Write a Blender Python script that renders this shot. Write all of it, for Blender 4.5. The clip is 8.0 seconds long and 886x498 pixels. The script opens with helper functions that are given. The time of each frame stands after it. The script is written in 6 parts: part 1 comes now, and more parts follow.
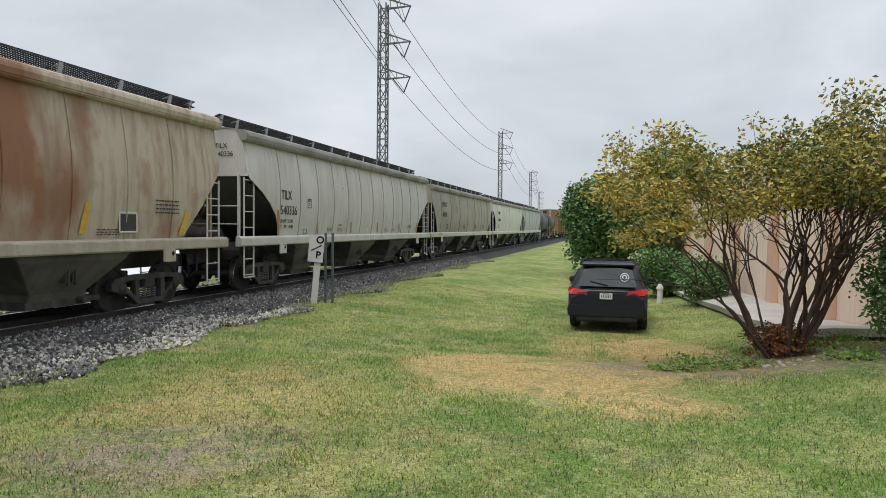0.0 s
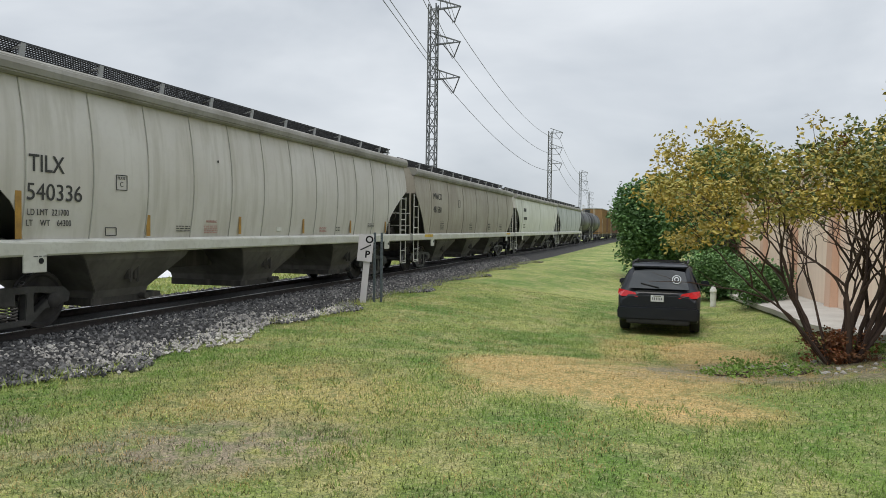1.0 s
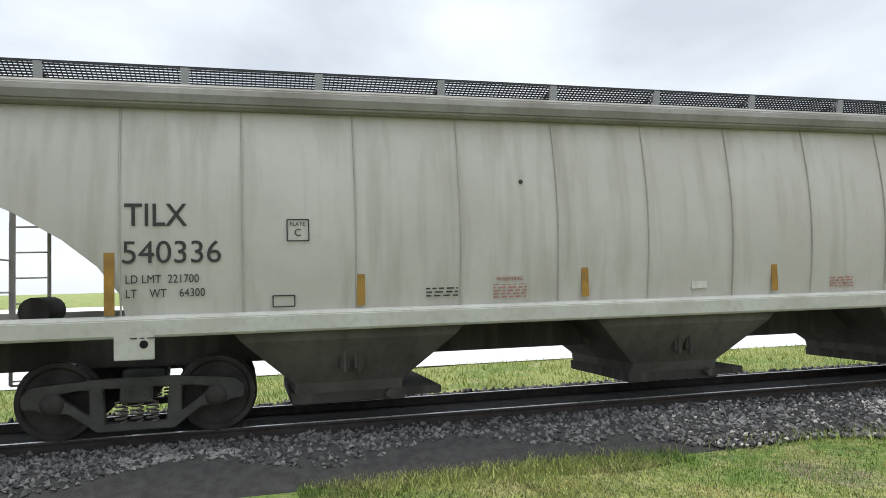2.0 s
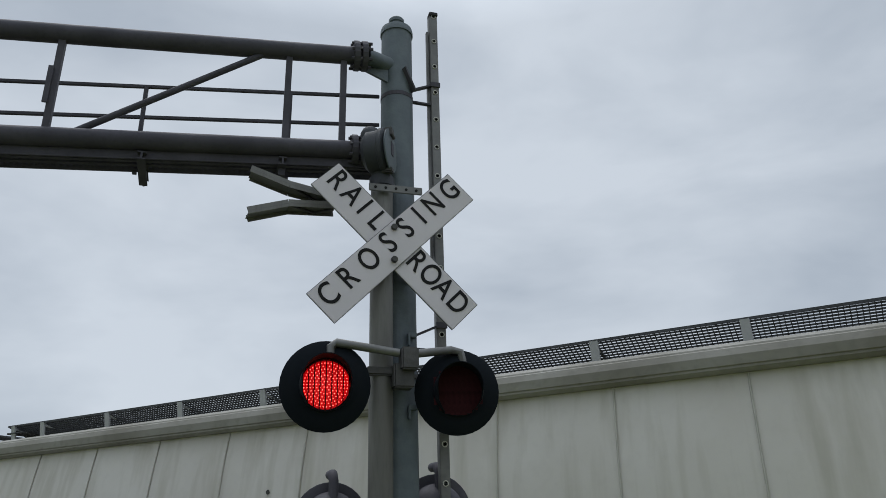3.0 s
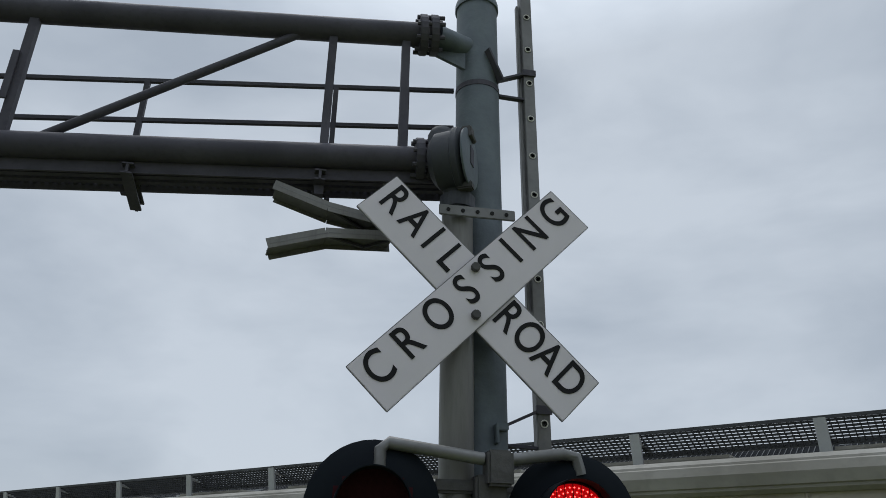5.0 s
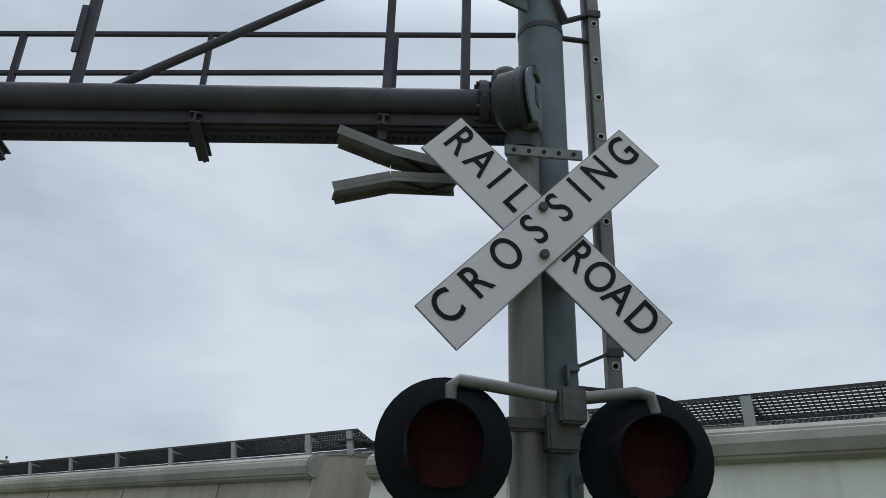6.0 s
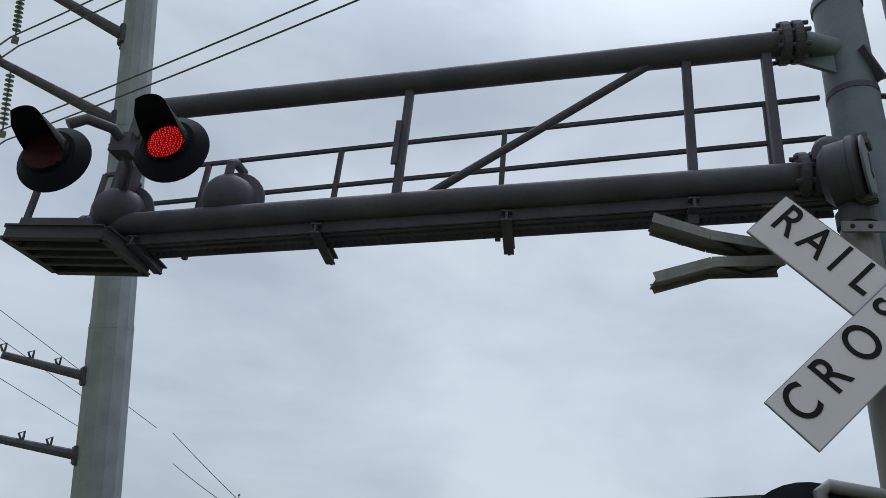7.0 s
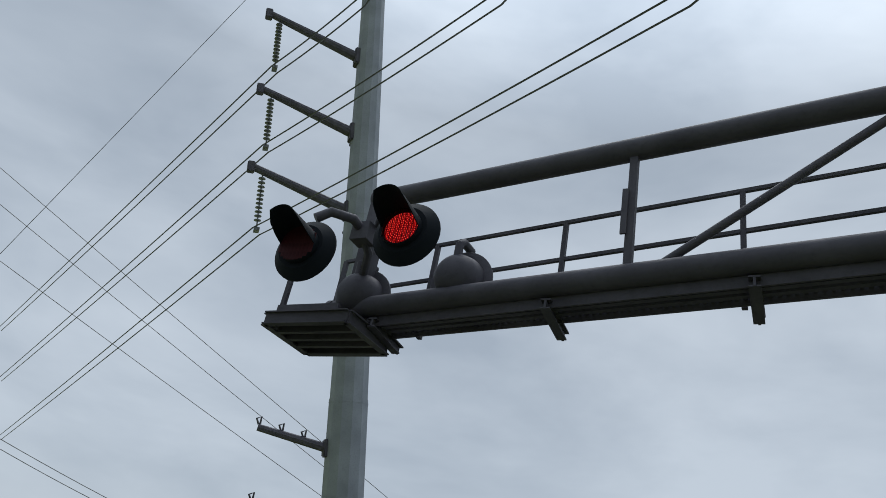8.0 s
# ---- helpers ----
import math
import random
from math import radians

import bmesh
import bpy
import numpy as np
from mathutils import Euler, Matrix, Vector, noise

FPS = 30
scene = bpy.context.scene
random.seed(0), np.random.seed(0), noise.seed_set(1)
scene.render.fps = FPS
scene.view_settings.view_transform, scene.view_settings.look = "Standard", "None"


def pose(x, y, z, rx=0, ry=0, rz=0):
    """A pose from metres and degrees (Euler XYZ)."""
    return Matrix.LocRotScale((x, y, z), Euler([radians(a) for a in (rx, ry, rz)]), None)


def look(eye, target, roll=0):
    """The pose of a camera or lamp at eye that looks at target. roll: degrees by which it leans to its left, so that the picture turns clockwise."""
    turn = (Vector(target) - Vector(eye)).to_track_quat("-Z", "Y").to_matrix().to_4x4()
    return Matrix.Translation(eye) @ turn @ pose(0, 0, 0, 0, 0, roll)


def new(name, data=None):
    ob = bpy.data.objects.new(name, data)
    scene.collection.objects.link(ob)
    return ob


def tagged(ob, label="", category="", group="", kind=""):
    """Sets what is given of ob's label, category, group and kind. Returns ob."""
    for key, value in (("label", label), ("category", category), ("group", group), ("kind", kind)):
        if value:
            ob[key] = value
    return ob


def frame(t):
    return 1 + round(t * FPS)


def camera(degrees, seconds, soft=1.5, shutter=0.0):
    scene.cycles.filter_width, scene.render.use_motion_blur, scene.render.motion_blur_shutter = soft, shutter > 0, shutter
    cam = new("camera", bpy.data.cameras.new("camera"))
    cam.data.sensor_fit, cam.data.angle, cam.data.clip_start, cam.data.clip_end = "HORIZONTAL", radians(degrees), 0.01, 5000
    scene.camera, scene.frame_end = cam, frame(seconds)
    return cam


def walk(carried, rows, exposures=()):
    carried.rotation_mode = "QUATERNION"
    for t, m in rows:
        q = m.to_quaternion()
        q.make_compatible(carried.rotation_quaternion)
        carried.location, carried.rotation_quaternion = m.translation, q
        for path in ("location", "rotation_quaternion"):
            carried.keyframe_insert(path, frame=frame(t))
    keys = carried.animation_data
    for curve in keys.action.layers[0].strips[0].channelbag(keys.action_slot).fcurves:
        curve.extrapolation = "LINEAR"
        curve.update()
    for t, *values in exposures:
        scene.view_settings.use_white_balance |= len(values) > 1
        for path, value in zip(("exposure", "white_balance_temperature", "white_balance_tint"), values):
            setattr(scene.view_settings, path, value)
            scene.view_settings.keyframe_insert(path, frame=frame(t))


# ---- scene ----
cam = camera(62.4, 8.0, soft=0.65)
PATH = [
    (0.000, 0.012, 0.013, 1.660, 13.105, -1.708, -0.524),
    (0.500, 0.012, 0.013, 1.660, 14.611, -1.691, -0.911),
    (1.000, 0.011, 0.013, 1.660, 16.895, -1.738, -0.815),
    (1.200, 0.011, 0.013, 1.660, 19.600, -1.803, -0.568),
    (1.500, 0.011, 0.013, 1.661, 30.789, -2.063, 0.420),
    (1.700, 0.011, 0.014, 1.660, 46.237, -0.286, 3.024),
    (1.800, -0.037, -0.047, 1.669, 55.046, -0.388, 1.311),
    (2.000, -0.100, -0.089, 1.658, 74.900, 2.701, 1.493),
    (2.100, -0.153, -0.126, 1.674, 83.975, 4.456, 1.375),
    (2.200, -0.151, -0.126, 1.733, 92.189, 5.911, 1.472),
    (3.300, -1.804, -0.708, 2.415, 120.823, 24.280, 0.212),
    (3.500, -1.824, -0.753, 2.410, 121.288, 26.136, 0.038),
    (3.600, -2.321, -1.107, 2.814, 120.749, 24.782, 0.986),
    (3.700, -2.485, -1.210, 2.946, 121.181, 24.519, 0.802),
    (3.800, -2.500, -1.239, 2.961, 121.732, 25.278, 0.173),
    (4.000, -2.519, -1.247, 2.948, 122.549, 26.257, -0.048),
    (4.200, -2.489, -1.260, 2.970, 122.692, 26.157, -0.175),
    (5.300, -2.540, -1.300, 2.829, 123.738, 23.802, -0.721),
    (5.500, -2.589, -1.333, 2.760, 124.299, 24.023, -0.927),
    (6.000, -2.556, -1.371, 2.791, 127.744, 22.357, -1.552),
    (6.500, -2.360, -1.534, 2.797, 133.101, 23.510, -2.388),
    (7.000, -2.148, -1.654, 2.913, 143.540, 25.487, -5.207),
    (7.500, -2.098, -1.705, 2.930, 153.725, 28.173, -8.512),
    (8.000, -2.106, -1.733, 2.948, 159.827, 28.844, -10.362),
]
walk(cam, [(r[0], pose(r[1], r[2], r[3], 90 + r[5], r[6], r[4])) for r in PATH],
     exposures=[(0.0, 0.28, 6600, 10), (1.2, 0.3, 6600, 10), (1.6, 0.44, 6550, 10), (2.0, 0.66, 6550, 10), (2.3, 0.64, 6500, 10), (3.3, -0.2, 6200, 9), (4.0, -0.16, 6200, 9),
                (5.5, -0.06, 6150, 9), (6.5, 0.12, 6150, 9), (7.0, 0.02, 6100, 8), (7.5, -0.14, 6070, 8), (8.0, -0.16, 6070, 8)])

# ---------------------------------------------------------------- sky and sun
TRACK_X, RAIL_Z, SPEED = -10.385, -0.06, 10.1
world = bpy.data.worlds.new("overcast_sky")
scene.world = world
world.use_nodes = True
wt = world.node_tree
wt.nodes.clear()


def wnode(kind, **kw):
    n = wt.nodes.new(kind)
    for k, v in kw.items():
        n.inputs[k].default_value = v
    return n


w_out = wnode("ShaderNodeOutputWorld")
w_bg = wnode("ShaderNodeBackground", Strength=1.0)
w_sky = wnode("ShaderNodeTexSky")
w_sky.sky_type, w_sky.sun_disc = "NISHITA", False
w_sky.sun_elevation, w_sky.sun_rotation = radians(68), radians(204)
w_scale = wnode("ShaderNodeVectorMath")
w_scale.operation = "SCALE"
w_scale.inputs["Scale"].default_value = 0.07
w_geo = wnode("ShaderNodeTexCoord")
w_sep = wnode("ShaderNodeSeparateXYZ")
w_map = wnode("ShaderNodeMapping")
w_map.inputs["Scale"].default_value = (1.0, 1.0, 2.4)
w_n1 = wnode("ShaderNodeTexNoise", Scale=2.3, Detail=5.0, Roughness=0.52, Distortion=0.25)
w_ramp = wnode("ShaderNodeValToRGB")
w_ramp.color_ramp.elements[0].position, w_ramp.color_ramp.elements[1].position = 0.34, 0.66
w_ramp.color_ramp.elements[0].color = (0.46, 0.505, 0.56, 1)
w_ramp.color_ramp.elements[1].color = (0.68, 0.72, 0.765, 1)
w_rise = wnode("ShaderNodeMapRange")
for k, v in zip(("From Min", "From Max", "To Min", "To Max"), (0.62, 1.0, 1.0, 2.9)):
    w_rise.inputs[k].default_value = v
w_mul = wnode("ShaderNodeVectorMath")
w_mul.operation = "SCALE"
w_mix = wnode("ShaderNodeMix")
w_mix.data_type = "RGBA"
w_mix.inputs["Factor"].default_value = 0.9
wt.links.new(w_geo.outputs["Generated"], w_map.inputs["Vector"])
wt.links.new(w_geo.outputs["Generated"], w_sep.inputs[0])
wt.links.new(w_map.outputs[0], w_n1.inputs["Vector"])
wt.links.new(w_n1.outputs["Fac"], w_ramp.inputs["Fac"])
wt.links.new(w_sep.outputs["Z"], w_rise.inputs["Value"])
wt.links.new(w_ramp.outputs["Color"], w_mul.inputs[0])
wt.links.new(w_rise.outputs["Result"], w_mul.inputs["Scale"])
wt.links.new(w_sky.outputs["Color"], w_scale.inputs[0])
wt.links.new(w_scale.outputs[0], w_mix.inputs["A"])
wt.links.new(w_mul.outputs[0], w_mix.inputs["B"])
wt.links.new(w_mix.outputs["Result"], w_bg.inputs["Color"])
wt.links.new(w_bg.outputs[0], w_out.inputs["Surface"])

sun_data = bpy.data.lights.new("sun", "SUN")
sun_data.energy, sun_data.angle, sun_data.color = 1.3, radians(25), (1.0, 0.96, 0.9)
sun = new("sun", sun_data)
sun.matrix_world = look((0, 0, 60), (5, 11, 30))

# ---------------------------------------------------------------- materials


def material(name, color, rough=0.6, metal=0.0, color2=None, scale=3.0, grain=40.0, bump=0.15, amount=0.35,
             stretch=(1, 1, 1), streak=None, streak_amount=0.0, island=0.0, objvar=0.0, coat=0.0, glow=0.0, lo=0.35, hi=0.7):
    """A surface with stains at one scale and grain at another; streaks run down it where asked."""
    m = bpy.data.materials.new(name)
    m.use_nodes = True
    nt = m.node_tree
    b = nt.nodes["Principled BSDF"]
    b.inputs["Roughness"].default_value, b.inputs["Metallic"].default_value = rough, metal
    b.inputs["Coat Weight"].default_value = coat
    tc = nt.nodes.new("ShaderNodeTexCoord")
    mp = nt.nodes.new("ShaderNodeMapping")
    mp.inputs["Scale"].default_value = stretch
    nt.links.new(tc.outputs["Object"], mp.inputs["Vector"])

    def noisy(s, detail, src):
        n = nt.nodes.new("ShaderNodeTexNoise")
        n.inputs["Scale"].default_value, n.inputs["Detail"].default_value = s, detail
        nt.links.new(src, n.inputs["Vector"])
        return n.outputs["Fac"]

    def ranged(v, a, c, e, f):
        r = nt.nodes.new("ShaderNodeMapRange")
        for k, q in zip(("From Min", "From Max", "To Min", "To Max"), (a, c, e, f)):
            r.inputs[k].default_value = q
        nt.links.new(v, r.inputs["Value"])
        return r.outputs["Result"]

    def mixed(fac, a, c):
        x = nt.nodes.new("ShaderNodeMix")
        x.data_type = "RGBA"
        for sock, val in (("Factor", fac), ("A", a), ("B", c)):
            if isinstance(val, (int, float)):
                x.inputs[sock].default_value = val
            elif isinstance(val, tuple):
                x.inputs[sock].default_value = (*val, 1)
            else:
                nt.links.new(val, x.inputs[sock])
        return x.outputs["Result"]

    c2 = color2 or tuple(c * 0.7 for c in color)
    big = noisy(scale, 6.0, mp.outputs[0])
    col = mixed(ranged(big, lo, hi, 0, 1), color, c2)
    fine = noisy(grain, 3.0, mp.outputs[0])
    dark = tuple(c * (1 - amount) for c in c2)
    col = mixed(ranged(fine, 0.5, 0.78, 0, amount), col, dark)
    if streak:
        sm = nt.nodes.new("ShaderNodeMapping")
        sm.inputs["Scale"].default_value = (3.2, 3.2, 0.22)
        nt.links.new(tc.outputs["Object"], sm.inputs["Vector"])
        sn = noisy(1.6, 7.0, sm.outputs[0])
        col = mixed(ranged(sn, 0.48, 0.72, 0, streak_amount), col, streak)
    if island or objvar:
        if island:
            rnd = nt.nodes.new("ShaderNodeNewGeometry").outputs["Random Per Island"]
        else:
            rnd = nt.nodes.new("ShaderNodeObjectInfo").outputs["Random"]
        k = island or objvar
        col = mixed(ranged(rnd, 0, 1, 0, k), col, c2)
    nt.links.new(col, b.inputs["Base Color"])
    rr = ranged(big, 0.3, 0.7, max(rough - 0.08, 0.02), min(rough + 0.1, 1))
    nt.links.new(rr, b.inputs["Roughness"])
    if bump:
        bp = nt.nodes.new("ShaderNodeBump")
        bp.inputs["Strength"].default_value, bp.inputs["Distance"].default_value = bump, 0.02
        nt.links.new(fine, bp.inputs["Height"])
        nt.links.new(bp.outputs[0], b.inputs["Normal"])
    if glow:
        b.inputs["Emission Color"].default_value = (*color, 1)
        b.inputs["Emission Strength"].default_value = glow
    return m


M_GREY_CAR = material("grey_car_paint", (0.57, 0.55, 0.515), 0.62, color2=(0.50, 0.475, 0.435), scale=0.7, grain=9, bump=0.05, amount=0.18,
                      streak=(0.30, 0.28, 0.22), streak_amount=0.45)
M_RUST_CAR = material("rusted_tan_car_paint", (0.46, 0.40, 0.315), 0.78, color2=(0.26, 0.125, 0.07), scale=0.5, lo=0.49, hi=0.60, grain=8, bump=0.06, amount=0.2,
                      stretch=(1, 1, 0.55), streak=(0.25, 0.17, 0.115), streak_amount=0.7)
M_RUST = material("rust_patch", (0.24, 0.115, 0.065), 0.85, color2=(0.32, 0.19, 0.11), scale=1.2, grain=14, bump=0.1,
                  streak=(0.36, 0.29, 0.2), streak_amount=0.5)
M_TAN_CAR = material("weathered_grey_car_paint", (0.38, 0.35, 0.295), 0.7, color2=(0.29, 0.26, 0.215), scale=0.6, grain=9, bump=0.05, amount=0.25,
                     streak=(0.22, 0.19, 0.15), streak_amount=0.55)
M_WHITE_CAR = material("off_white_car_paint", (0.62, 0.62, 0.57), 0.6, color2=(0.55, 0.55, 0.49), scale=0.7, grain=9, bump=0.05, amount=0.15,
                       streak=(0.36, 0.34, 0.29), streak_amount=0.4)
M_PALE_CAR = material("blue_grey_car_paint", (0.44, 0.46, 0.46), 0.62, color2=(0.38, 0.40, 0.39), scale=0.7, grain=9, bump=0.05, amount=0.2,
                      streak=(0.26, 0.26, 0.24), streak_amount=0.45)
M_SILL = material("sill_paint", (0.58, 0.58, 0.53), 0.6, color2=(0.47, 0.46, 0.40), scale=1.4, grain=12, bump=0.05)
M_DUSTY_SILL = material("dusty_tan_sill", (0.43, 0.39, 0.32), 0.75, color2=(0.34, 0.29, 0.23), scale=1.2, grain=12, bump=0.06, streak=(0.26, 0.18, 0.13), streak_amount=0.4)
M_UNDER = material("grimy_underframe", (0.07, 0.065, 0.057), 0.85, color2=(0.04, 0.037, 0.033), scale=1.1, grain=12, bump=0.12,
                   streak=(0.15, 0.135, 0.115), streak_amount=0.5)
# hopper bays: much darker than the car sides, with darker streaks
M_HOPPER = material("dark_hopper_sheet", (0.15, 0.142, 0.125), 0.85, color2=(0.062, 0.058, 0.052), scale=0.9, grain=10, bump=0.08,
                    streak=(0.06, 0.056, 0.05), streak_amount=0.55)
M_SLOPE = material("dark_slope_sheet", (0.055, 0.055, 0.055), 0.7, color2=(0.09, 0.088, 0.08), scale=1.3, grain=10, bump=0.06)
M_TRUCK = material("oily_cast_steel", (0.075, 0.073, 0.07), 0.6, metal=0.2, color2=(0.04, 0.039, 0.038), scale=4, grain=30, bump=0.2)
M_WHEEL = material("brown_wheel_steel", (0.05, 0.046, 0.043), 0.7, metal=0.1, color2=(0.02, 0.018, 0.017), scale=3, grain=25, bump=0.1)
M_TREAD = material("polished_tread", (0.45, 0.45, 0.46), 0.3, metal=0.9, color2=(0.3, 0.3, 0.31), scale=6, bump=0)
M_SPRING = material("dusty_spring", (0.17, 0.155, 0.14), 0.7, color2=(0.1, 0.09, 0.08), scale=8, bump=0.1)
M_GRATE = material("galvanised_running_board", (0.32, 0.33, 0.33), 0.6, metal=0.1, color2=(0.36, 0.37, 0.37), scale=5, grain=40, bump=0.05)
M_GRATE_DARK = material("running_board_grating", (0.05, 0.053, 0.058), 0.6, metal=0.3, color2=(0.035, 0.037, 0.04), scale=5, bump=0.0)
M_LETTER = material("black_stencil", (0.045, 0.045, 0.045), 0.7, color2=(0.07, 0.07, 0.066), scale=20, bump=0)
M_LETTER_RED = material("faded_red_stencil", (0.38, 0.14, 0.12), 0.7, color2=(0.42, 0.24, 0.2), scale=20, bump=0)
M_STRIPE = material("dirty_yellow_reflector", (0.42, 0.23, 0.035), 0.55, color2=(0.27, 0.15, 0.035), scale=5, grain=25, bump=0)
M_YELLOW = material("yellow_paint", (0.62, 0.40, 0.03), 0.6, color2=(0.5, 0.3, 0.03), scale=5, bump=0.03)
M_PLACARD = material("white_placard", (0.66, 0.66, 0.62), 0.6, color2=(0.55, 0.54, 0.5), scale=8, bump=0.02)
M_RAIL = material("brown_rail_steel", (0.055, 0.045, 0.04), 0.6, metal=0.3, color2=(0.035, 0.03, 0.028), scale=6, grain=30, bump=0.1)
M_RAILTOP = material("worn_rail_head", (0.5, 0.5, 0.5), 0.3, metal=0.95, color2=(0.35, 0.35, 0.35), scale=8, bump=0)
M_TIE = material("creosoted_tie", (0.06, 0.05, 0.042), 0.9, color2=(0.10, 0.088, 0.075), scale=4, grain=30, bump=0.4, stretch=(1, 6, 6))
M_STONE = material("ballast_stone", (0.022, 0.022, 0.024), 0.85, color2=(0.30, 0.29, 0.28), scale=2, grain=40, bump=0.3, island=0.6, lo=0.55, hi=0.8)
M_BLADE = material("grass_blade", (0.20, 0.31, 0.05), 0.7, color2=(0.40, 0.40, 0.13), scale=0.8, grain=6, bump=0, island=0.55, amount=0.3)
M_TUFT = material("lush_grass_blade", (0.13, 0.26, 0.035), 0.7, color2=(0.22, 0.33, 0.06), scale=0.8, grain=6, bump=0, island=0.6, amount=0.3)
M_STRAW = material("dry_grass_blade", (0.60, 0.42, 0.18), 0.8, color2=(0.46, 0.35, 0.14), scale=0.8, grain=6, bump=0, island=0.7, amount=0.3)
M_SIGNLETTER = material("black_sign_letter", (0.012, 0.012, 0.013), 0.6, color2=(0.02, 0.02, 0.02), scale=20, bump=0)
M_BED = material("ballast_bed", (0.026, 0.025, 0.025), 0.95, color2=(0.06, 0.058, 0.055), scale=9, grain=60, bump=0.8)
M_PALE_STONE = material("pale_limestone_chip", (0.70, 0.66, 0.60), 0.85, color2=(0.26, 0.245, 0.225), scale=2, grain=40, bump=0.3, island=0.7)
M_ASPHALT = material("asphalt", (0.06, 0.06, 0.062), 0.9, color2=(0.085, 0.083, 0.08), scale=1.5, grain=90, bump=0.4)
M_CONCRETE = material("pale_concrete", (0.42, 0.40, 0.37), 0.85, color2=(0.33, 0.31, 0.28), scale=1.2, grain=50, bump=0.2)
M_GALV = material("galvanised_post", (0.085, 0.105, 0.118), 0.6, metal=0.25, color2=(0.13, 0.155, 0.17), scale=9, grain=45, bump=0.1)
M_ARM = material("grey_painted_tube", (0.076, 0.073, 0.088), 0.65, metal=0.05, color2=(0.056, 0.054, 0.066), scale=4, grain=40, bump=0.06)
M_BOX = material("blue_grey_cast_box", (0.030, 0.034, 0.043), 0.6, color2=(0.022, 0.025, 0.032), scale=6, grain=40, bump=0.05)
M_MAST = material("weathered_aluminium_mast", (0.18, 0.178, 0.165), 0.5, metal=0.4, color2=(0.125, 0.122, 0.112), scale=3, grain=30, bump=0.05, stretch=(3, 3, 0.4))
M_ALU = material("aluminium_channel", (0.17, 0.17, 0.165), 0.5, metal=0.4, color2=(0.12, 0.12, 0.115), scale=4, grain=30, bump=0.05)
M_SIGN = material("white_sign_sheeting", (0.60, 0.565, 0.595), 0.5, color2=(0.54, 0.515, 0.53), scale=2.5, grain=30, bump=0.02, amount=0.1)
M_BLACKLAMP = material("black_lamp_shell", (0.005, 0.0078, 0.0115), 0.75, color2=(0.008, 0.011, 0.015), scale=4, grain=30, bump=0.04)
M_HOLE = material("dark_recess", (0.008, 0.008, 0.008), 0.9, bump=0)
# unlit lens colour, put on the added slats that hide the glow
M_LENS_COVER = material("unlit_lens_cover", (0.035, 0.002, 0.005), 0.7, color2=(0.022, 0.002, 0.004), scale=30, bump=0.1)
M_LENS_ON = material("lit_red_lens", (0.75, 0.004, 0.008), 0.4, color2=(0.6, 0.004, 0.008), bump=0, glow=0.38)
M_LED = material("lit_led", (1.0, 0.13, 0.10), 0.4, bump=0, glow=3.0)
# cantilever lamps: glow set weaker to imitate a lamp viewed off-axis
M_LENS_DIM = material("off_axis_red_lens", (0.5, 0.004, 0.008), 0.4, color2=(0.4, 0.004, 0.008), bump=0, glow=0.22)
M_LED_DIM = material("off_axis_led", (1.0, 0.07, 0.05), 0.4, bump=0, glow=1.3)
M_GATE = material("grey_gate_paint", (0.30, 0.33, 0.36), 0.5, color2=(0.26, 0.285, 0.31), scale=3, grain=30, bump=0.03)
M_GATE_PALE = material("pale_gate_plate", (0.55, 0.59, 0.60), 0.5, color2=(0.48, 0.52, 0.53), scale=3, bump=0.02)
M_BLUE = material("blue_notice", (0.02, 0.22, 0.62), 0.4, color2=(0.02, 0.2, 0.55), scale=6, bump=0)
M_POLE = material("weathering_steel_pole", (0.20, 0.22, 0.24), 0.6, metal=0.1, color2=(0.155, 0.17, 0.19), scale=1.2, grain=20, bump=0.06)
M_TOWER = material("tower_steel", (0.10, 0.105, 0.11), 0.6, metal=0.3, color2=(0.14, 0.145, 0.15), scale=2, bump=0)
M_WIRE = material("conductor", (0.045, 0.047, 0.05), 0.6, color2=(0.06, 0.06, 0.065), scale=1, bump=0)
M_GLASSY = material("grey_insulator", (0.11, 0.12, 0.125), 0.35, color2=(0.08, 0.085, 0.09), scale=6, bump=0)
M_WOOD = material("weathered_pole_wood", (0.10, 0.085, 0.07), 0.9, color2=(0.14, 0.12, 0.1), scale=3, grain=20, bump=0.3, stretch=(4, 4, 0.5))
M_CARPAINT = material("matt_black_car_paint", (0.009, 0.0115, 0.018), 0.5, color2=(0.012, 0.015, 0.022), scale=3, grain=60, bump=0.01, coat=0.12)
M_CARGLASS = material("tinted_car_glass", (0.012, 0.016, 0.018), 0.08, color2=(0.014, 0.018, 0.02), scale=2, bump=0, coat=0.6)
# hopper roofs and top plates: a darker tone than the sides
M_ROOF = material("dark_car_roof_paint", (0.27, 0.262, 0.235), 0.75, color2=(0.19, 0.18, 0.155), scale=1.2, grain=10, bump=0.06)
M_TRIM = material("black_plastic_trim", (0.014, 0.014, 0.015), 0.7, scale=5, bump=0.05)
M_TYRE = material("tyre_rubber", (0.018, 0.018, 0.018), 0.9, color2=(0.035, 0.033, 0.03), scale=8, bump=0.2)
M_RIM = material("dark_alloy", (0.08, 0.08, 0.085), 0.4, metal=0.7, bump=0)
M_TAIL = material("red_tail_lens", (0.42, 0.012, 0.016), 0.2, color2=(0.3, 0.01, 0.012), scale=12, bump=0, coat=0.5, glow=0.25)
M_PLATE = material("number_plate", (0.62, 0.64, 0.66), 0.5, color2=(0.55, 0.57, 0.6), bump=0)
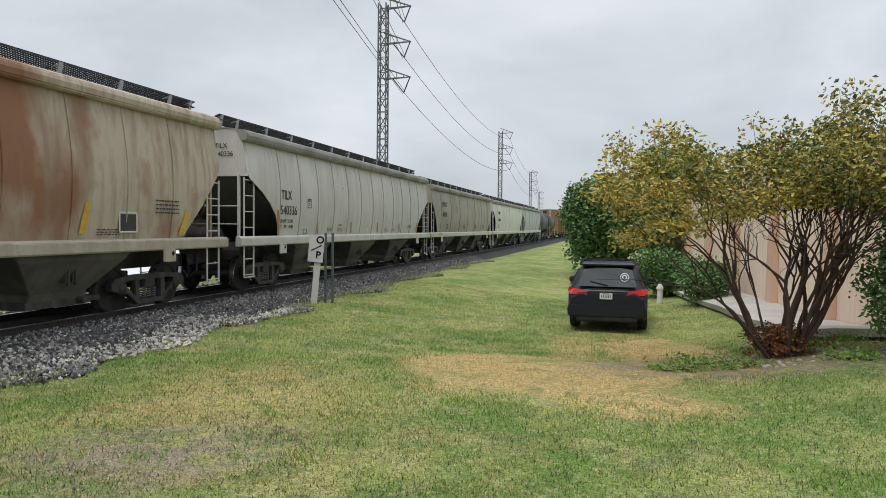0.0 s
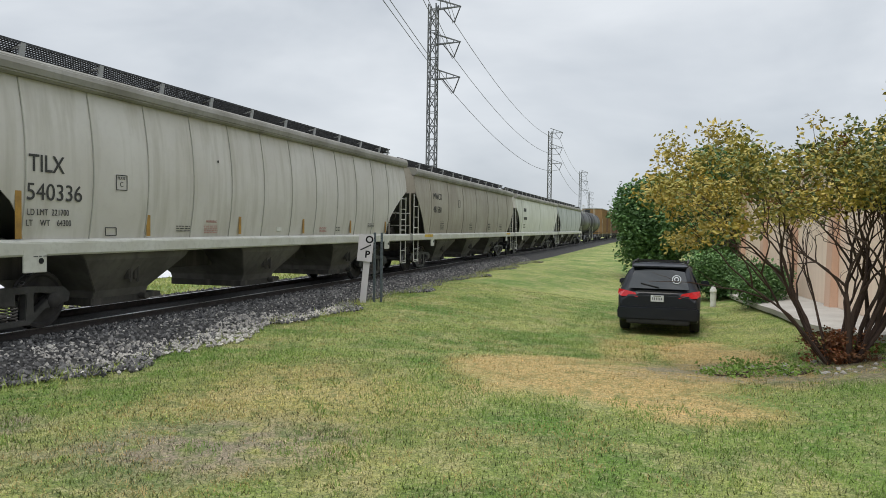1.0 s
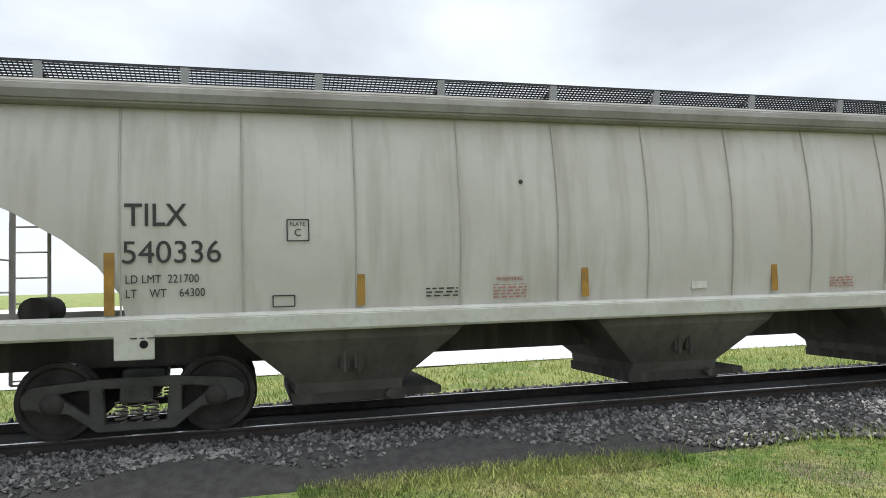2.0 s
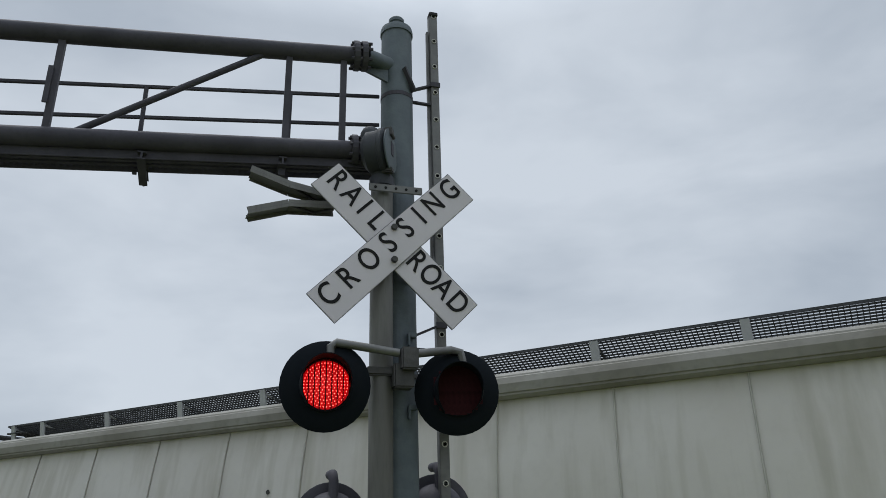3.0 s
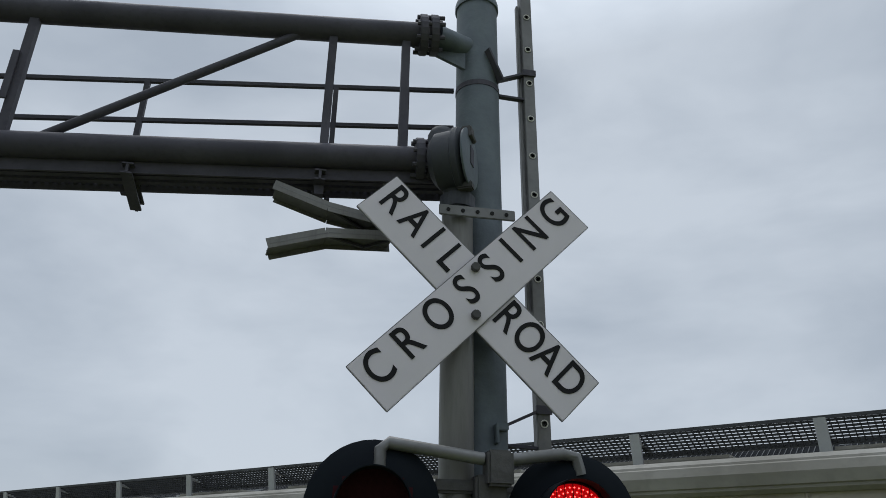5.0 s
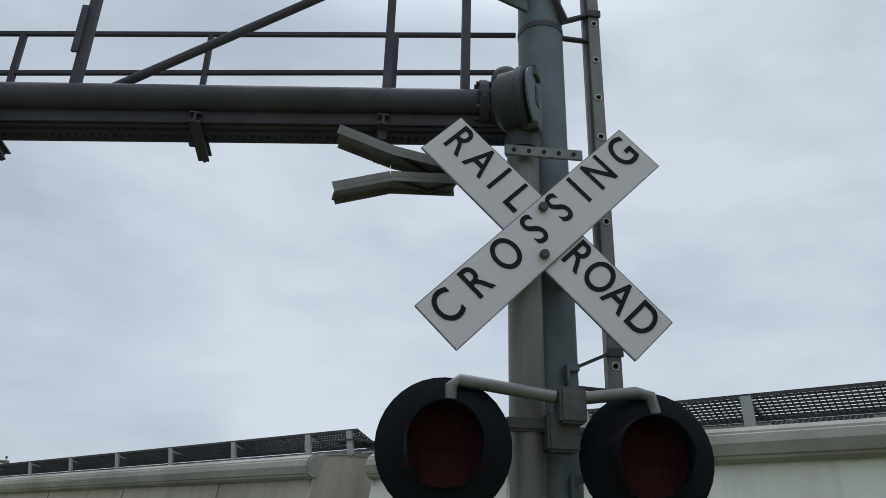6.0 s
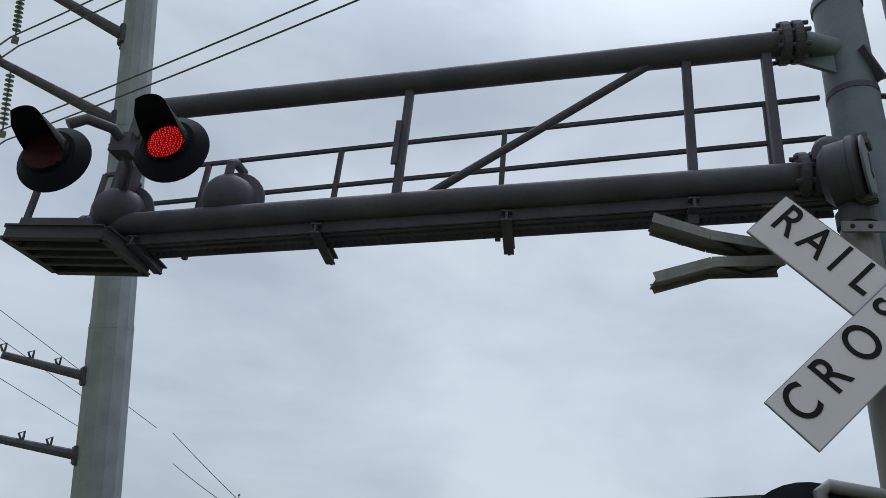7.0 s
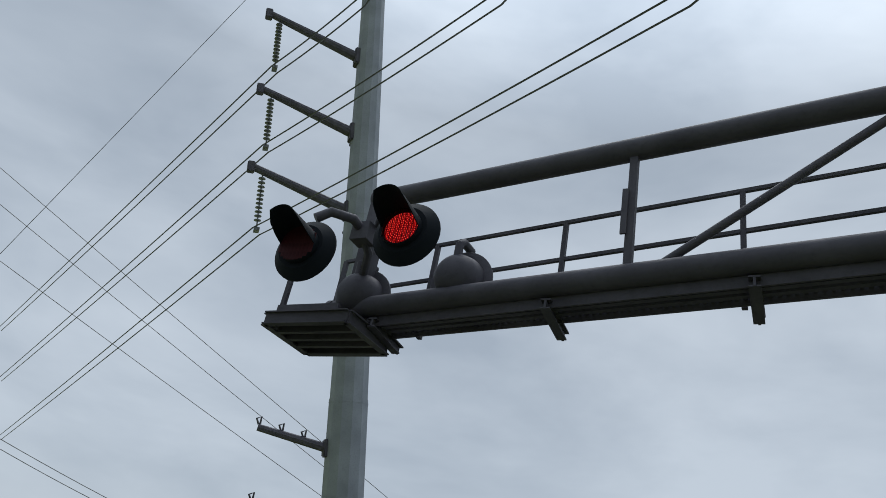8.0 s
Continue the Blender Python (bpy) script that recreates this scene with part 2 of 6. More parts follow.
M_STUCCO = material("peach_stucco", (0.84, 0.68, 0.54), 0.9, color2=(0.78, 0.61, 0.48), scale=0.9, grain=60, bump=0.25, streak=(0.6, 0.45, 0.34), streak_amount=0.3)
M_STUCCO2 = material("rust_stucco_pier", (0.68, 0.46, 0.34), 0.9, color2=(0.60, 0.39, 0.28), scale=0.9, grain=60, bump=0.25)
M_BARK = material("grey_brown_bark", (0.060, 0.036, 0.028), 0.9, color2=(0.10, 0.066, 0.052), scale=9, grain=50, bump=0.6, stretch=(1, 1, 0.4))
M_LEAF_Y = material("yellowing_leaf", (0.58, 0.40, 0.07), 0.55, color2=(0.26, 0.255, 0.06), scale=1.1, grain=30, bump=0.0, island=0.7)
M_LEAF_G = material("green_leaf", (0.21, 0.25, 0.07), 0.55, color2=(0.085, 0.12, 0.035), scale=1.3, grain=30, bump=0.0, island=0.8)
M_LEAF_R = material("red_brown_leaf", (0.36, 0.11, 0.035), 0.6, color2=(0.12, 0.06, 0.025), scale=3, bump=0.0, island=0.9)
M_LEAF_D = material("deep_green_leaf", (0.14, 0.27, 0.07), 0.6, color2=(0.06, 0.13, 0.04), scale=0.7, grain=30, bump=0.0, island=0.8)
M_TANK = material("black_tank_paint", (0.022, 0.024, 0.025), 0.5, color2=(0.04, 0.04, 0.04), scale=1, grain=10, bump=0.03)
M_BOXCAR = material("yellow_brown_boxcar_paint", (0.30, 0.185, 0.07), 0.75, color2=(0.22, 0.125, 0.05), scale=0.8, grain=8, bump=0.08, streak=(0.16, 0.09, 0.05), streak_amount=0.5)
M_BOXCAR2 = material("brown_boxcar_paint", (0.20, 0.11, 0.06), 0.8, color2=(0.14, 0.08, 0.05), scale=0.8, grain=8, bump=0.08)
M_WHITEWALL = material("white_metal_siding", (0.78, 0.79, 0.80), 0.6, color2=(0.7, 0.71, 0.72), scale=0.8, grain=20, bump=0.05)
for dull, spec in ((M_BLACKLAMP, 0.12), (M_ARM, 0.2), (M_SIGNLETTER, 0.1), (M_LETTER, 0.2), (M_CARPAINT, 0.3), (M_LENS_COVER, 0.2)):
    dull.node_tree.nodes["Principled BSDF"].inputs["Specular IOR Level"].default_value = spec

M_LOT = material("pale_wet_concrete", (0.66, 0.67, 0.68), 0.5, color2=(0.55, 0.56, 0.57), scale=0.25, grain=6, bump=0.05)
# bearing, distance and height of the lattice towers
TOWERS = ((17.86, 85.0, 27.8), (8.68, 195.0, 27.8), (6.33, 333.0, 27.8), (5.67, 520.0, 27.8))
UPX, UPY, UPZ = -21.86, -52.78, 7.45
THIN_WIRES = (((18.04, -65.22, 24.48), (6.59, -53.6, 49.15)), ((20.16, -62.13, 30.46), (-19.37, -68.68, 13.91)), ((19.29, -63.52, 27.96), (-13.67, -69.69, 15.14)),
              ((17.86, -65.44, 24.0), (-13.99, -70.01, 12.8)), ((12.92, -69.6, 11.25), (3.47, -71.26, 8.86)), ((12.62, -69.74, 10.53), (4.72, -71.17, 8.56)),
              ((-18.03, -58.69, 12.15), (-21.78, -52.78, 7.7)), ((-18.63, -58.83, 10.02), (-20.54, -53.23, 7.6)))
M_SEAM = material("stained_weld_seam", (0.45, 0.44, 0.395), 0.7, color2=(0.36, 0.35, 0.31), scale=1.5, grain=12, bump=0.05)
EXTRA = 2.1


# ---------------------------------------------------------------- mesh tools


class MB:
    """Collects vertices and faces of one mesh."""

    def __init__(self):
        self.v, self.f = [], []

    def add(self, verts, faces):
        o = len(self.v)
        self.v += [tuple(p) for p in verts]
        self.f += [tuple(i + o for i in f) for f in faces]
        return self

    def box(self, c, s, m=None):
        x, y, z = (a / 2 for a in s)
        vs = [Vector((i * x, j * y, k * z)) for i in (-1, 1) for j in (-1, 1) for k in (-1, 1)]
        if m is not None:
            vs = [m.to_3x3() @ p for p in vs]
        c = Vector(c)
        return self.add([p + c for p in vs], [(0, 1, 3, 2), (4, 6, 7, 5), (0, 4, 5, 1), (2, 3, 7, 6), (0, 2, 6, 4), (1, 5, 7, 3)])

    def bar(self, a, b, w, h=None, up=(0, 0, 1)):
        """A rectangular bar from a to b."""
        a, b, h = Vector(a), Vector(b), h or w
        d = (b - a).normalized()
        u = Vector(up)
        if abs(d.dot(u)) > 0.98:
            u = Vector((1, 0, 0))
        s = d.cross(u).normalized()
        t = s.cross(d)
        ring = [s * i * w / 2 + t * j * h / 2 for i, j in ((-1, -1), (1, -1), (1, 1), (-1, 1))]
        return self.add([a + r for r in ring] + [b + r for r in ring],
                        [(3, 2, 1, 0), (4, 5, 6, 7)] + [(i, (i + 1) % 4, (i + 1) % 4 + 4, i + 4) for i in range(4)])

    def tube(self, a, b, r, r2=None, n=12, caps=True):
        a, b = Vector(a), Vector(b)
        r2 = r if r2 is None else r2
        d = (b - a).normalized()
        u = Vector((0, 0, 1)) if abs(d.z) < 0.95 else Vector((1, 0, 0))
        s = d.cross(u).normalized()
        t = s.cross(d)
        cs = [s * math.cos(q) + t * math.sin(q) for q in (2 * math.pi * i / n for i in range(n))]
        fs = [(i, (i + 1) % n, (i + 1) % n + n, i + n) for i in range(n)]
        if caps:
            fs += [tuple(range(n - 1, -1, -1)), tuple(range(n, 2 * n))]
        return self.add([a + c * r for c in cs] + [b + c * r2 for c in cs], fs)

    def path(self, pts, r, n=8):
        """A bent tube through pts; r may be one radius or one for each point."""
        pts = [Vector(p) for p in pts]
        rs = r if isinstance(r, (list, tuple)) else [r] * len(pts)
        vs, fs, side = [], [], None
        for i, p in enumerate(pts):
            d = (pts[min(i + 1, len(pts) - 1)] - pts[max(i - 1, 0)]).normalized()
            if side is None:
                u = Vector((0, 0, 1)) if abs(d.z) < 0.9 else Vector((1, 0, 0))
                side = d.cross(u).normalized()
            side = (side - d * side.dot(d)).normalized()
            t = side.cross(d)
            vs += [p + (side * math.cos(q) + t * math.sin(q)) * rs[i] for q in (2 * math.pi * k / n for k in range(n))]
        for i in range(len(pts) - 1):
            fs += [(i * n + k, i * n + (k + 1) % n, (i + 1) * n + (k + 1) % n, (i + 1) * n + k) for k in range(n)]
        e = (len(pts) - 1) * n
        fs += [tuple(range(n - 1, -1, -1)), tuple(range(e, e + n))]
        return self.add(vs, fs)

    def prism(self, prof, axis, a, b):
        """Extrudes a closed outline (two coordinates a point) along an axis from a to b."""
        n = len(prof)

        def put(p, q):
            return (q, p[0], p[1]) if axis == "x" else (p[0], q, p[1]) if axis == "y" else (p[0], p[1], q)
        return self.add([put(p, a) for p in prof] + [put(p, b) for p in prof],
                        [tuple(range(n - 1, -1, -1)), tuple(range(n, 2 * n))] + [(i, (i + 1) % n, (i + 1) % n + n, i + n) for i in range(n)])

    def lathe(self, prof, n=20, m=None, caps=True):
        """Turns an outline of (radius, height) about z."""
        vs, fs = [], []
        for r, z in prof:
            vs += [Vector((r * math.cos(q), r * math.sin(q), z)) for q in (2 * math.pi * k / n for k in range(n))]
        for i in range(len(prof) - 1):
            fs += [(i * n + k, i * n + (k + 1) % n, (i + 1) * n + (k + 1) % n, (i + 1) * n + k) for k in range(n)]
        e = (len(prof) - 1) * n
        if caps:
            fs += [tuple(range(n - 1, -1, -1)), tuple(range(e, e + n))]
        if m is not None:
            vs = [m @ p for p in vs]
        return self.add(vs, fs)

    def grid(self, rows):
        """A sheet through rows of points of equal length."""
        n = len(rows[0])
        return self.add([p for r in rows for p in r],
                        [(i * n + k, i * n + k + 1, (i + 1) * n + k + 1, (i + 1) * n + k) for i in range(len(rows) - 1) for k in range(n - 1)])


def mesh_from(name, mb, mat, bevel=0.0, smooth=False, solid=0.0):
    me = bpy.data.meshes.new(name)
    me.from_pydata(mb.v, [], mb.f)
    bm = bmesh.new()
    bm.from_mesh(me)
    if solid:
        bmesh.ops.recalc_face_normals(bm, faces=bm.faces)
        bmesh.ops.solidify(bm, geom=bm.faces[:], thickness=solid)
    bmesh.ops.recalc_face_normals(bm, faces=bm.faces)
    if bevel:
        es = [e for e in bm.edges if len(e.link_faces) == 2 and e.calc_face_angle(0) > 0.6]
        bmesh.ops.bevel(bm, geom=es, offset=bevel, segments=2, affect="EDGES", clamp_overlap=True)
    bm.to_mesh(me)
    bm.free()
    if mat:
        me.materials.append(mat)
    if smooth:
        me.shade_smooth()
        me.set_sharp_from_angle(angle=radians(38))
    return me


def part(name, mb, mat, parent=None, label="", bevel=0.0, smooth=False, solid=0.0, m=None):
    ob = new(name, mesh_from(name, mb, mat, bevel, smooth, solid))
    ob.parent = parent
    if m is not None:
        ob.matrix_basis = m
    return tagged(ob, label)


def shared(name, me, parent, m):
    """One more part on a mesh that already exists."""
    ob = new(name, me)
    ob.parent = parent
    ob.matrix_basis = m
    return ob


def thing(name, m, label, category, group="", kind=""):
    ob = new(name)
    ob.empty_display_size = 0.3
    ob.matrix_basis = m
    return tagged(ob, label, category, group, kind)


def lettering(name, text, size, m, mat, parent, spacing=1.0, bold=0.0, sx=1.0, align="LEFT"):
    cu = bpy.data.curves.new(name, "FONT")
    cu.body, cu.size, cu.space_character, cu.offset = text, size, spacing, bold
    cu.extrude = 0.002
    cu.align_x, cu.align_y = align, "BOTTOM"
    tmp = new(name, cu)
    me = bpy.data.meshes.new_from_object(tmp.evaluated_get(bpy.context.evaluated_depsgraph_get()))
    bpy.data.objects.remove(tmp)
    me.materials.clear()
    me.materials.append(mat)
    ob = new(name, me)
    ob.parent = parent
    ob.matrix_basis = m @ Matrix.Diagonal((sx, 1, 1, 1))
    return ob


# On a car's side that faces +x: text runs along +y, upright.
def on_side(x, y, z, lean=0):
    return Matrix.Translation((x, y, z)) @ Matrix(((0, 0, 1, 0), (1, 0, 0, 0), (0, 1, 0, 0), (0, 0, 0, 1))) @ pose(0, 0, 0, lean, 0, 0)


# ---------------------------------------------------------------- ground


def smoothstep(a, b, v):
    u = min(max((v - a) / (b - a), 0), 1)
    return u * u * (3 - 2 * u)


def ground_z(x, y):
    """Height of the natural ground: a track bench, a lawn falling to a swale and rising a little to the wall."""
    d = x - TRACK_X
    if d < -3:
        z = -0.45 - 0.25 * smoothstep(3, 12, -d)
    else:
        lawn = -0.42 + 0.10 * smoothstep(2.6, 5, d) * (1 - smoothstep(6, 14, y))
        swale = 0.52 * smoothstep(3.0, 9.5, d) * smoothstep(9, 19, y) * (1 - smoothstep(36, 60, y))
        back = 0.38 * smoothstep(11.6, 14.5, d) * smoothstep(6, 14, y)
        z = lawn - swale + back
    if abs(d) < 3.0:
        z = min(z, -0.42)
    far = smoothstep(60, 160, abs(y)) + smoothstep(60, 160, abs(x))
    z = z + 0.035 * noise.noise((x * 0.35, y * 0.35, 0)) + 0.01 * noise.noise((x * 1.7, y * 1.7, 3))
    return z * (1 - min(far, 1)) - 0.45 * min(far, 1)


def steps(spans):
    out = []
    for a, b, s in spans:
        q = a
        while q < b - 1e-6:
            out.append(q)
            q += s
    out.append(spans[-1][1])
    return out


gx = steps([(-3000, -200, 700), (-200, -40, 20), (-40, -14, 2), (-14, 12, 0.4), (12, 40, 4), (40, 200, 20), (200, 3000, 700)])
gy = steps([(-3000, -200, 700), (-200, -30, 17), (-30, -4, 2), (-4, 42, 0.5), (42, 120, 6), (120, 240, 20), (240, 3000, 690)])
ground_mb = MB().grid([[(px, py, ground_z(px, py)) for py in gy] for px in gx])

M_GROUND = bpy.data.materials.new("mown_lawn_with_dry_patches")
M_GROUND.use_nodes = True
gnt = M_GROUND.node_tree
gb = gnt.nodes["Principled BSDF"]
gb.inputs["Roughness"].default_value = 0.95
gtc = gnt.nodes.new("ShaderNodeTexCoord")


def g_noise(scale, detail, lo, hi, seed=0.0):
    mp = gnt.nodes.new("ShaderNodeMapping")
    mp.inputs["Location"].default_value = (seed, seed * 0.7, 0)
    gnt.links.new(gtc.outputs["Object"], mp.inputs["Vector"])
    n = gnt.nodes.new("ShaderNodeTexNoise")
    n.inputs["Scale"].default_value, n.inputs["Detail"].default_value = scale, detail
    gnt.links.new(mp.outputs[0], n.inputs["Vector"])
    r = gnt.nodes.new("ShaderNodeMapRange")
    r.inputs["From Min"].default_value, r.inputs["From Max"].default_value = lo, hi
    gnt.links.new(n.outputs["Fac"], r.inputs["Value"])
    return r.outputs["Result"]


def g_spot(cx, cy, rx, ry, turn, soft=0.5):
    """1 inside a worn patch of the lawn, 0 outside, with a ragged edge."""
    mp = gnt.nodes.new("ShaderNodeMapping")
    mp.vector_type = "TEXTURE"
    mp.inputs["Location"].default_value = (cx, cy, 0)
    mp.inputs["Rotation"].default_value = (0, 0, radians(turn))
    mp.inputs["Scale"].default_value = (rx, ry, 100)
    gnt.links.new(gtc.outputs["Object"], mp.inputs["Vector"])
    ln = gnt.nodes.new("ShaderNodeVectorMath")
    ln.operation = "LENGTH"
    gnt.links.new(mp.outputs[0], ln.inputs[0])
    n = gnt.nodes.new("ShaderNodeTexNoise")
    n.inputs["Scale"].default_value, n.inputs["Detail"].default_value = 1.1, 6
    gnt.links.new(gtc.outputs["Object"], n.inputs["Vector"])
    ad = gnt.nodes.new("ShaderNodeMath")
    ad.operation = "MULTIPLY_ADD"
    ad.inputs[1].default_value = 1.3
    gnt.links.new(n.outputs["Fac"], ad.inputs[0])
    gnt.links.new(ln.outputs["Value"], ad.inputs[2])
    r = gnt.nodes.new("ShaderNodeMapRange")
    r.inputs["From Min"].default_value, r.inputs["From Max"].default_value = 1.65 + soft / 2, 1.65 - soft / 2
    gnt.links.new(ad.outputs[0], r.inputs["Value"])
    return r.outputs["Result"]


def g_math(op, a, b):
    n = gnt.nodes.new("ShaderNodeMath")
    n.operation, n.use_clamp = op, True
    for i, v in enumerate((a, b)):
        if isinstance(v, (int, float)):
            n.inputs[i].default_value = v
        else:
            gnt.links.new(v, n.inputs[i])
    return n.outputs[0]


def g_mix(fac, a, b):
    n = gnt.nodes.new("ShaderNodeMix")
    n.data_type = "RGBA"
    for sock, val in (("Factor", fac), ("A", a), ("B", b)):
        if isinstance(val, tuple):
            n.inputs[sock].default_value = (*val, 1)
        else:
            gnt.links.new(val, n.inputs[sock])
    return n.outputs["Result"]


dry = g_math("MAXIMUM", g_spot(-1.0, 10.8, 2.1, 2.0, 20), g_spot(1.0, 14.4, 1.1, 3.8, 8))
dry = g_math("MAXIMUM", dry, g_math("MAXIMUM", g_spot(0.0, 9.0, 1.5, 0.8, -40), g_spot(0.75, 12.0, 0.7, 1.9, -5)))
dry = g_math("MAXIMUM", dry, g_math("MULTIPLY", g_spot(-0.7, 15.2, 0.5, 3.0, 3), 0.6))
dry = g_math("MAXIMUM", dry, g_math("MULTIPLY", g_spot(-4.0, 7.6, 1.5, 2.2, 30, 1.0), 0.45))
bare = g_math("MAXIMUM", g_spot(2.3, 12.1, 2.9, 1.4, 8), g_spot(-3.9, 5.6, 1.3, 0.8, 35, 0.9))
bare = g_math("MAXIMUM", bare, g_spot(-6.4, 5.6, 0.6, 0.4, 0, 0.6))
gcol = g_mix(g_noise(0.45, 6, 0.40, 0.60), (0.15, 0.27, 0.04), (0.40, 0.43, 0.125))
gcol = g_mix(g_math("MULTIPLY", g_noise(1.3, 6, 0.48, 0.66, 4), 0.75), gcol, (0.50, 0.44, 0.20))
gcol = g_mix(g_math("MULTIPLY", g_noise(0.9, 7, 0.56, 0.68, 17), 0.5), gcol, (0.12, 0.23, 0.045))
gcol = g_mix(g_math("MULTIPLY", g_noise(5.5, 6, 0.54, 0.70, 23), 0.55), gcol, (0.54, 0.48, 0.25))
gcol = g_mix(g_math("MULTIPLY", dry, 0.92), gcol, (0.70, 0.47, 0.20))
gcol = g_mix(g_math("MULTIPLY", bare, g_noise(3.0, 6, 0.34, 0.52, 9)), gcol, (0.36, 0.29, 0.21))
gcol = g_mix(g_math("MULTIPLY", g_noise(26, 4, 0.45, 0.7), 0.6), gcol, (0.055, 0.095, 0.018))
gcol = g_mix(g_math("MULTIPLY", g_noise(2.4, 7, 0.53, 0.64, 47), 0.45), gcol, (0.10, 0.17, 0.035))
gcol = g_mix(g_math("MULTIPLY", g_noise(11, 5, 0.52, 0.63, 53), 0.5), gcol, (0.09, 0.155, 0.03))
gcol = g_mix(g_math("MULTIPLY", g_noise(15, 5, 0.55, 0.67, 61), 0.5), gcol, (0.56, 0.50, 0.27))
gcol = g_mix(g_math("MULTIPLY", g_noise(60, 4, 0.5, 0.64, 31), 0.7), gcol, (0.05, 0.075, 0.018))
gnt.links.new(gcol, gb.inputs["Base Color"])
gbump = gnt.nodes.new("ShaderNodeBump")
gbump.inputs["Strength"].default_value, gbump.inputs["Distance"].default_value = 0.9, 0.04
gnt.links.new(g_noise(38, 5, 0.2, 0.8), gbump.inputs["Height"])
gnt.links.new(gbump.outputs[0], gb.inputs["Normal"])
# blades take the lawn's colour, each a little paler or darker
M_LAWN = M_GROUND.copy()
M_LAWN.name = "lawn_blade"
lnt = M_LAWN.node_tree
lb = lnt.nodes["Principled BSDF"]
lsrc = lb.inputs["Base Color"].links[0].from_socket
lrnd = lnt.nodes.new("ShaderNodeNewGeometry").outputs["Random Per Island"]
lhsv = lnt.nodes.new("ShaderNodeHueSaturation")
lmr = lnt.nodes.new("ShaderNodeMapRange")
lmr.inputs["To Min"].default_value, lmr.inputs["To Max"].default_value = 0.35, 2.0
lnt.links.new(lrnd, lmr.inputs["Value"])
lnt.links.new(lmr.outputs["Result"], lhsv.inputs["Value"])
lnt.links.new(lsrc, lhsv.inputs["Color"])
lnt.links.new(lhsv.outputs["Color"], lb.inputs["Base Color"])
ground = tagged(part("ground", ground_mb, M_GROUND, smooth=True), "mown green lawn with dry straw-coloured patches beside a railway", "ground", kind="structure")


# ---------------------------------------------------------------- track bed, rails, road crossing


def scatter_stones(name, count, place, size, mat, seed, label, parent=None):
    """Many small angular stones in one mesh; place(rng, n) gives their centres."""
    rng = np.random.default_rng(seed)
    c = place(rng, count)
    base = np.array([(0, 0, 1), (0.9, 0, 0.2), (0.1, 0.95, 0.1), (-0.9, 0.1, 0.15), (0, -0.9, 0.2), (0.2, 0.1, -0.8)])
    tri = np.array([(0, 1, 2), (0, 2, 3), (0, 3, 4), (0, 4, 1), (5, 2, 1), (5, 3, 2), (5, 4, 3), (5, 1, 4)])
    n = len(c)
    s = size * (0.55 + 0.9 * rng.random((n, 1, 1))) * (0.7 + 0.6 * rng.random((n, 1, 3)))
    a = rng.random(n) * 6.283
    t = (rng.random(n) - 0.5) * 1.6
    v = (base[None] + (rng.random((n, 6, 3)) - 0.5) * 0.5) * s
    x, y, z = v[..., 0], v[..., 1], v[..., 2]
    y, z = y * np.cos(t)[:, None] - z * np.sin(t)[:, None], y * np.sin(t)[:, None] + z * np.cos(t)[:, None]
    x, y = x * np.cos(a)[:, None] - y * np.sin(a)[:, None], x * np.sin(a)[:, None] + y * np.cos(a)[:, None]
    v = np.stack([x, y, z], -1) + c[:, None, :]
    f = (tri[None] + (np.arange(n) * 6)[:, None, None]).reshape(-1, 3)
    me = bpy.data.meshes.new(name)
    me.from_pydata(v.reshape(-1, 3), [], f)
    me.materials.append(mat)
    ob = new(name, me)
    return tagged(ob, label, "gravel", kind="stuff")


bed_prof = [(-3.1, -0.75), (-2.6, -0.43), (-1.75, -0.19), (1.75, -0.19), (2.55, -0.42), (3.0, -0.75)]
bed = MB()
for ya, yb in zip(range(-60, 400, 4), range(-56, 404, 4)):
    bed.prism([(TRACK_X + d, z + RAIL_Z + 0.06 + 0.02 * (i % 2)) for i, (d, z) in enumerate(bed_prof)], "y", ya, yb)
bed_ob = tagged(part("ballast_bed", bed, M_BED), "dark grey crushed stone ballast bed under the rails", "ballast", kind="structure")


def bed_height(d):
    xs = [p[0] for p in bed_prof]
    zs = [p[1] + RAIL_Z + 0.06 for p in bed_prof]
    return np.interp(d, xs, zs)


def shoulder(rng, n):
    y = -4 + 50 * rng.random(n) ** 1.35
    wob = 0.42 * np.sin(y * 0.9) + 0.22 * np.sin(y * 2.3 + 1)
    d = 0.85 + (1.95 + wob) * rng.random(n) ** 0.85
    keep = (y > 4.5) | (d < 2.0 + 0.2 * np.sin(y * 2.1))
    return np.stack([TRACK_X + d, y, np.maximum(bed_height(d), -0.40) + 0.015], -1)[keep]


def away_from_road(rng, n):
    c = shoulder(rng, n)
    return c[c[:, 1] > 5.0]


def far_shoulder(rng, n):
    y = -6 + 46 * rng.random(n)
    d = -0.9 - 2.3 * rng.random(n)
    return np.stack([TRACK_X + d, y, np.maximum(bed_height(d), -0.42) + 0.01], -1)


scatter_stones("ballast_stones", 19000, shoulder, 0.035, M_STONE, 3, "loose dark grey ballast stones along the near rail")
scatter_stones("ballast_stones", 4500, far_shoulder, 0.045, M_STONE, 4, "loose dark grey ballast stones beyond the far rail")


def pale_edge(rng, n):
    y = 8.2 + 8.5 * rng.random(n)
    d = 2.05 + 0.045 * (y - 8) + 0.28 * np.sin(y * 1.3) - 0.05 + 0.95 * (rng.random(n) ** 1.4) * np.clip(1.3 - np.abs(y - 10.2) * 0.16, 0.35, 1)
    return np.stack([TRACK_X + d, y, np.maximum(bed_height(d), -0.395) + 0.02 * rng.random(n)], -1)


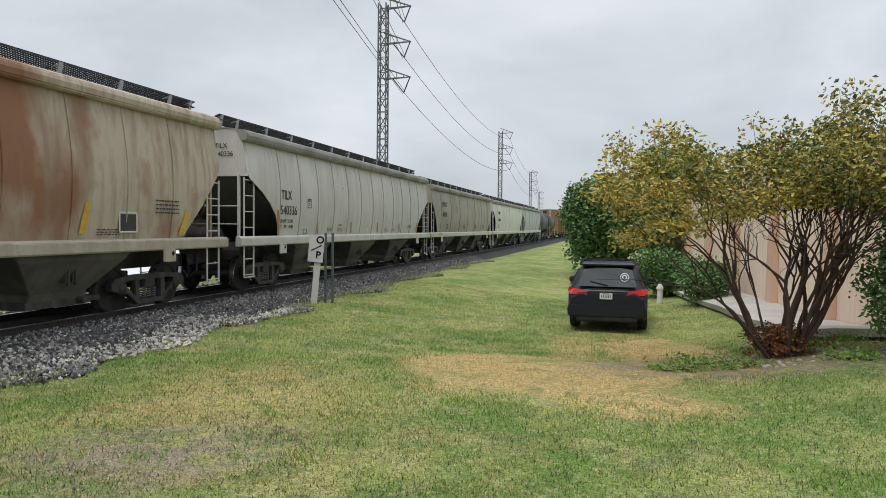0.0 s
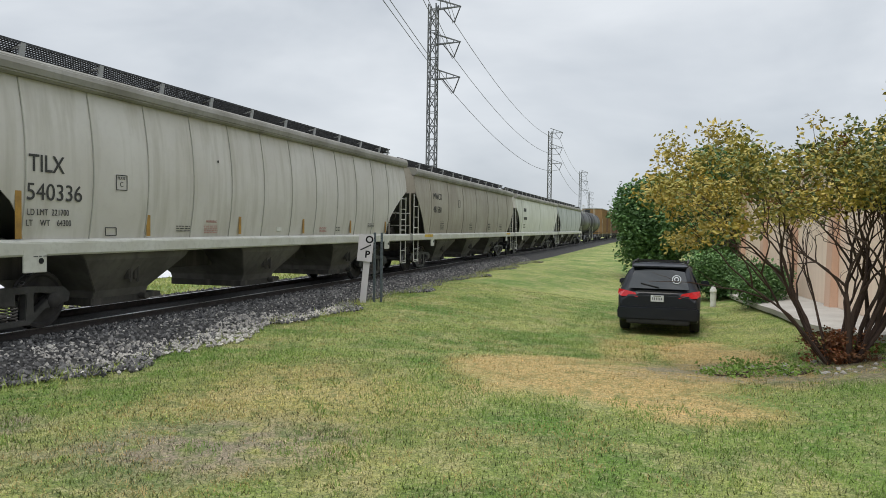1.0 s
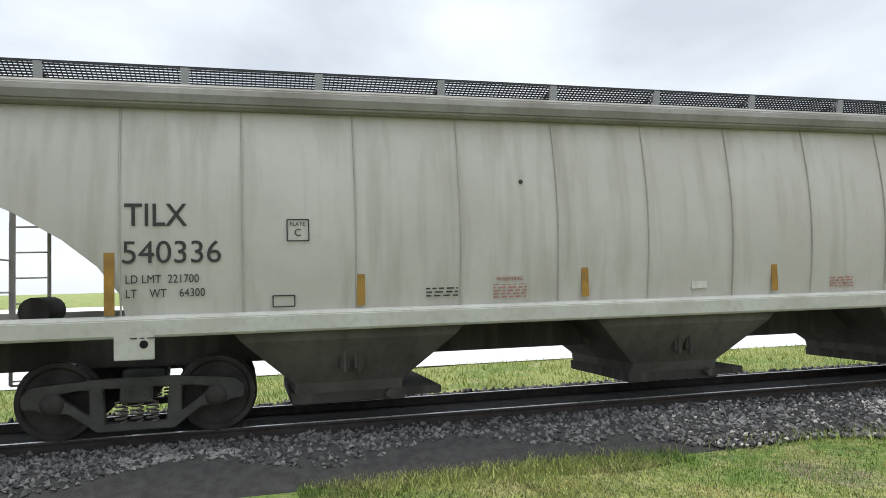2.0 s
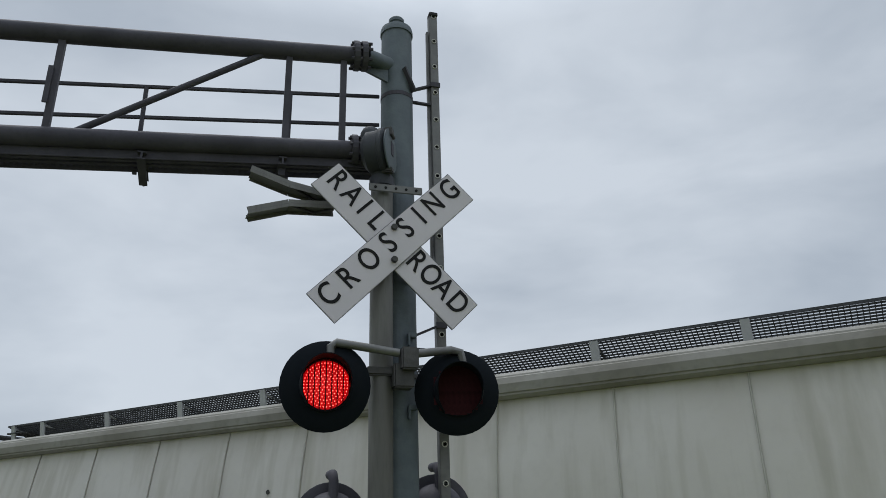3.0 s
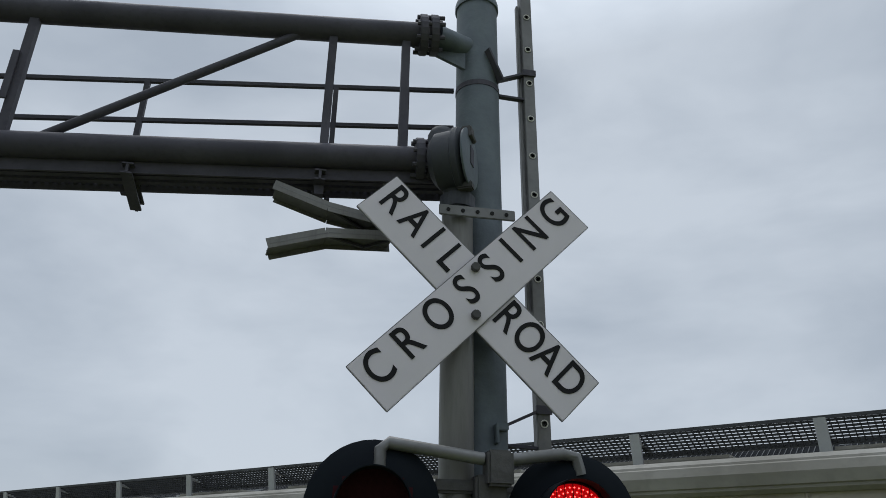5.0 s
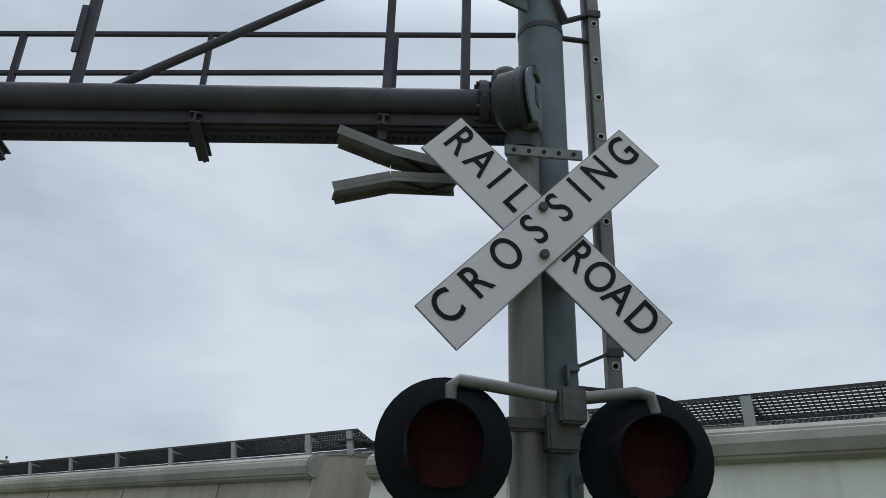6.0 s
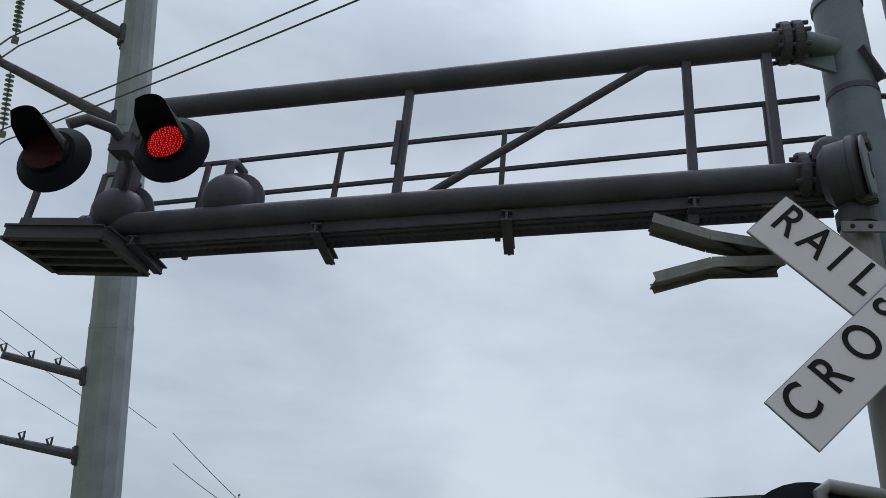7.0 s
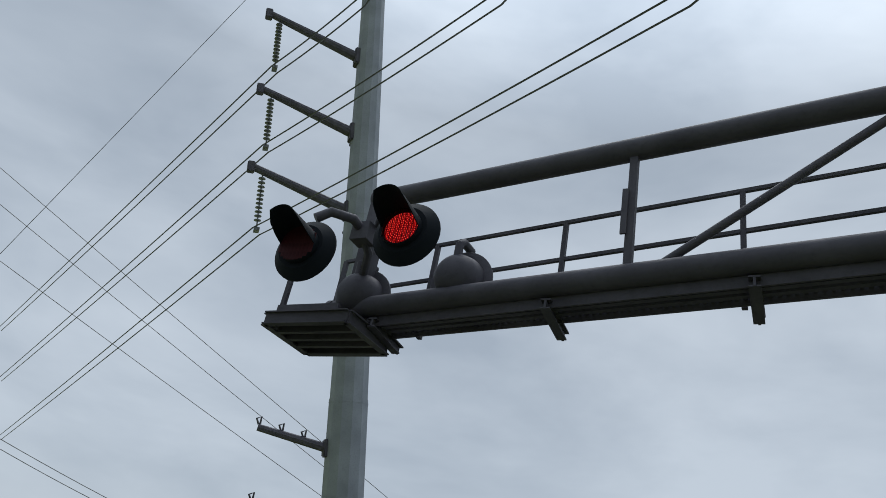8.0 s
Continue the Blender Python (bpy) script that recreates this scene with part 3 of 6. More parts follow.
scatter_stones("pale_ballast_stones", 4500, away_from_road, 0.028, M_PALE_STONE, 6, "scattered paler stones among the dark ballast")
scatter_stones("limestone_chips", 1700, pale_edge, 0.032, M_PALE_STONE, 5, "pale limestone chips spilled at the foot of the ballast")

rail_prof = [(-0.07, -0.17), (0.07, -0.17), (0.07, -0.155), (0.014, -0.135), (0.012, -0.045), (0.036, -0.035), (0.036, -0.006),
             (-0.036, -0.006), (-0.036, -0.035), (-0.012, -0.045), (-0.014, -0.135), (-0.07, -0.155)]
for sx in (-0.755, 0.755):
    rail = tagged(part("rail", MB().prism([(TRACK_X + sx + p, RAIL_Z + q) for p, q in rail_prof], "y", -60, 400), M_RAIL, bevel=0.004),
                  "rusty brown steel rail with a bright worn head", "rail", "rails of the track", kind="structure")
    part("rail_head", MB().box((TRACK_X + sx, 170, RAIL_Z - 0.003), (0.062, 460, 0.006)), M_RAILTOP, rail, "polished running surface")
tie_me = mesh_from("tie", MB().box((0, 0, 0), (2.6, 0.23, 0.16)), M_TIE, bevel=0.015)
rr = random.Random(4)
for i in range(90):
    tie = new("tie", tie_me)
    tie.matrix_basis = pose(TRACK_X + rr.uniform(-0.04, 0.04), -6 + i * 0.52, RAIL_Z - 0.247, 0, 0, rr.uniform(-0.8, 0.8))
    tie.parent = bed_ob

# the road that crosses the track, turned so that it runs towards the signal's face
ROAD_TURN = 44.48
SX, SY, SZ = -4.954, -2.749, 4.0
road_dir = Vector((math.cos(radians(ROAD_TURN)), math.sin(radians(ROAD_TURN)), 0))
road_left = Vector((math.sin(radians(ROAD_TURN)), -math.cos(radians(ROAD_TURN)), 0))
road_mid = Vector((SX, SY, 0)) + road_left * 5.2


def road_point(a, b, z):
    p = road_mid + road_dir * a + road_left * b
    return (p.x, p.y, z)


road = MB()
rows = []
for a in range(-60, 41, 1):
    zz = -0.36 if abs(a + 10) > 9 else -0.075
    p0 = road_mid + road_dir * a
    d0 = abs(p0.x - TRACK_X)
    zz = -0.085 - 0.27 * smoothstep(3.5, 9, d0)
    rows.append([road_point(a, b, zz) for b in (-3.9, -2, 0, 2, 3.9)])
road.grid(rows)
road_ob = tagged(part("road", road, M_ASPHALT, solid=0.35), "dark worn asphalt road crossing the railway", "road", kind="structure")
panel_me = mesh_from("panel", MB().box((0, 0, 0), (0.62, 2.3, 0.07)), M_CONCRETE, bevel=0.01)
for i in range(5):
    for dx in (-0.36, 0.36, 1.2, -1.2):
        pn = new("panel", panel_me)
        pn.matrix_basis = pose(TRACK_X + dx, -14.6 + i * 2.34 + 0.4, RAIL_Z - 0.045)
        pn.parent = road_ob

# ---------------------------------------------------------------- the train
NOTICE = [(0.0, 0.36, 0.02), (0.03, 0.30, 0.02), (0.0, 0.34, 0.02)]


def wheel_mesh():
    return (mesh_from("wheel", MB().lathe([(0.08, -0.06), (0.16, -0.06), (0.17, -0.02), (0.37, -0.025), (0.40, -0.055), (0.455, -0.055), (0.46, 0.05),
                                           (0.485, 0.07), (0.485, 0.085), (0.40, 0.085), (0.37, 0.03), (0.17, 0.04), (0.16, 0.1), (0.08, 0.1)], 28), M_WHEEL, smooth=True),
            mesh_from("tread", MB().lathe([(0.452, -0.057), (0.4575, -0.05), (0.4605, 0.04), (0.455, 0.045)], 28, caps=False), M_TREAD, smooth=True),
            mesh_from("axle", MB().tube((0, 0, -0.85), (0, 0, 0.85), 0.085), M_TRUCK, smooth=True))


WHEEL_ME, TREAD_ME, AXLE_ME = wheel_mesh()
frame_mb = MB()
fp_out = [(-1.22, 0.56), (-1.10, 0.66), (-0.70, 0.69), (-0.45, 0.71), (0.45, 0.71), (0.70, 0.69), (1.10, 0.66), (1.22, 0.56), (1.20, 0.42), (1.06, 0.40),
          (0.98, 0.36), (0.72, 0.34), (0.42, 0.11), (-0.42, 0.11), (-0.72, 0.34), (-0.98, 0.36), (-1.06, 0.40), (-1.20, 0.42)]


def holed_plate(mb, outer, holes, axis, a, b):
    """Extrudes an outline with holes, by filling it flat first."""
    bm = bmesh.new()
    loops = [outer] + holes
    es = []
    for lp in loops:
        vs = [bm.verts.new((p, q, 0)) for p, q in lp]
        es += [bm.edges.new((vs[i], vs[(i + 1) % len(vs)])) for i in range(len(vs))]
    bmesh.ops.triangle_fill(bm, use_beauty=True, use_dissolve=False, edges=es)
    fs = bm.faces[:]
    ext = bmesh.ops.extrude_face_region(bm, geom=fs)
    bmesh.ops.translate(bm, vec=(0, 0, 1), verts=[g for g in ext["geom"] if isinstance(g, bmesh.types.BMVert)])
    bm.verts.ensure_lookup_table()
    bm.verts.index_update()

    def put(co):
        q = a + (b - a) * co.z
        return (q, co.x, co.y) if axis == "x" else (co.x, q, co.y) if axis == "y" else (co.x, co.y, q)
    mb.add([put(v.co) for v in bm.verts], [[v.index for v in f.verts] for f in bm.faces])
    bm.free()
    return mb


SIDEFRAME_ME = mesh_from("side_frame", holed_plate(MB(), fp_out, [[(-0.86, 0.56), (-0.62, 0.60), (-0.50, 0.60), (-0.50, 0.30)],
                         [(0.86, 0.56), (0.50, 0.30), (0.50, 0.60), (0.62, 0.60)], [(-0.36, 0.60), (0.36, 0.60), (0.33, 0.2), (-0.33, 0.2)]], "x", 0.93, 1.06), M_TRUCK, bevel=0.012)
CAP_ME = mesh_from("bearing_cap", MB().lathe([(0.13, 0), (0.13, 0.06), (0.10, 0.09), (0.05, 0.1)], 14), M_WHEEL, smooth=True)
spring_mb = MB()
for k in range(3):
    pts = [(0.99 + 0.05 * math.cos(q), (k - 1) * 0.17 + 0.065 * math.sin(q), 0.2 + 0.24 * q / 31.4) for q in np.linspace(0, 31.4, 60)]
    spring_mb.path(pts, 0.013, 5)
SPRING_ME = mesh_from("spring", spring_mb, M_SPRING, smooth=True)
BOLSTER_ME = mesh_from("bolster", MB().box((0, 0, 0.52), (2.1, 0.36, 0.2)).box((0, 0, 0.66), (0.7, 0.5, 0.16)), M_TRUCK, bevel=0.02)
turn_x = Matrix(((0, 0, 1, 0), (0, 1, 0, 0), (-1, 0, 0, 0), (0, 0, 0, 1)))


def bogie(car, y):
    tr = shared("bogie", BOLSTER_ME, car, pose(0, y, 0))
    for s in (-1, 1):
        flip = pose(0, 0, 0, 0, 0, 0 if s > 0 else 180)
        shared("side_frame", SIDEFRAME_ME, tr, flip)
        shared("spring", SPRING_ME, tr, flip)
    for dy in (-0.889, 0.889):
        shared("axle", AXLE_ME, tr, pose(0, dy, 0.457) @ turn_x)
        for s in (-1, 1):
            flip = pose(0, dy, 0.457, 0, 0, 0 if s > 0 else 180)
            shared("wheel", WHEEL_ME, tr, flip @ Matrix.Translation((0.76, 0, 0)) @ turn_x @ pose(0, 0, 0, 180))
            shared("tread", TREAD_ME, tr, flip @ Matrix.Translation((0.76, 0, 0)) @ turn_x @ pose(0, 0, 0, 180))
            shared("bearing_cap", CAP_ME, tr, flip @ Matrix.Translation((1.0, 0, 0)) @ turn_x)
    return tr


def grating(name, car, pts_a, pts_b, nx, ny, mat):
    """Open mesh of thin bars between two edges."""
    mb = MB()
    a0, a1 = (Vector(p) for p in pts_a)
    b0, b1 = (Vector(p) for p in pts_b)
    for i in range(nx + 1):
        t = i / nx
        mb.bar(a0.lerp(a1, t), b0.lerp(b1, t), 0.008, 0.02)
    for j in range(ny + 1):
        t = j / ny
        mb.bar(a0.lerp(b0, t), a1.lerp(b1, t), 0.012 if 0 < j < ny else 0.025, 0.02 if 0 < j < ny else 0.03)
    return part(name, mb, mat, car)


def ladder(car, p0, p1, top, bottom, rungs):
    mb = MB()
    p0, p1 = Vector(p0), Vector(p1)
    for p in (p0, p1):
        mb.bar(p + Vector((0, 0, bottom)), p + Vector((0, 0, top)), 0.05, 0.02)
    for i in range(rungs):
        z = bottom + 0.06 + (top - bottom - 0.12) * i / (rungs - 1)
        mb.tube(p0 + Vector((0, 0, z)), p1 + Vector((0, 0, z)), 0.014, n=6)
    return part("ladder", mb, M_SILL, car)


def side_width(z):
    """Half width of the rounded hopper side at height z above the rail."""
    u = (z - 1.42) / 2.55
    return 1.36 + 0.17 * math.sin(math.pi * min(max(u * 0.9 + 0.12, 0), 1))


def hopper_car(y0, half, paint, label, top=3.86, bays=3, cut=1.4, sill=None, seams=11, straight_cut=False, box_top=False):
    """A covered hopper: rounded side shells cut away at the ends, slope sheets, roof, running boards, bays, bogies."""
    car = thing("hopper_car", pose(TRACK_X, y0 - 0.08, RAIL_Z), label, "railway car", "cars of the train")
    sill = sill or M_SILL
    zs = [1.42, 1.7, 2.0, 2.3, 2.6, 2.9, 3.1, 3.3, 3.5, top]

    def y_end(z):
        if z >= 2.95:
            return half
        u = (2.95 - z) / 1.53
        return half - cut * (u if straight_cut else math.sin(u * math.pi / 2) ** 0.85)
    for s in (-1, 1):
        rows = []
        for z in zs:
            ye = y_end(z)
            inner = list(np.linspace(-half + cut, half - cut, 45))
            rows.append([(s * side_width(z), q, z) for q in [-ye, *inner, ye]])
        part("side_sheet", MB().grid(rows), paint, car, smooth=True, solid=0.02)
        for k in range(seams):
            q = -half + 1.85 + (2 * half - 3.7) * k / (seams - 1)
            part("weld_seam", MB().path([(s * (side_width(z) + 0.010), q, z) for z in zs], 0.011, 6), M_SEAM if paint is M_GREY_CAR else paint, car, smooth=True)
        plate = MB().prism([(s * 1.36, top - 0.05), (s * 1.47, top - 0.05), (s * 1.53, top - 0.01), (s * 1.55, top + 0.10), (s * 1.52, top + 0.19), (s * 1.44, top + 0.24), (s * 1.20, top + 0.26)], "y", -half - 0.02, half + 0.02)
        part("top_plate", plate, M_RUST_CAR if paint is M_RUST_CAR else M_ROOF, car, bevel=0.02)
        lip = MB().prism([(s * 1.38, 1.20), (s * 1.53, 1.20), (s * 1.55, 1.23), (s * 1.55, 1.40), (s * 1.50, 1.44), (s * 1.40, 1.45)], "y", -half - 0.35, half + 0.35)
        part("side_sill", lip, sill, car, bevel=0.01)
        for q in (-1, 1):
            pad = MB().box((s * 1.54, q * (half - 2.0), 1.13), (0.03, 0.42, 0.34))
            part("jacking_pad", pad, sill, car, bevel=0.008)
            hole = MB().tube((s * 1.55, q * (half - 2.0) + 0.1, 1.13), (s * 1.562, q * (half - 2.0) + 0.1, 1.13), 0.045, n=14)
            part("lift_hole", hole, M_HOLE, car)
    roof_rows = []
    for q in np.linspace(-half, half, 24):
        roof_rows.append([(1.42 * math.cos(a), q, top + 0.20 + 0.14 * math.sin(a)) for a in np.linspace(0, math.pi, 13)])
    part("roof", MB().grid(roof_rows), M_ROOF, car, smooth=True, solid=0.02)
    for k in range(8):
        hatch = MB().box((0, -half + 1.2 + (2 * half - 2.4) * k / 7, top + 0.38), (0.7, 1.4, 0.12))
        part("roof_hatch", hatch, M_ROOF, car, bevel=0.03)
    # end walls and slope sheets
    for e in (-1, 1):
        end_prof = [(-side_width(z), z) for z in (2.95, 3.2, 3.5, top)] + [(1.42 * math.cos(a), top + 0.20 + 0.14 * math.sin(a)) for a in np.linspace(math.pi, 0, 9)] \
            + [(side_width(z), z) for z in (top, 3.5, 3.2, 2.95)]
        part("end_sheet", MB().prism(end_prof, "y", e * (half - 0.06), e * (half - 0.02)), paint, car)
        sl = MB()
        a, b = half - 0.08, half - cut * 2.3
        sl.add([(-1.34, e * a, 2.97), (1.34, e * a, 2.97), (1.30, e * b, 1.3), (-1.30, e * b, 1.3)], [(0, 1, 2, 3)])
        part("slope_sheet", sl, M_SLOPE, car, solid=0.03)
        # end platform, posts, ladders, brake gear
        deck = MB().box((0, e * (half - 0.45), 1.22), (2.7, 1.5, 0.06)).box((0, e * (half + 0.28), 1.2), (2.9, 0.1, 0.18))
        part("end_platform", deck, M_UNDER, car, bevel=0.008)
        for px in (-1.28, -0.45, 0.45, 1.28):
            part("end_post", MB().bar((px, e * (half - 0.02), 1.24), (px, e * (half - 0.02), 3.0), 0.07, 0.05), paint, car)
        rails = MB()
        for z in (1.75, 2.2):
            rails.tube((-1.28, e * (half + 0.02), z), (1.28, e * (half + 0.02), z), 0.014, n=6)
        part("grab_rail", rails, M_SILL, car)
        for s in (-1, 1):
            ladder(car, (s * 1.46, e * (half + 0.05), 0), (s * 1.46, e * (half - 0.45), 0), 2.92 if e * s < 0 else 2.75, 0.42, 7)
        if e > 0:
            wheel = MB().path([(0.3 * math.cos(q) + 0.75, half + 0.1, 2.15 + 0.3 * math.sin(q)) for q in np.linspace(0, 6.283, 20)], 0.02, 6)
            for q in range(4):
                wheel.bar((0.75, half + 0.1, 2.15), (0.75 + 0.3 * math.cos(q * 1.57), half + 0.1, 2.15 + 0.3 * math.sin(q * 1.57)), 0.03, 0.02)
            part("brake_wheel", wheel, M_UNDER, car)
        part("air_tank", MB().tube((-0.5, e * (half - 0.7), 1.5), (0.35, e * (half - 0.7), 1.5), 0.18, n=14), M_UNDER, car, smooth=True)
        cp = MB().box((0, e * (half + 0.3), 0.86), (0.3, 0.9, 0.26)).box((0, e * (half + 0.66), 0.86), (0.36, 0.3, 0.3))
        part("coupler", cp, M_TRUCK, car, bevel=0.03)
        hose = MB().path([(0.4, e * (half + 0.4), 0.9), (0.42, e * (half + 0.5), 0.6), (0.3, e * (half + 0.62), 0.45), (0.15, e * (half + 0.7), 0.6)], 0.025, 6)
        part("air_hose", hose, M_TRIM, car, smooth=True)
        sb = MB().box((0, e * (half - 1.6), 0.95), (0.5, 3.6, 0.36))
        part("stub_sill", sb, M_UNDER, car, bevel=0.01)
        for s in (-1, 1):
            part("sill_step", MB().bar((s * 1.46, e * (half + 0.05), 0.42), (s * 1.46, e * (half - 0.45), 0.42), 0.06, 0.03), M_SILL, car)
    # hopper bays
    span = 4.65
    for k in range(bays):
        c = (k - (bays - 1) / 2) * span
        w = 1.42
        g = 0.68
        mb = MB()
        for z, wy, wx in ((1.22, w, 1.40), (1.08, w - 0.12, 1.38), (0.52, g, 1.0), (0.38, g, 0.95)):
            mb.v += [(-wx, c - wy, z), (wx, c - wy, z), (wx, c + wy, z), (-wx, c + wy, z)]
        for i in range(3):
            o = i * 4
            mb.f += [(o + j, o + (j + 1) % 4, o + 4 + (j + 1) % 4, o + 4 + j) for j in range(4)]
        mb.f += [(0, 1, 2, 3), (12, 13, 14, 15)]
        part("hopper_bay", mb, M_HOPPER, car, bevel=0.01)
        gate = MB().box((0, c, 0.33), (1.9, 2 * g + 0.08, 0.14)).box((0, c + g + 0.3, 0.33), (1.7, 0.5, 0.1)).tube((0.97, c + 0.5, 0.35), (1.12, c + 0.5, 0.35), 0.06, n=10)
        part("outlet_gate", gate, M_UNDER, car, bevel=0.008)
        for j in (-1, 1):
            part("vibrator_bracket", MB().box((1.20, c + j * 0.09, 0.80), (0.10, 0.12, 0.2)).box((1.25, c + j * 0.09, 0.80), (0.06, 0.05, 0.3)), M_UNDER, car, bevel=0.01)
    part("centre_sill", MB().box((0, 0, 0.98), (0.75, 2 * half - 4, 0.42)), M_UNDER, car, bevel=0.02)
    # running boards
    n_posts = int((2 * half - 0.9) / 1.65) + 1
    y_posts = [-(n_posts - 1) * 1.65 / 2 + 1.65 * k for k in range(n_posts)]
    for s in (-1, 1):
        ends = [-half + 0.05] + y_posts + [half - 0.05]
        for q in ends:
            post = MB().bar((s * 0.74, q, top + 0.28), (s * 0.80, q, top + 0.62), 0.10, 0.03, up=(1, 0, 0))
            post.bar((s * 0.30, q, top + 0.50), (s * 0.80, q, top + 0.58), 0.04, 0.03)
            part("board_bracket", post, M_GRATE, car)
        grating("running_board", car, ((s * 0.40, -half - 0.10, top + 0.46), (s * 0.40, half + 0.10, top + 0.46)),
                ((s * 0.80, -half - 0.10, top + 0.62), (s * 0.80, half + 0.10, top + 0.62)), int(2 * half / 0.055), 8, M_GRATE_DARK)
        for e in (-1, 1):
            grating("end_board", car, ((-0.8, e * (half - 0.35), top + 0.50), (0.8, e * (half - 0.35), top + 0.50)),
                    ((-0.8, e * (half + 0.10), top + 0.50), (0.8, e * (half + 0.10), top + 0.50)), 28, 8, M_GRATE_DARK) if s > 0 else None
    for e in (-1, 1):
        bogie(car, e * (half - 1.95))
    return car


def stripe(car, x, y, z, w, h, mat=None):
    return part("reflector_stripe", MB().box((x, y, z + h / 2), (0.006, w, h)), mat or M_STRIPE, car)


def notice(car, x, y, z, w, rows, mat, size=0.03, gap=0.045):
    """Small unreadable stencilled lines."""
    mb = MB()
    rnd = random.Random(int(y * 100))
    for i in range(rows):
        q = 0
        while q < w:
            l = min(rnd.uniform(0.04, 0.13), w - q)
            mb.box((x, y + q + l / 2, z - i * gap), (0.004, l * 0.85, size * 0.6))
            q += l + 0.02
    return tagged(part("stencilled_notice", mb, mat, car), kind="stuff")


def outline(car, name, x, y, z, w, h, t, mat):
    mb = MB()
    for dy, dz, a, b in ((0, h / 2, w, t), (0, -h / 2, w, t), (w / 2, 0, t, h), (-w / 2, 0, t, h)):
        mb.box((x, y + dy, z + dz), (0.006, a, b))
    return part(name, mb, mat, car)


train = []
# tan hopper with rust patches
rusty = hopper_car(6.6, 9.1, M_RUST_CAR, "tan covered hopper car with large rust patches on its side", top=3.97, sill=M_DUSTY_SILL, straight_cut=True)
train.append(rusty)
part("yellow_slash", MB().add([(side_width(1.6) + 0.024, 4.55, 1.55), (side_width(1.6) + 0.024, 4.70, 1.55), (side_width(2) + 0.024, 4.82, 2.1), (side_width(2) + 0.024, 4.67, 2.1)], [(0, 1, 2, 3)]), M_YELLOW, rusty)
part("yellow_slash", MB().add([(side_width(1.6) + 0.024, 7.5, 1.5), (side_width(1.6) + 0.024, 7.7, 1.5), (side_width(2) + 0.024, 8.1, 2.45), (side_width(2) + 0.024, 7.95, 2.45)], [(0, 1, 2, 3)]), M_YELLOW, rusty)
part("data_placard", MB().box((side_width(1.7) + 0.02, 5.85, 1.76), (0.012, 0.50, 0.36)), M_LETTER, rusty)
outline(rusty, "placard_border", side_width(1.7) + 0.03, 5.85, 1.76, 0.50, 0.36, 0.03, M_PLACARD)
notice(rusty, side_width(2.1) + 0.022, 6.65, 2.2, 0.8, 4, M_LETTER, 0.05, 0.08)
notice(rusty, side_width(1.6) + 0.022, 5.0, 1.62, 0.6, 3, M_LETTER)

# clean grey hopper with its reporting marks
clean = hopper_car(26.1, 9.1, M_GREY_CAR, "pale grey covered hopper car with black reporting marks", seams=12, cut=1.9)
train.append(clean)
lettering("reporting_mark", "TILX", 0.36, on_side(side_width(2.45) + 0.008, -7.20, 2.38), M_LETTER, clean, 1.02, 0.003, 0.88)
lettering("reporting_mark", "540336", 0.36, on_side(side_width(2.1) + 0.012, -7.24, 1.96), M_LETTER, clean, 1.0)
lettering("load_limit", "LD LMT  221700", 0.135, on_side(side_width(1.85) + 0.016, -7.20, 1.78), M_LETTER, clean, 1.05, 0, 0.80)
lettering("light_weight", "LT    WT    64300", 0.135, on_side(side_width(1.7) + 0.016, -7.20, 1.62), M_LETTER, clean, 1.05, 0, 0.80)
end_face = Matrix.Translation((0.62, -9.1, 3.62)) @ Matrix(((1, 0, 0, 0), (0, 0, -1, 0), (0, 1, 0, 0), (0, 0, 0, 1)))
lettering("end_mark", "TILX", 0.17, end_face, M_LETTER, clean)
lettering("end_mark", "540336", 0.17, end_face @ pose(0, -0.2, 0), M_LETTER, clean)
outline(clean, "plate_box", side_width(2.4) + 0.012, -5.30, 2.39, 0.25, 0.25, 0.014, M_LETTER)
lettering("plate_text", "PLATE", 0.065, on_side(side_width(2.45) + 0.012, -5.395, 2.43), M_LETTER, clean)
lettering("plate_text", "C", 0.12, on_side(side_width(2.35) + 0.012, -5.345, 2.30), M_LETTER, clean)
outline(clean, "card_holder", side_width(1.6) + 0.012, -5.47, 1.56, 0.25, 0.13, 0.014, M_LETTER)
for yy, z0, hh, ww in ((-7.36, 1.46, 1.0, 0.11), (-4.56, 1.48, 0.5, 0.10), (-1.60, 1.5, 0.5, 0.10), (1.34, 1.5, 0.48, 0.10), (4.28, 1.5, 0.48, 0.10), (7.1, 1.5, 0.48, 0.10)):
    stripe(clean, side_width(z0 + hh / 2) + 0.012, yy, z0, ww, hh)
notice(clean, side_width(1.6) + 0.012, -3.75, 1.66, 0.42, 3, M_LETTER)
lettering("warning_text", "WARNING", 0.075, on_side(side_width(1.75) + 0.012, -2.83, 1.72), M_LETTER_RED, clean)
notice(clean, side_width(1.6) + 0.012, -2.87, 1.69, 0.46, 5, M_LETTER_RED, 0.03, 0.04)
notice(clean, side_width(1.6) + 0.012, 0.0, 1.72, 0.26, 1, M_LETTER)
part("paper_card", MB().box((side_width(1.6) + 0.012, 0.13, 1.61), (0.006, 0.24, 0.1)), M_PLACARD, clean)
notice(clean, side_width(1.6) + 0.012, 2.3, 1.70, 0.42, 5, M_LETTER_RED, 0.03, 0.04)
notice(clean, side_width(1.6) + 0.012, 3.3, 1.66, 0.3, 3, M_LETTER)
notice(clean, side_width(1.75) + 0.012, 5.6, 1.78, 0.5, 3, M_LETTER)
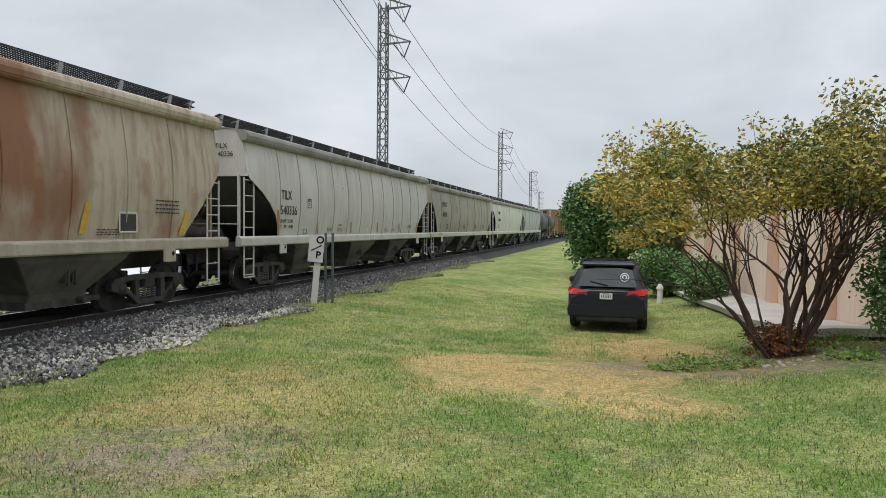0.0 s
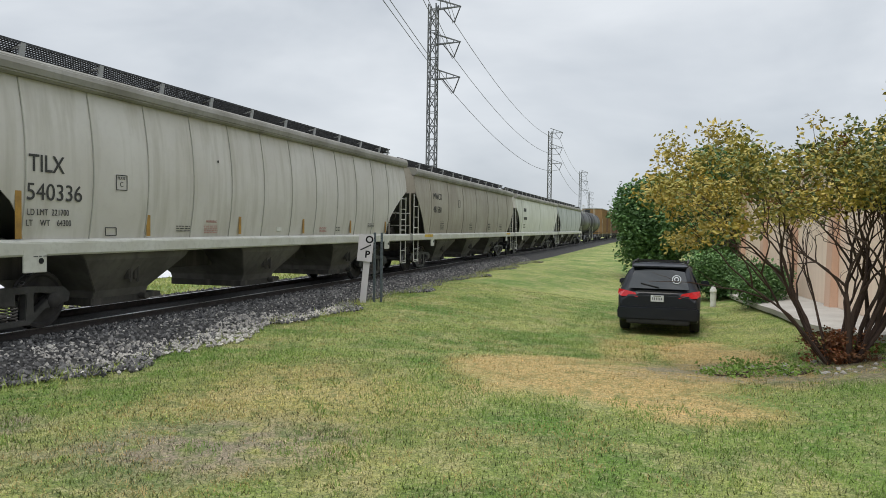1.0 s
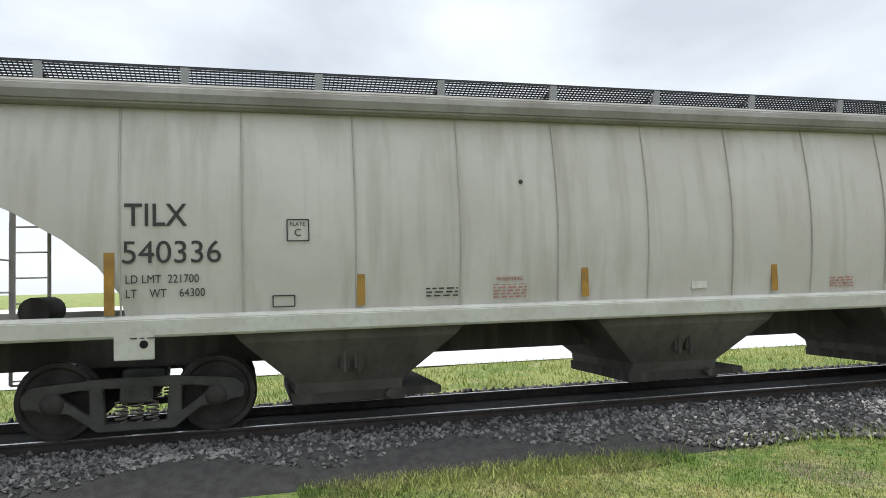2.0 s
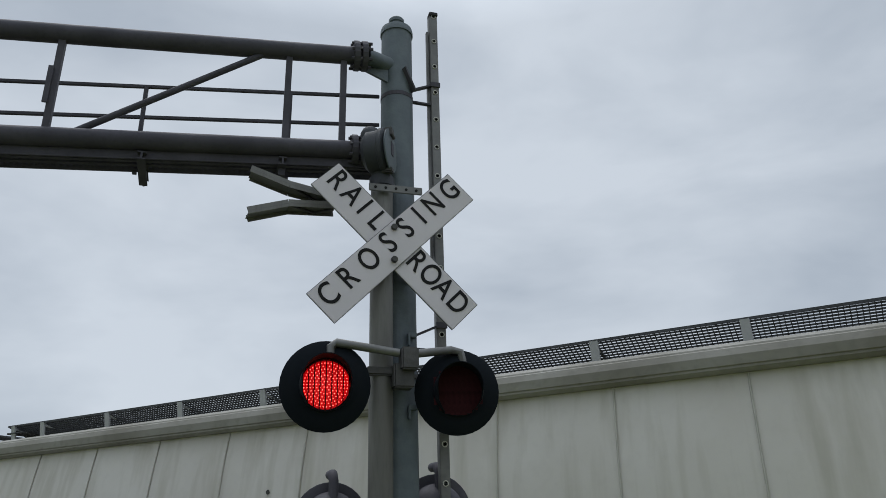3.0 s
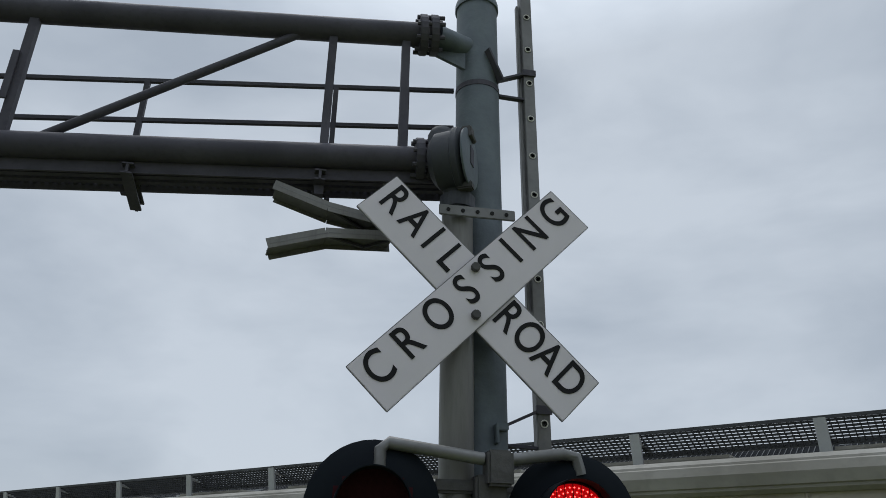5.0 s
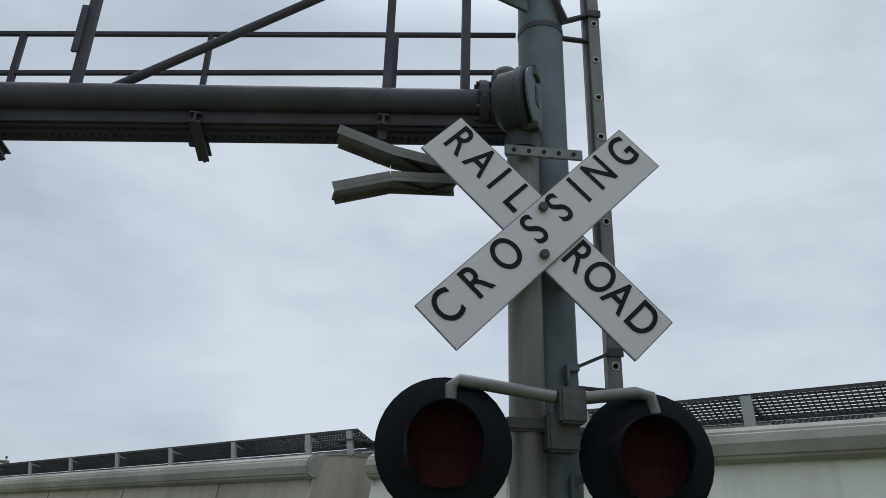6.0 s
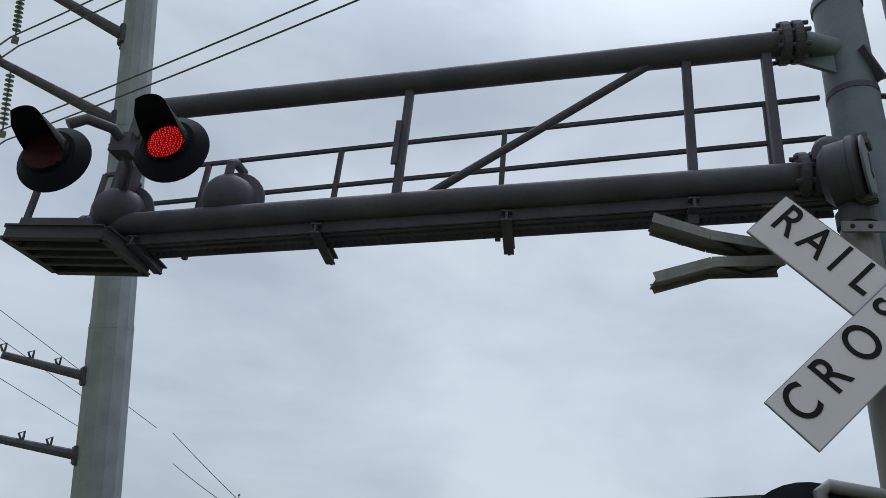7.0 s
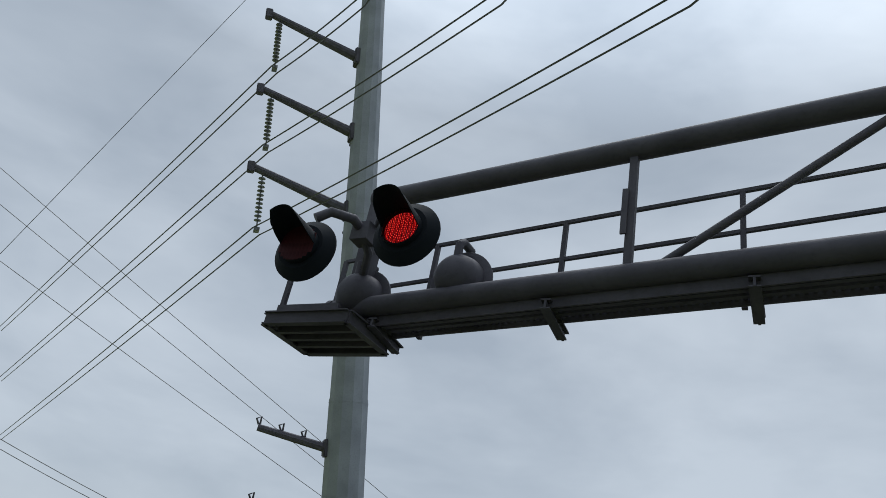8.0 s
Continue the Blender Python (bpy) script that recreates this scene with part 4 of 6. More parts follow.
part("scuff", MB().lathe([(0.01, 0), (0.03, 0.002), (0.028, 0.006)], 9, Matrix.Translation((side_width(2.95) + 0.004, -2.47, 3.0)) @ turn_x), M_LETTER, clean)
notice(clean, 1.565, -7.15, 1.2, 0.28, 1, M_LETTER, 0.02)

brown = hopper_car(45.3, 9.1, M_TAN_CAR, "weathered grey-tan covered hopper car with a yellow sill mark", top=3.66, seams=7, straight_cut=True)
train.append(brown)
lettering("reporting_mark", "MWCX", 0.36, on_side(side_width(2.9) + 0.012, -7.0, 2.75), M_LETTER, brown, 1.0)
lettering("reporting_mark", "481550", 0.36, on_side(side_width(2.5) + 0.012, -7.0, 2.22), M_LETTER, brown, 1.0)
end_face2 = Matrix.Translation((0.5, -9.1, 3.2)) @ Matrix(((1, 0, 0, 0), (0, 0, -1, 0), (0, 1, 0, 0), (0, 0, 0, 1)))
lettering("end_mark", "MWCX", 0.17, end_face2 @ pose(0, 0.22, 0), M_LETTER, brown)
lettering("end_mark", "481550", 0.17, end_face2, M_LETTER, brown)
stripe(brown, 1.556, -7.6, 1.32, 1.0, 0.1, M_YELLOW)
stripe(brown, 1.556, 7.6, 1.32, 1.0, 0.1, M_YELLOW)
outline(brown, "plate_box", side_width(2.6) + 0.012, -3.2, 2.75, 0.28, 0.3, 0.02, M_LETTER)
for yy, mm in ((-5.9, M_LETTER), (-1.2, M_LETTER), (2.6, M_LETTER), (5.4, M_LETTER)):
    notice(brown, side_width(1.8) + 0.014, yy, 1.95, 0.5, 5, mm, 0.05, 0.08)
white = hopper_car(64.4, 9.0, M_WHITE_CAR, "off-white covered hopper car with black stencils", top=3.62, seams=3)
train.append(white)
notice(white, side_width(2.9) + 0.014, -6.6, 2.9, 0.9, 1, M_LETTER, 0.36)
notice(white, side_width(2.4) + 0.014, -6.6, 2.35, 1.1, 1, M_LETTER, 0.3)
notice(white, side_width(1.9) + 0.014, -6.6, 1.95, 0.7, 3, M_LETTER, 0.06, 0.1)
pale = hopper_car(83.3, 8.9, M_PALE_CAR, "blue-grey covered hopper car with streaked sides", top=3.66, seams=5)
train.append(pale)


def tank_car(y0, half, label):
    car = thing("tank_car", pose(TRACK_X, y0 - 0.08, RAIL_Z), label, "railway car", "cars of the train")
    prof = [(0.05, -half), (0.8, -half + 0.12), (1.25, -half + 0.4), (1.42, -half + 0.8), (1.42, half - 0.8), (1.25, half - 0.4), (0.8, half - 0.12), (0.05, half)]
    part("tank", MB().lathe(prof, 26, Matrix.Translation((0, 0, 2.55)) @ pose(0, 0, 0, -90)), M_TANK, car, smooth=True)
    part("dome", MB().tube((0, 0, 3.9), (0, 0, 4.35), 0.5, n=16), M_TANK, car, bevel=0.03)
    part("underframe", MB().box((0, 0, 0.98), (0.7, 2 * half + 0.6, 0.34)), M_UNDER, car, bevel=0.02)
    rl = MB()
    for s in (-1, 1):
        rl.tube((s * 1.0, -1.2, 4.5), (s * 1.0, 1.2, 4.5), 0.025, n=6)
        for q in (-1.2, 0, 1.2):
            rl.tube((s * 1.0, q, 3.5), (s * 1.0, q, 4.5), 0.025, n=6)
    part("dome_railing", rl, M_SILL, car)
    band = MB()
    for q in (-half * 0.55, half * 0.55):
        band.lathe([(1.43, -0.05), (1.45, -0.05), (1.45, 0.05), (1.43, 0.05)], 26, Matrix.Translation((0, q, 2.55)) @ pose(0, 0, 0, -90))
    part("tank_band", band, M_UNDER, car)
    for e in (-1, 1):
        ladder(car, (1.3, e * (half - 1.0), 0), (1.3, e * (half - 1.4), 0), 2.6, 0.5, 6)
        part("end_platform", MB().box((0, e * half, 1.2), (2.8, 0.9, 0.08)), M_UNDER, car)
        bogie(car, e * (half - 1.5))
    return car


for yy in (99.4, 112.6):
    train.append(tank_car(yy, 6.0, "black tank car with a railed dome"))


def boxcar(y0, half, paint, label, height=4.75):
    car = thing("boxcar", pose(TRACK_X, y0 - 0.08, RAIL_Z), label, "railway car", "cars of the train")
    part("body", MB().box((0, 0, 0.5 * (height + 1.0)), (2.95, 2 * half, height - 1.0)), paint, car, bevel=0.03)
    rib = mesh_from("side_rib", MB().bar((0, 0, 1.1), (0, 0, height - 0.15), 0.14, 0.07, up=(1, 0, 0)), paint)
    for s in (-1, 1):
        for k in range(16):
            q = -half + 0.5 + (2 * half - 1) * k / 15
            if abs(q) > 1.6:
                shared("side_rib", rib, car, pose(s * 1.5, q, 0))
    for s in (-1, 1):
        door = MB().box((s * 1.52, 0, 2.85), (0.08, 3.0, 3.3))
        for k in range(5):
            door.box((s * 1.57, -1.2 + 0.6 * k, 2.85), (0.04, 0.1, 3.2))
        part("sliding_door", door, M_BOXCAR2, car)
    part("roof", MB().prism([(-1.52, height), (0, height + 0.12), (1.52, height), (1.52, height - 0.08), (-1.52, height - 0.08)], "y", -half - 0.05, half + 0.05), M_GRATE, car)
    part("underframe", MB().box((0, 0, 0.85), (2.4, 2 * half, 0.3)), M_UNDER, car)
    for e in (-1, 1):
        for s in (-1, 1):
            ladder(car, (s * 1.5, e * (half - 0.1), 0), (s * 1.5, e * (half - 0.6), 0), 3.2, 0.5, 7)
        bogie(car, e * (half - 2.0))
    return car


for i, yy in enumerate((129.6, 148.8, 168.0, 187.2)):
    train.append(boxcar(yy, 9.1, M_BOXCAR if i != 1 else M_BOXCAR2, "yellow-brown boxcar with ribbed sides" if i != 1 else "dark brown boxcar with ribbed sides"))


# ---------------------------------------------------------------- the crossing signal
# In the signal's space x runs along the sign's face, -y looks out of the face, z counts from the crossbuck's middle.
SIG = pose(SX, SY, SZ, 0, 0, ROAD_TURN + 90)
GROUND_AT_SIGNAL = -0.42 - SZ


NEAR_HOOD = ((0.02, 150), (0.07, 146), (0.13, 136), (0.20, 116), (0.26, 84))
LONG_HOOD = ((0.02, 96), (0.10, 92), (0.20, 84), (0.32, 70), (0.42, 46))


FLASH_COVERS = []


def flasher(parent, x, y, z, r, flashes, aim=0.0, down=4.0, hood=NEAR_HOOD, ajar=78):
    """A round black signal lamp: backing disc, hood, burning red lens with its diodes, and added slats that hide the
    glow between flashes.
    """
    root = part("lamp_backing", MB().lathe([(0.02, 0.02), (r * 0.72, 0.025), (r, -0.02), (r, -0.032), (r * 0.7, 0.012), (0.02, 0.01)], 36), M_BLACKLAMP, parent, "round black backing disc", smooth=True,
                m=pose(x, y, z, 90 + down, 0, aim))
    lr = r * 0.53
    part("lens", MB().lathe([(0.005, 0.045), (lr * 0.6, 0.04), (lr, 0.028), (lr, 0.02), (0.005, 0.02)], 30), M_LENS_DIM if hood is LONG_HOOD else M_LENS_ON, root, "glowing red lens", smooth=True)
    hood_rows = []
    for k, (d, half) in enumerate(hood):
        hood_rows.append([(1.10 * lr * math.sin(radians(a)) * (1 - 0.02 * k), 1.10 * lr * math.cos(radians(a)), d * r / 0.29) for a in np.linspace(-half, half, 25)])
    part("hood", MB().grid(hood_rows), M_BLACKLAMP, root, smooth=True, solid=0.004)
    led = MB()
    for ring in range(1, 8):
        for k in range(ring * 6):
            a = 6.283 * k / (ring * 6)
            p = Vector((lr * 0.93 * ring / 7.3 * math.cos(a), lr * 0.93 * ring / 7.3 * math.sin(a), 0.047 - 0.014 * (ring / 7) ** 2))
            q = 0.0042 * r / 0.29
            led.add([p + Vector(d) * q for d in ((1, 0, 0), (0, 1, 0), (-1, 0, 0), (0, -1, 0), (0, 0, 1.2))], [(0, 1, 4), (1, 2, 4), (2, 3, 4), (3, 0, 4)])
    part("diode", led, M_LED_DIM if hood is LONG_HOOD else M_LED, root)
    part("bezel", MB().lathe([(lr * 1.0, 0.02), (lr * 1.02, 0.056), (lr * 1.09, 0.056), (lr * 1.09, 0.02)], 30, caps=False), M_BLACKLAMP, root, smooth=True)
    # added slats, no part of the real lamp: closed they imitate a dark lens
    n_slat = 9
    wide = 2.12 * lr / n_slat
    for k in range(n_slat):
        sx = (k + 0.5 - n_slat / 2) * wide
        tall = math.sqrt(max((1.06 * lr) ** 2 - (abs(sx) - wide * 0.3) ** 2, 0.0001))
        slat = part("louvre_slat", MB().box((0, 0, 0), (wide * 1.04, 2 * tall, 0.0012)), M_LENS_COVER, root, m=pose(sx, 0, 0.058))
        FLASH_COVERS.append((slat, sx, 0.058, ajar, flashes))
    return root


def back_of_lamp(parent, x, y, z, r, m_turn=0):
    root = part("lamp_housing", MB().lathe([(r, 0.0), (r, 0.012), (r * 0.97, 0.016), (r * 0.76, 0.018), (r * 0.74, 0.05), (r * 0.64, 0.11), (r * 0.40, 0.155), (0.02, 0.17)], 32), M_ARM, parent, "grey rounded back of a lamp", smooth=True, m=pose(x, y, z, 90, 0, m_turn))
    part("elbow", MB().path([(0, r * 0.5, 0.1), (0, r * 1.0, 0.1), (0, r * 1.18, 0.06), (0, r * 1.2, -0.05)], r * 0.13, 10), M_ARM, root, smooth=True)
    return root


mast = thing("crossing_signal", SIG, "aluminium crossing signal mast with crossbuck and red flashing lamps", "crossing signal")
part("mast", MB().tube((-0.058, 0.10, GROUND_AT_SIGNAL + 0.1), (-0.058, 0.10, 0.42), 0.070, n=24), M_MAST, mast, smooth=True)
part("mast_base", MB().lathe([(0.22, 0), (0.22, 0.03), (0.12, 0.08), (0.10, 0.35), (0.085, 0.38)], 20, Matrix.Translation((-0.058, 0.10, GROUND_AT_SIGNAL))), M_MAST, mast, smooth=True)
part("footing", MB().box((-0.05, 0.2, GROUND_AT_SIGNAL - 0.05), (1.0, 1.0, 0.2)), M_CONCRETE, mast, bevel=0.02)


def crossbuck_blade(turn, text):
    m = pose(0, -0.012 if turn < 0 else 0.0, 0, 0, turn, 0)
    mb = MB().box((0, 0, 0), (1.219, 0.006, 0.229))
    blade = part("crossbuck_blade", mb, M_SIGN, mast, "white reflective blade with black letters", bevel=0.002, m=m)
    part("blade_edge", MB().box((0, 0.003, 0.1165), (1.222, 0.008, 0.003)).box((0, 0.003, -0.1165), (1.222, 0.008, 0.003)).box((0.611, 0.003, 0), (0.003, 0.008, 0.23)).box((-0.611, 0.003, 0), (0.003, 0.008, 0.23)), M_ALU, blade)
    for ch, at in text:
        lt = lettering("letter", ch, 0.195, pose(at, -0.004, -0.070, 90), M_SIGNLETTER, blade, 1.0, 0.0015, 0.80, "CENTER")
    return blade


cross_text = list(zip("CROSSING", (-0.52, -0.365, -0.19, -0.026, 0.125, 0.252, 0.38, 0.535)))
rail_text = list(zip("RAILROAD", (-0.53, -0.40, -0.295, -0.18, 0.165, 0.285, 0.395, 0.52)))
crossbuck_blade(-45, cross_text)
crossbuck_blade(45, rail_text)
for z in (0.105, -0.105):
    part("bolt", MB().tube((-0.005, -0.014, z), (-0.005, -0.04, z), 0.021, n=8), M_TRUCK, mast, bevel=0.004)
part("sign_bracket", MB().box((-0.05, 0.06, 0.1), (0.2, 0.06, 0.04)).box((-0.05, 0.06, -0.12), (0.2, 0.06, 0.04)), M_TRUCK, mast, bevel=0.005)
# lamp bar
bar = MB().path([(-0.37, -0.03, -0.72), (-0.37, -0.03, -0.655), (-0.34, -0.03, -0.63), (0.02, -0.03, -0.675)], 0.024, 10)
bar.path([(0.12, -0.03, -0.675), (0.33, -0.03, -0.645), (0.385, -0.03, -0.655), (0.40, -0.03, -0.72)], 0.024, 10)
part("lamp_bar", bar, M_ALU, mast, smooth=True)
part("bar_clamp", MB().box((0.075, -0.03, -0.71), (0.10, 0.10, 0.13)).box((0.05, 0.02, -0.80), (0.12, 0.10, 0.14)).bar((-0.16, 0.04, -0.77), (0.06, 0.04, -0.77), 0.05, 0.05).bar((0.06, 0.1, -0.78), (0.30, 0.30, -0.74), 0.03, 0.03), M_TRUCK, mast, bevel=0.01)
flasher(mast, -0.388, 0.0, -0.866, 0.25, ((2.6, 3.05), (3.75, 4.35), (5.1, 5.87)), aim=-5)
flasher(mast, 0.367, 0.0, -0.880, 0.245, ((2.15, 2.58), (3.1, 3.75), (4.4, 5.05)), aim=-12)
back_of_lamp(mast, -0.30, 0.30, -1.56, 0.21)
back_of_lamp(mast, 0.34, 0.42, -1.52, 0.22)
# the second crossbuck, seen along its blades
for z0, z1, zz in ((0.455, 0.36, -0.02), (0.175, 0.30, 0.035)):
    a, b = Vector((-0.87, 0.14, z0)), Vector((-0.34, 0.22, z1))
    mid = a.lerp(b, 0.45) + Vector((0, 0, zz))
    second = MB().bar(a, mid, 0.13, 0.008).bar(mid, b, 0.13, 0.008)
    blade = part("rear_crossbuck_blade", second, M_ALU, mast, "rear crossbuck blade seen from its edge", bevel=0.002)
    for off in (-0.062, 0.062):
        flange = MB()
        for p, q in ((a, mid), (mid, b)):
            flange.bar(p + Vector((0, off, 0.0)), q + Vector((0, off, 0.0)), 0.006, 0.045)
        part("blade_flange", flange, M_MAST, blade)
    part("cross_stiffener", MB().bar(mid + Vector((0.02, -0.05, -0.012)), mid.lerp(b, 0.6) + Vector((0, 0.05, -0.012)), 0.012, 0.012).bar(mid.lerp(b, 0.6) + Vector((0, 0.05, -0.012)), b + Vector((0, -0.05, -0.012)), 0.012, 0.012), M_ARM, blade)
part("strap", MB().box((0.01, 0.0, 0.375), (0.34, 0.012, 0.05)), M_ALU, mast, bevel=0.003)
for i in range(5):
    part("strap_hole", MB().tube((-0.12 + i * 0.065, -0.010, 0.375), (-0.12 + i * 0.065, -0.004, 0.375), 0.009, n=10), M_HOLE, mast)
# junction box on the mast's top
jb = part("junction_box", MB().lathe([(0.02, -0.09), (0.10, -0.09), (0.135, -0.06), (0.14, 0.02), (0.15, 0.025), (0.15, 0.05), (0.125, 0.065), (0.02, 0.07)], 30), M_BOX, mast, "round blue-grey junction box with hinged door", smooth=True,
          m=pose(-0.095, 0.03, 0.64, 90, 0, 62))
part("box_door", MB().lathe([(0.01, 0.07), (0.138, 0.072), (0.142, 0.082), (0.12, 0.088), (0.01, 0.089)], 30), M_GALV, jb, smooth=True)
part("box_label", MB().box((0.0, 0.01, 0.091), (0.05, 0.09, 0.004)), M_ARM, jb)
part("box_hinge", MB().box((-0.02, 0.125, 0.075), (0.06, 0.05, 0.05)), M_TRUCK, jb, bevel=0.006)
part("hinge_pin", MB().tube((-0.055, 0.10, 0.095), (0.02, 0.10, 0.095), 0.012, n=8), M_TRUCK, jb)
part("box_latch", MB().box((0, -0.14, 0.06), (0.05, 0.035, 0.07)), M_TRUCK, jb, bevel=0.006)
part("box_cowl", MB().lathe([(0.062, -0.04), (0.064, 0.02), (0.05, 0.05), (0.03, 0.064), (0.01, 0.068)], 20, Matrix.Translation((-0.145, 0.05, 0.755))), M_BOX, mast, smooth=True)
part("box_neck", MB().tube((-0.06, 0.09, 0.49), (-0.075, 0.07, 0.54), 0.062, n=20), M_BOX, mast, smooth=True)
part("box_collar", MB().tube((-0.06, 0.09, 0.41), (-0.06, 0.09, 0.49), 0.080, n=24), M_BOX, mast, bevel=0.008)
# blue notice with unreadable lines
bl = part("notice_plate", MB().box((0.022, 0.0, -1.755), (0.32, 0.008, 0.215)), M_BLUE, mast, "blue notice plate with white lines", bevel=0.003)
bars = MB()
for i, (a, b) in enumerate(((-0.1, 0.13), (-0.08, 0.13), (-0.12, 0.15), (-0.06, 0.14))):
    q = a
    rnd = random.Random(i)
    while q < b:
        l = rnd.uniform(0.02, 0.05)
        bars.box((0.022 + q, -0.007, -1.685 - i * 0.042), (l * 0.8, 0.004, 0.022))
        q += l + 0.008
tagged(part("notice_line", bars, M_PLACARD, bl), kind="stuff")
rim = MB()
for dx, dz, a, b in ((0, 0.1, 0.305, 0.006), (0, -0.1, 0.305, 0.006), (0.15, 0, 0.006, 0.2), (-0.15, 0, 0.006, 0.2)):
    rim.box((0.022 + dx, -0.006, -1.755 + dz), (a, 0.004, b))
part("notice_border", rim, M_PLACARD, bl)
# the gate mechanism and its lowered arm support
gate = thing("gate_mechanism", SIG, "grey crossing gate mechanism with curved arm support on the mast", "crossing gate")
part("housing", MB().box((0.12, -0.02, -2.55), (0.46, 0.30, 0.66)), M_GATE, gate, bevel=0.03)
part("housing_lid", MB().box((0.12, -0.02, -2.20), (0.5, 0.34, 0.05)), M_GATE, gate, bevel=0.015)
arm_prof = [(-1.6, -2.86), (-0.35, -2.86), (-0.15, -2.80), (0.10, -2.66), (0.40, -2.52), (0.78, -2.50), (0.85, -2.46), (0.87, -2.41), (0.84, -2.36), (0.36, -2.30), (0.30, -2.24),
            (-0.10, -2.24), (-0.12, -2.50), (-0.2, -2.60), (-0.45, -2.64), (-1.6, -2.64)]
part("arm_support", MB().prism(arm_prof, "y", -0.24, -0.20), M_GATE, gate, "curved grey arm support", bevel=0.006)
part("arm_plate", MB().prism([(0.38, -2.72), (0.99, -2.79), (1.05, -2.44), (0.85, -2.40), (0.40, -2.5)], "y", -0.19, -0.17), M_GATE_PALE, gate, "pale flat end plate", bevel=0.004)
part("arm_slot", MB().box((0.60, -0.243, -2.425), (0.5, 0.006, 0.022), pose(0, 0, 0, 0, 4, 0)), M_GATE_PALE, gate)
for bx, bz, bd_, br_ in ((0.02, -2.36, -0.24, 0.018), (0.12, -2.36, -0.24, 0.018), (-0.04, -2.44, -0.24, 0.018), (0.10, -2.46, -0.24, 0.018), (0.34, -2.39, -0.24, 0.018), (0.96, -2.60, -0.19, 0.018), (0.06, -2.40, -0.24, 0.035)):
    part("arm_bolt", MB().tube((bx, bd_, bz), (bx, bd_ - 0.024, bz), br_, n=10), M_GATE_PALE, gate, bevel=0.003)
part("conduit", MB().path([(-0.12, -0.06, -2.35), (-0.16, -0.1, -2.6), (-0.20, -0.1, -2.95), (-0.22, -0.08, -3.3), (-0.14, -0.04, -3.7), (-0.10, 0.0, GROUND_AT_SIGNAL)], 0.035, 10), M_ALU, gate, smooth=True)
ring_me = mesh_from("conduit_ring", MB().tube((0, 0, 0), (0, 0, -0.015), 0.042, n=12), M_GALV)
for i in range(26):
    t = i / 25
    shared("conduit_ring", ring_me, gate, pose(-0.17 - 0.05 * math.sin(t * 3), -0.1, -2.65 - t * 0.9))
part("cable", MB().path([(-0.05, -0.02, -2.2), (-0.09, -0.06, -2.35), (-0.10, -0.08, -2.6)], 0.012, 6), M_TRIM, gate)

# ---------------------------------------------------------------- the cantilever
cant = thing("signal_cantilever", SIG, "grey tubular signal cantilever on a galvanised post over the road", "signal cantilever")
PH, PD, PT = 0.081, 0.270, 1.765
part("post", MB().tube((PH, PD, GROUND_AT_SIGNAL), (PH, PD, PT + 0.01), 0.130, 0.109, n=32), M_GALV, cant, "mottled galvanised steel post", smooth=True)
part("post_cap", MB().lathe([(r, PT + h) for r, h in ((0.118, -0.02), (0.118, 0.01), (0.112, 0.035), (0.05, 0.06), (0.05, 0.095), (0.057, 0.10), (0.057, 0.125), (0.045, 0.14))], 26, Matrix.Translation((PH, PD, 0))), M_GALV, cant, smooth=True)
part("post_base", MB().box((PH, PD, GROUND_AT_SIGNAL + 0.02), (0.6, 0.6, 0.05)), M_GALV, cant, bevel=0.01)
part("post_band", MB().tube((PH, PD, 1.19), (PH, PD, 1.22), 0.114, n=28).bar((PH + 0.02, PD - 0.115, 1.40), (PH + 0.10, PD - 0.085, 1.24), 0.06, 0.012), M_ARM, cant)
for z in (-0.12, -0.52, -0.95):
    part("cleat", MB().box((PH + 0.06, PD - 0.12, z), (0.05, 0.05, 0.03)).box((PH + 0.035, PD - 0.135, z - 0.03), (0.012, 0.05, 0.08)), M_GALV, cant, bevel=0.003)
UP_END, LO_END = -3.66, -3.79


def arm_y(x):
    return 0.141 - 0.056 * x


def up_z(x):
    return 1.454 + 0.049 * x


def lo_z(x):
    return 0.717 + 0.051 * x


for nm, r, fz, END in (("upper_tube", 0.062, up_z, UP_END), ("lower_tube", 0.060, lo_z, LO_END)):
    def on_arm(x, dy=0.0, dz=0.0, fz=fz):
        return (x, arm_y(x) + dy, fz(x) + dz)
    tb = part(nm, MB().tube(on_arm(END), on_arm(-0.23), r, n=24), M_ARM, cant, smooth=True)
    part("tube_cap", MB().lathe([(r + 0.004, 0), (r + 0.004, 0.03), (r * 0.9, 0.045), (0.01, 0.05)], 20, Matrix.Translation(on_arm(END + 0.03)) @ pose(0, 0, 0, 0, -90, 0)), M_ARM, tb, smooth=True)
    fl = MB()
    for fx in (-0.23, -0.175):
        fl.tube(on_arm(fx - 0.02), on_arm(fx + 0.02), r + 0.042, n=20)
    part("flange", fl, M_ARM, tb, bevel=0.004)
    for k in range(8):
        a = 6.283 * k / 8
        cy, cz = (r + 0.026) * math.cos(a), (r + 0.026) * math.sin(a)
        part("flange_bolt", MB().tube(on_arm(-0.27, cy, cz), on_arm(-0.13, cy, cz), 0.011, n=6), M_ARM, tb)
    part("stub", MB().tube(on_arm(-0.16), (PH - 0.05, PD - 0.04, fz(-0.05)), r * 0.95, n=20).prism([(-0.16, fz(0) - 0.09), (0.0, fz(0) - 0.16), (0.0, fz(0)), (-0.16, fz(0))], "y", arm_y(0) + 0.05, arm_y(0) + 0.07), M_GALV, tb, smooth=True)
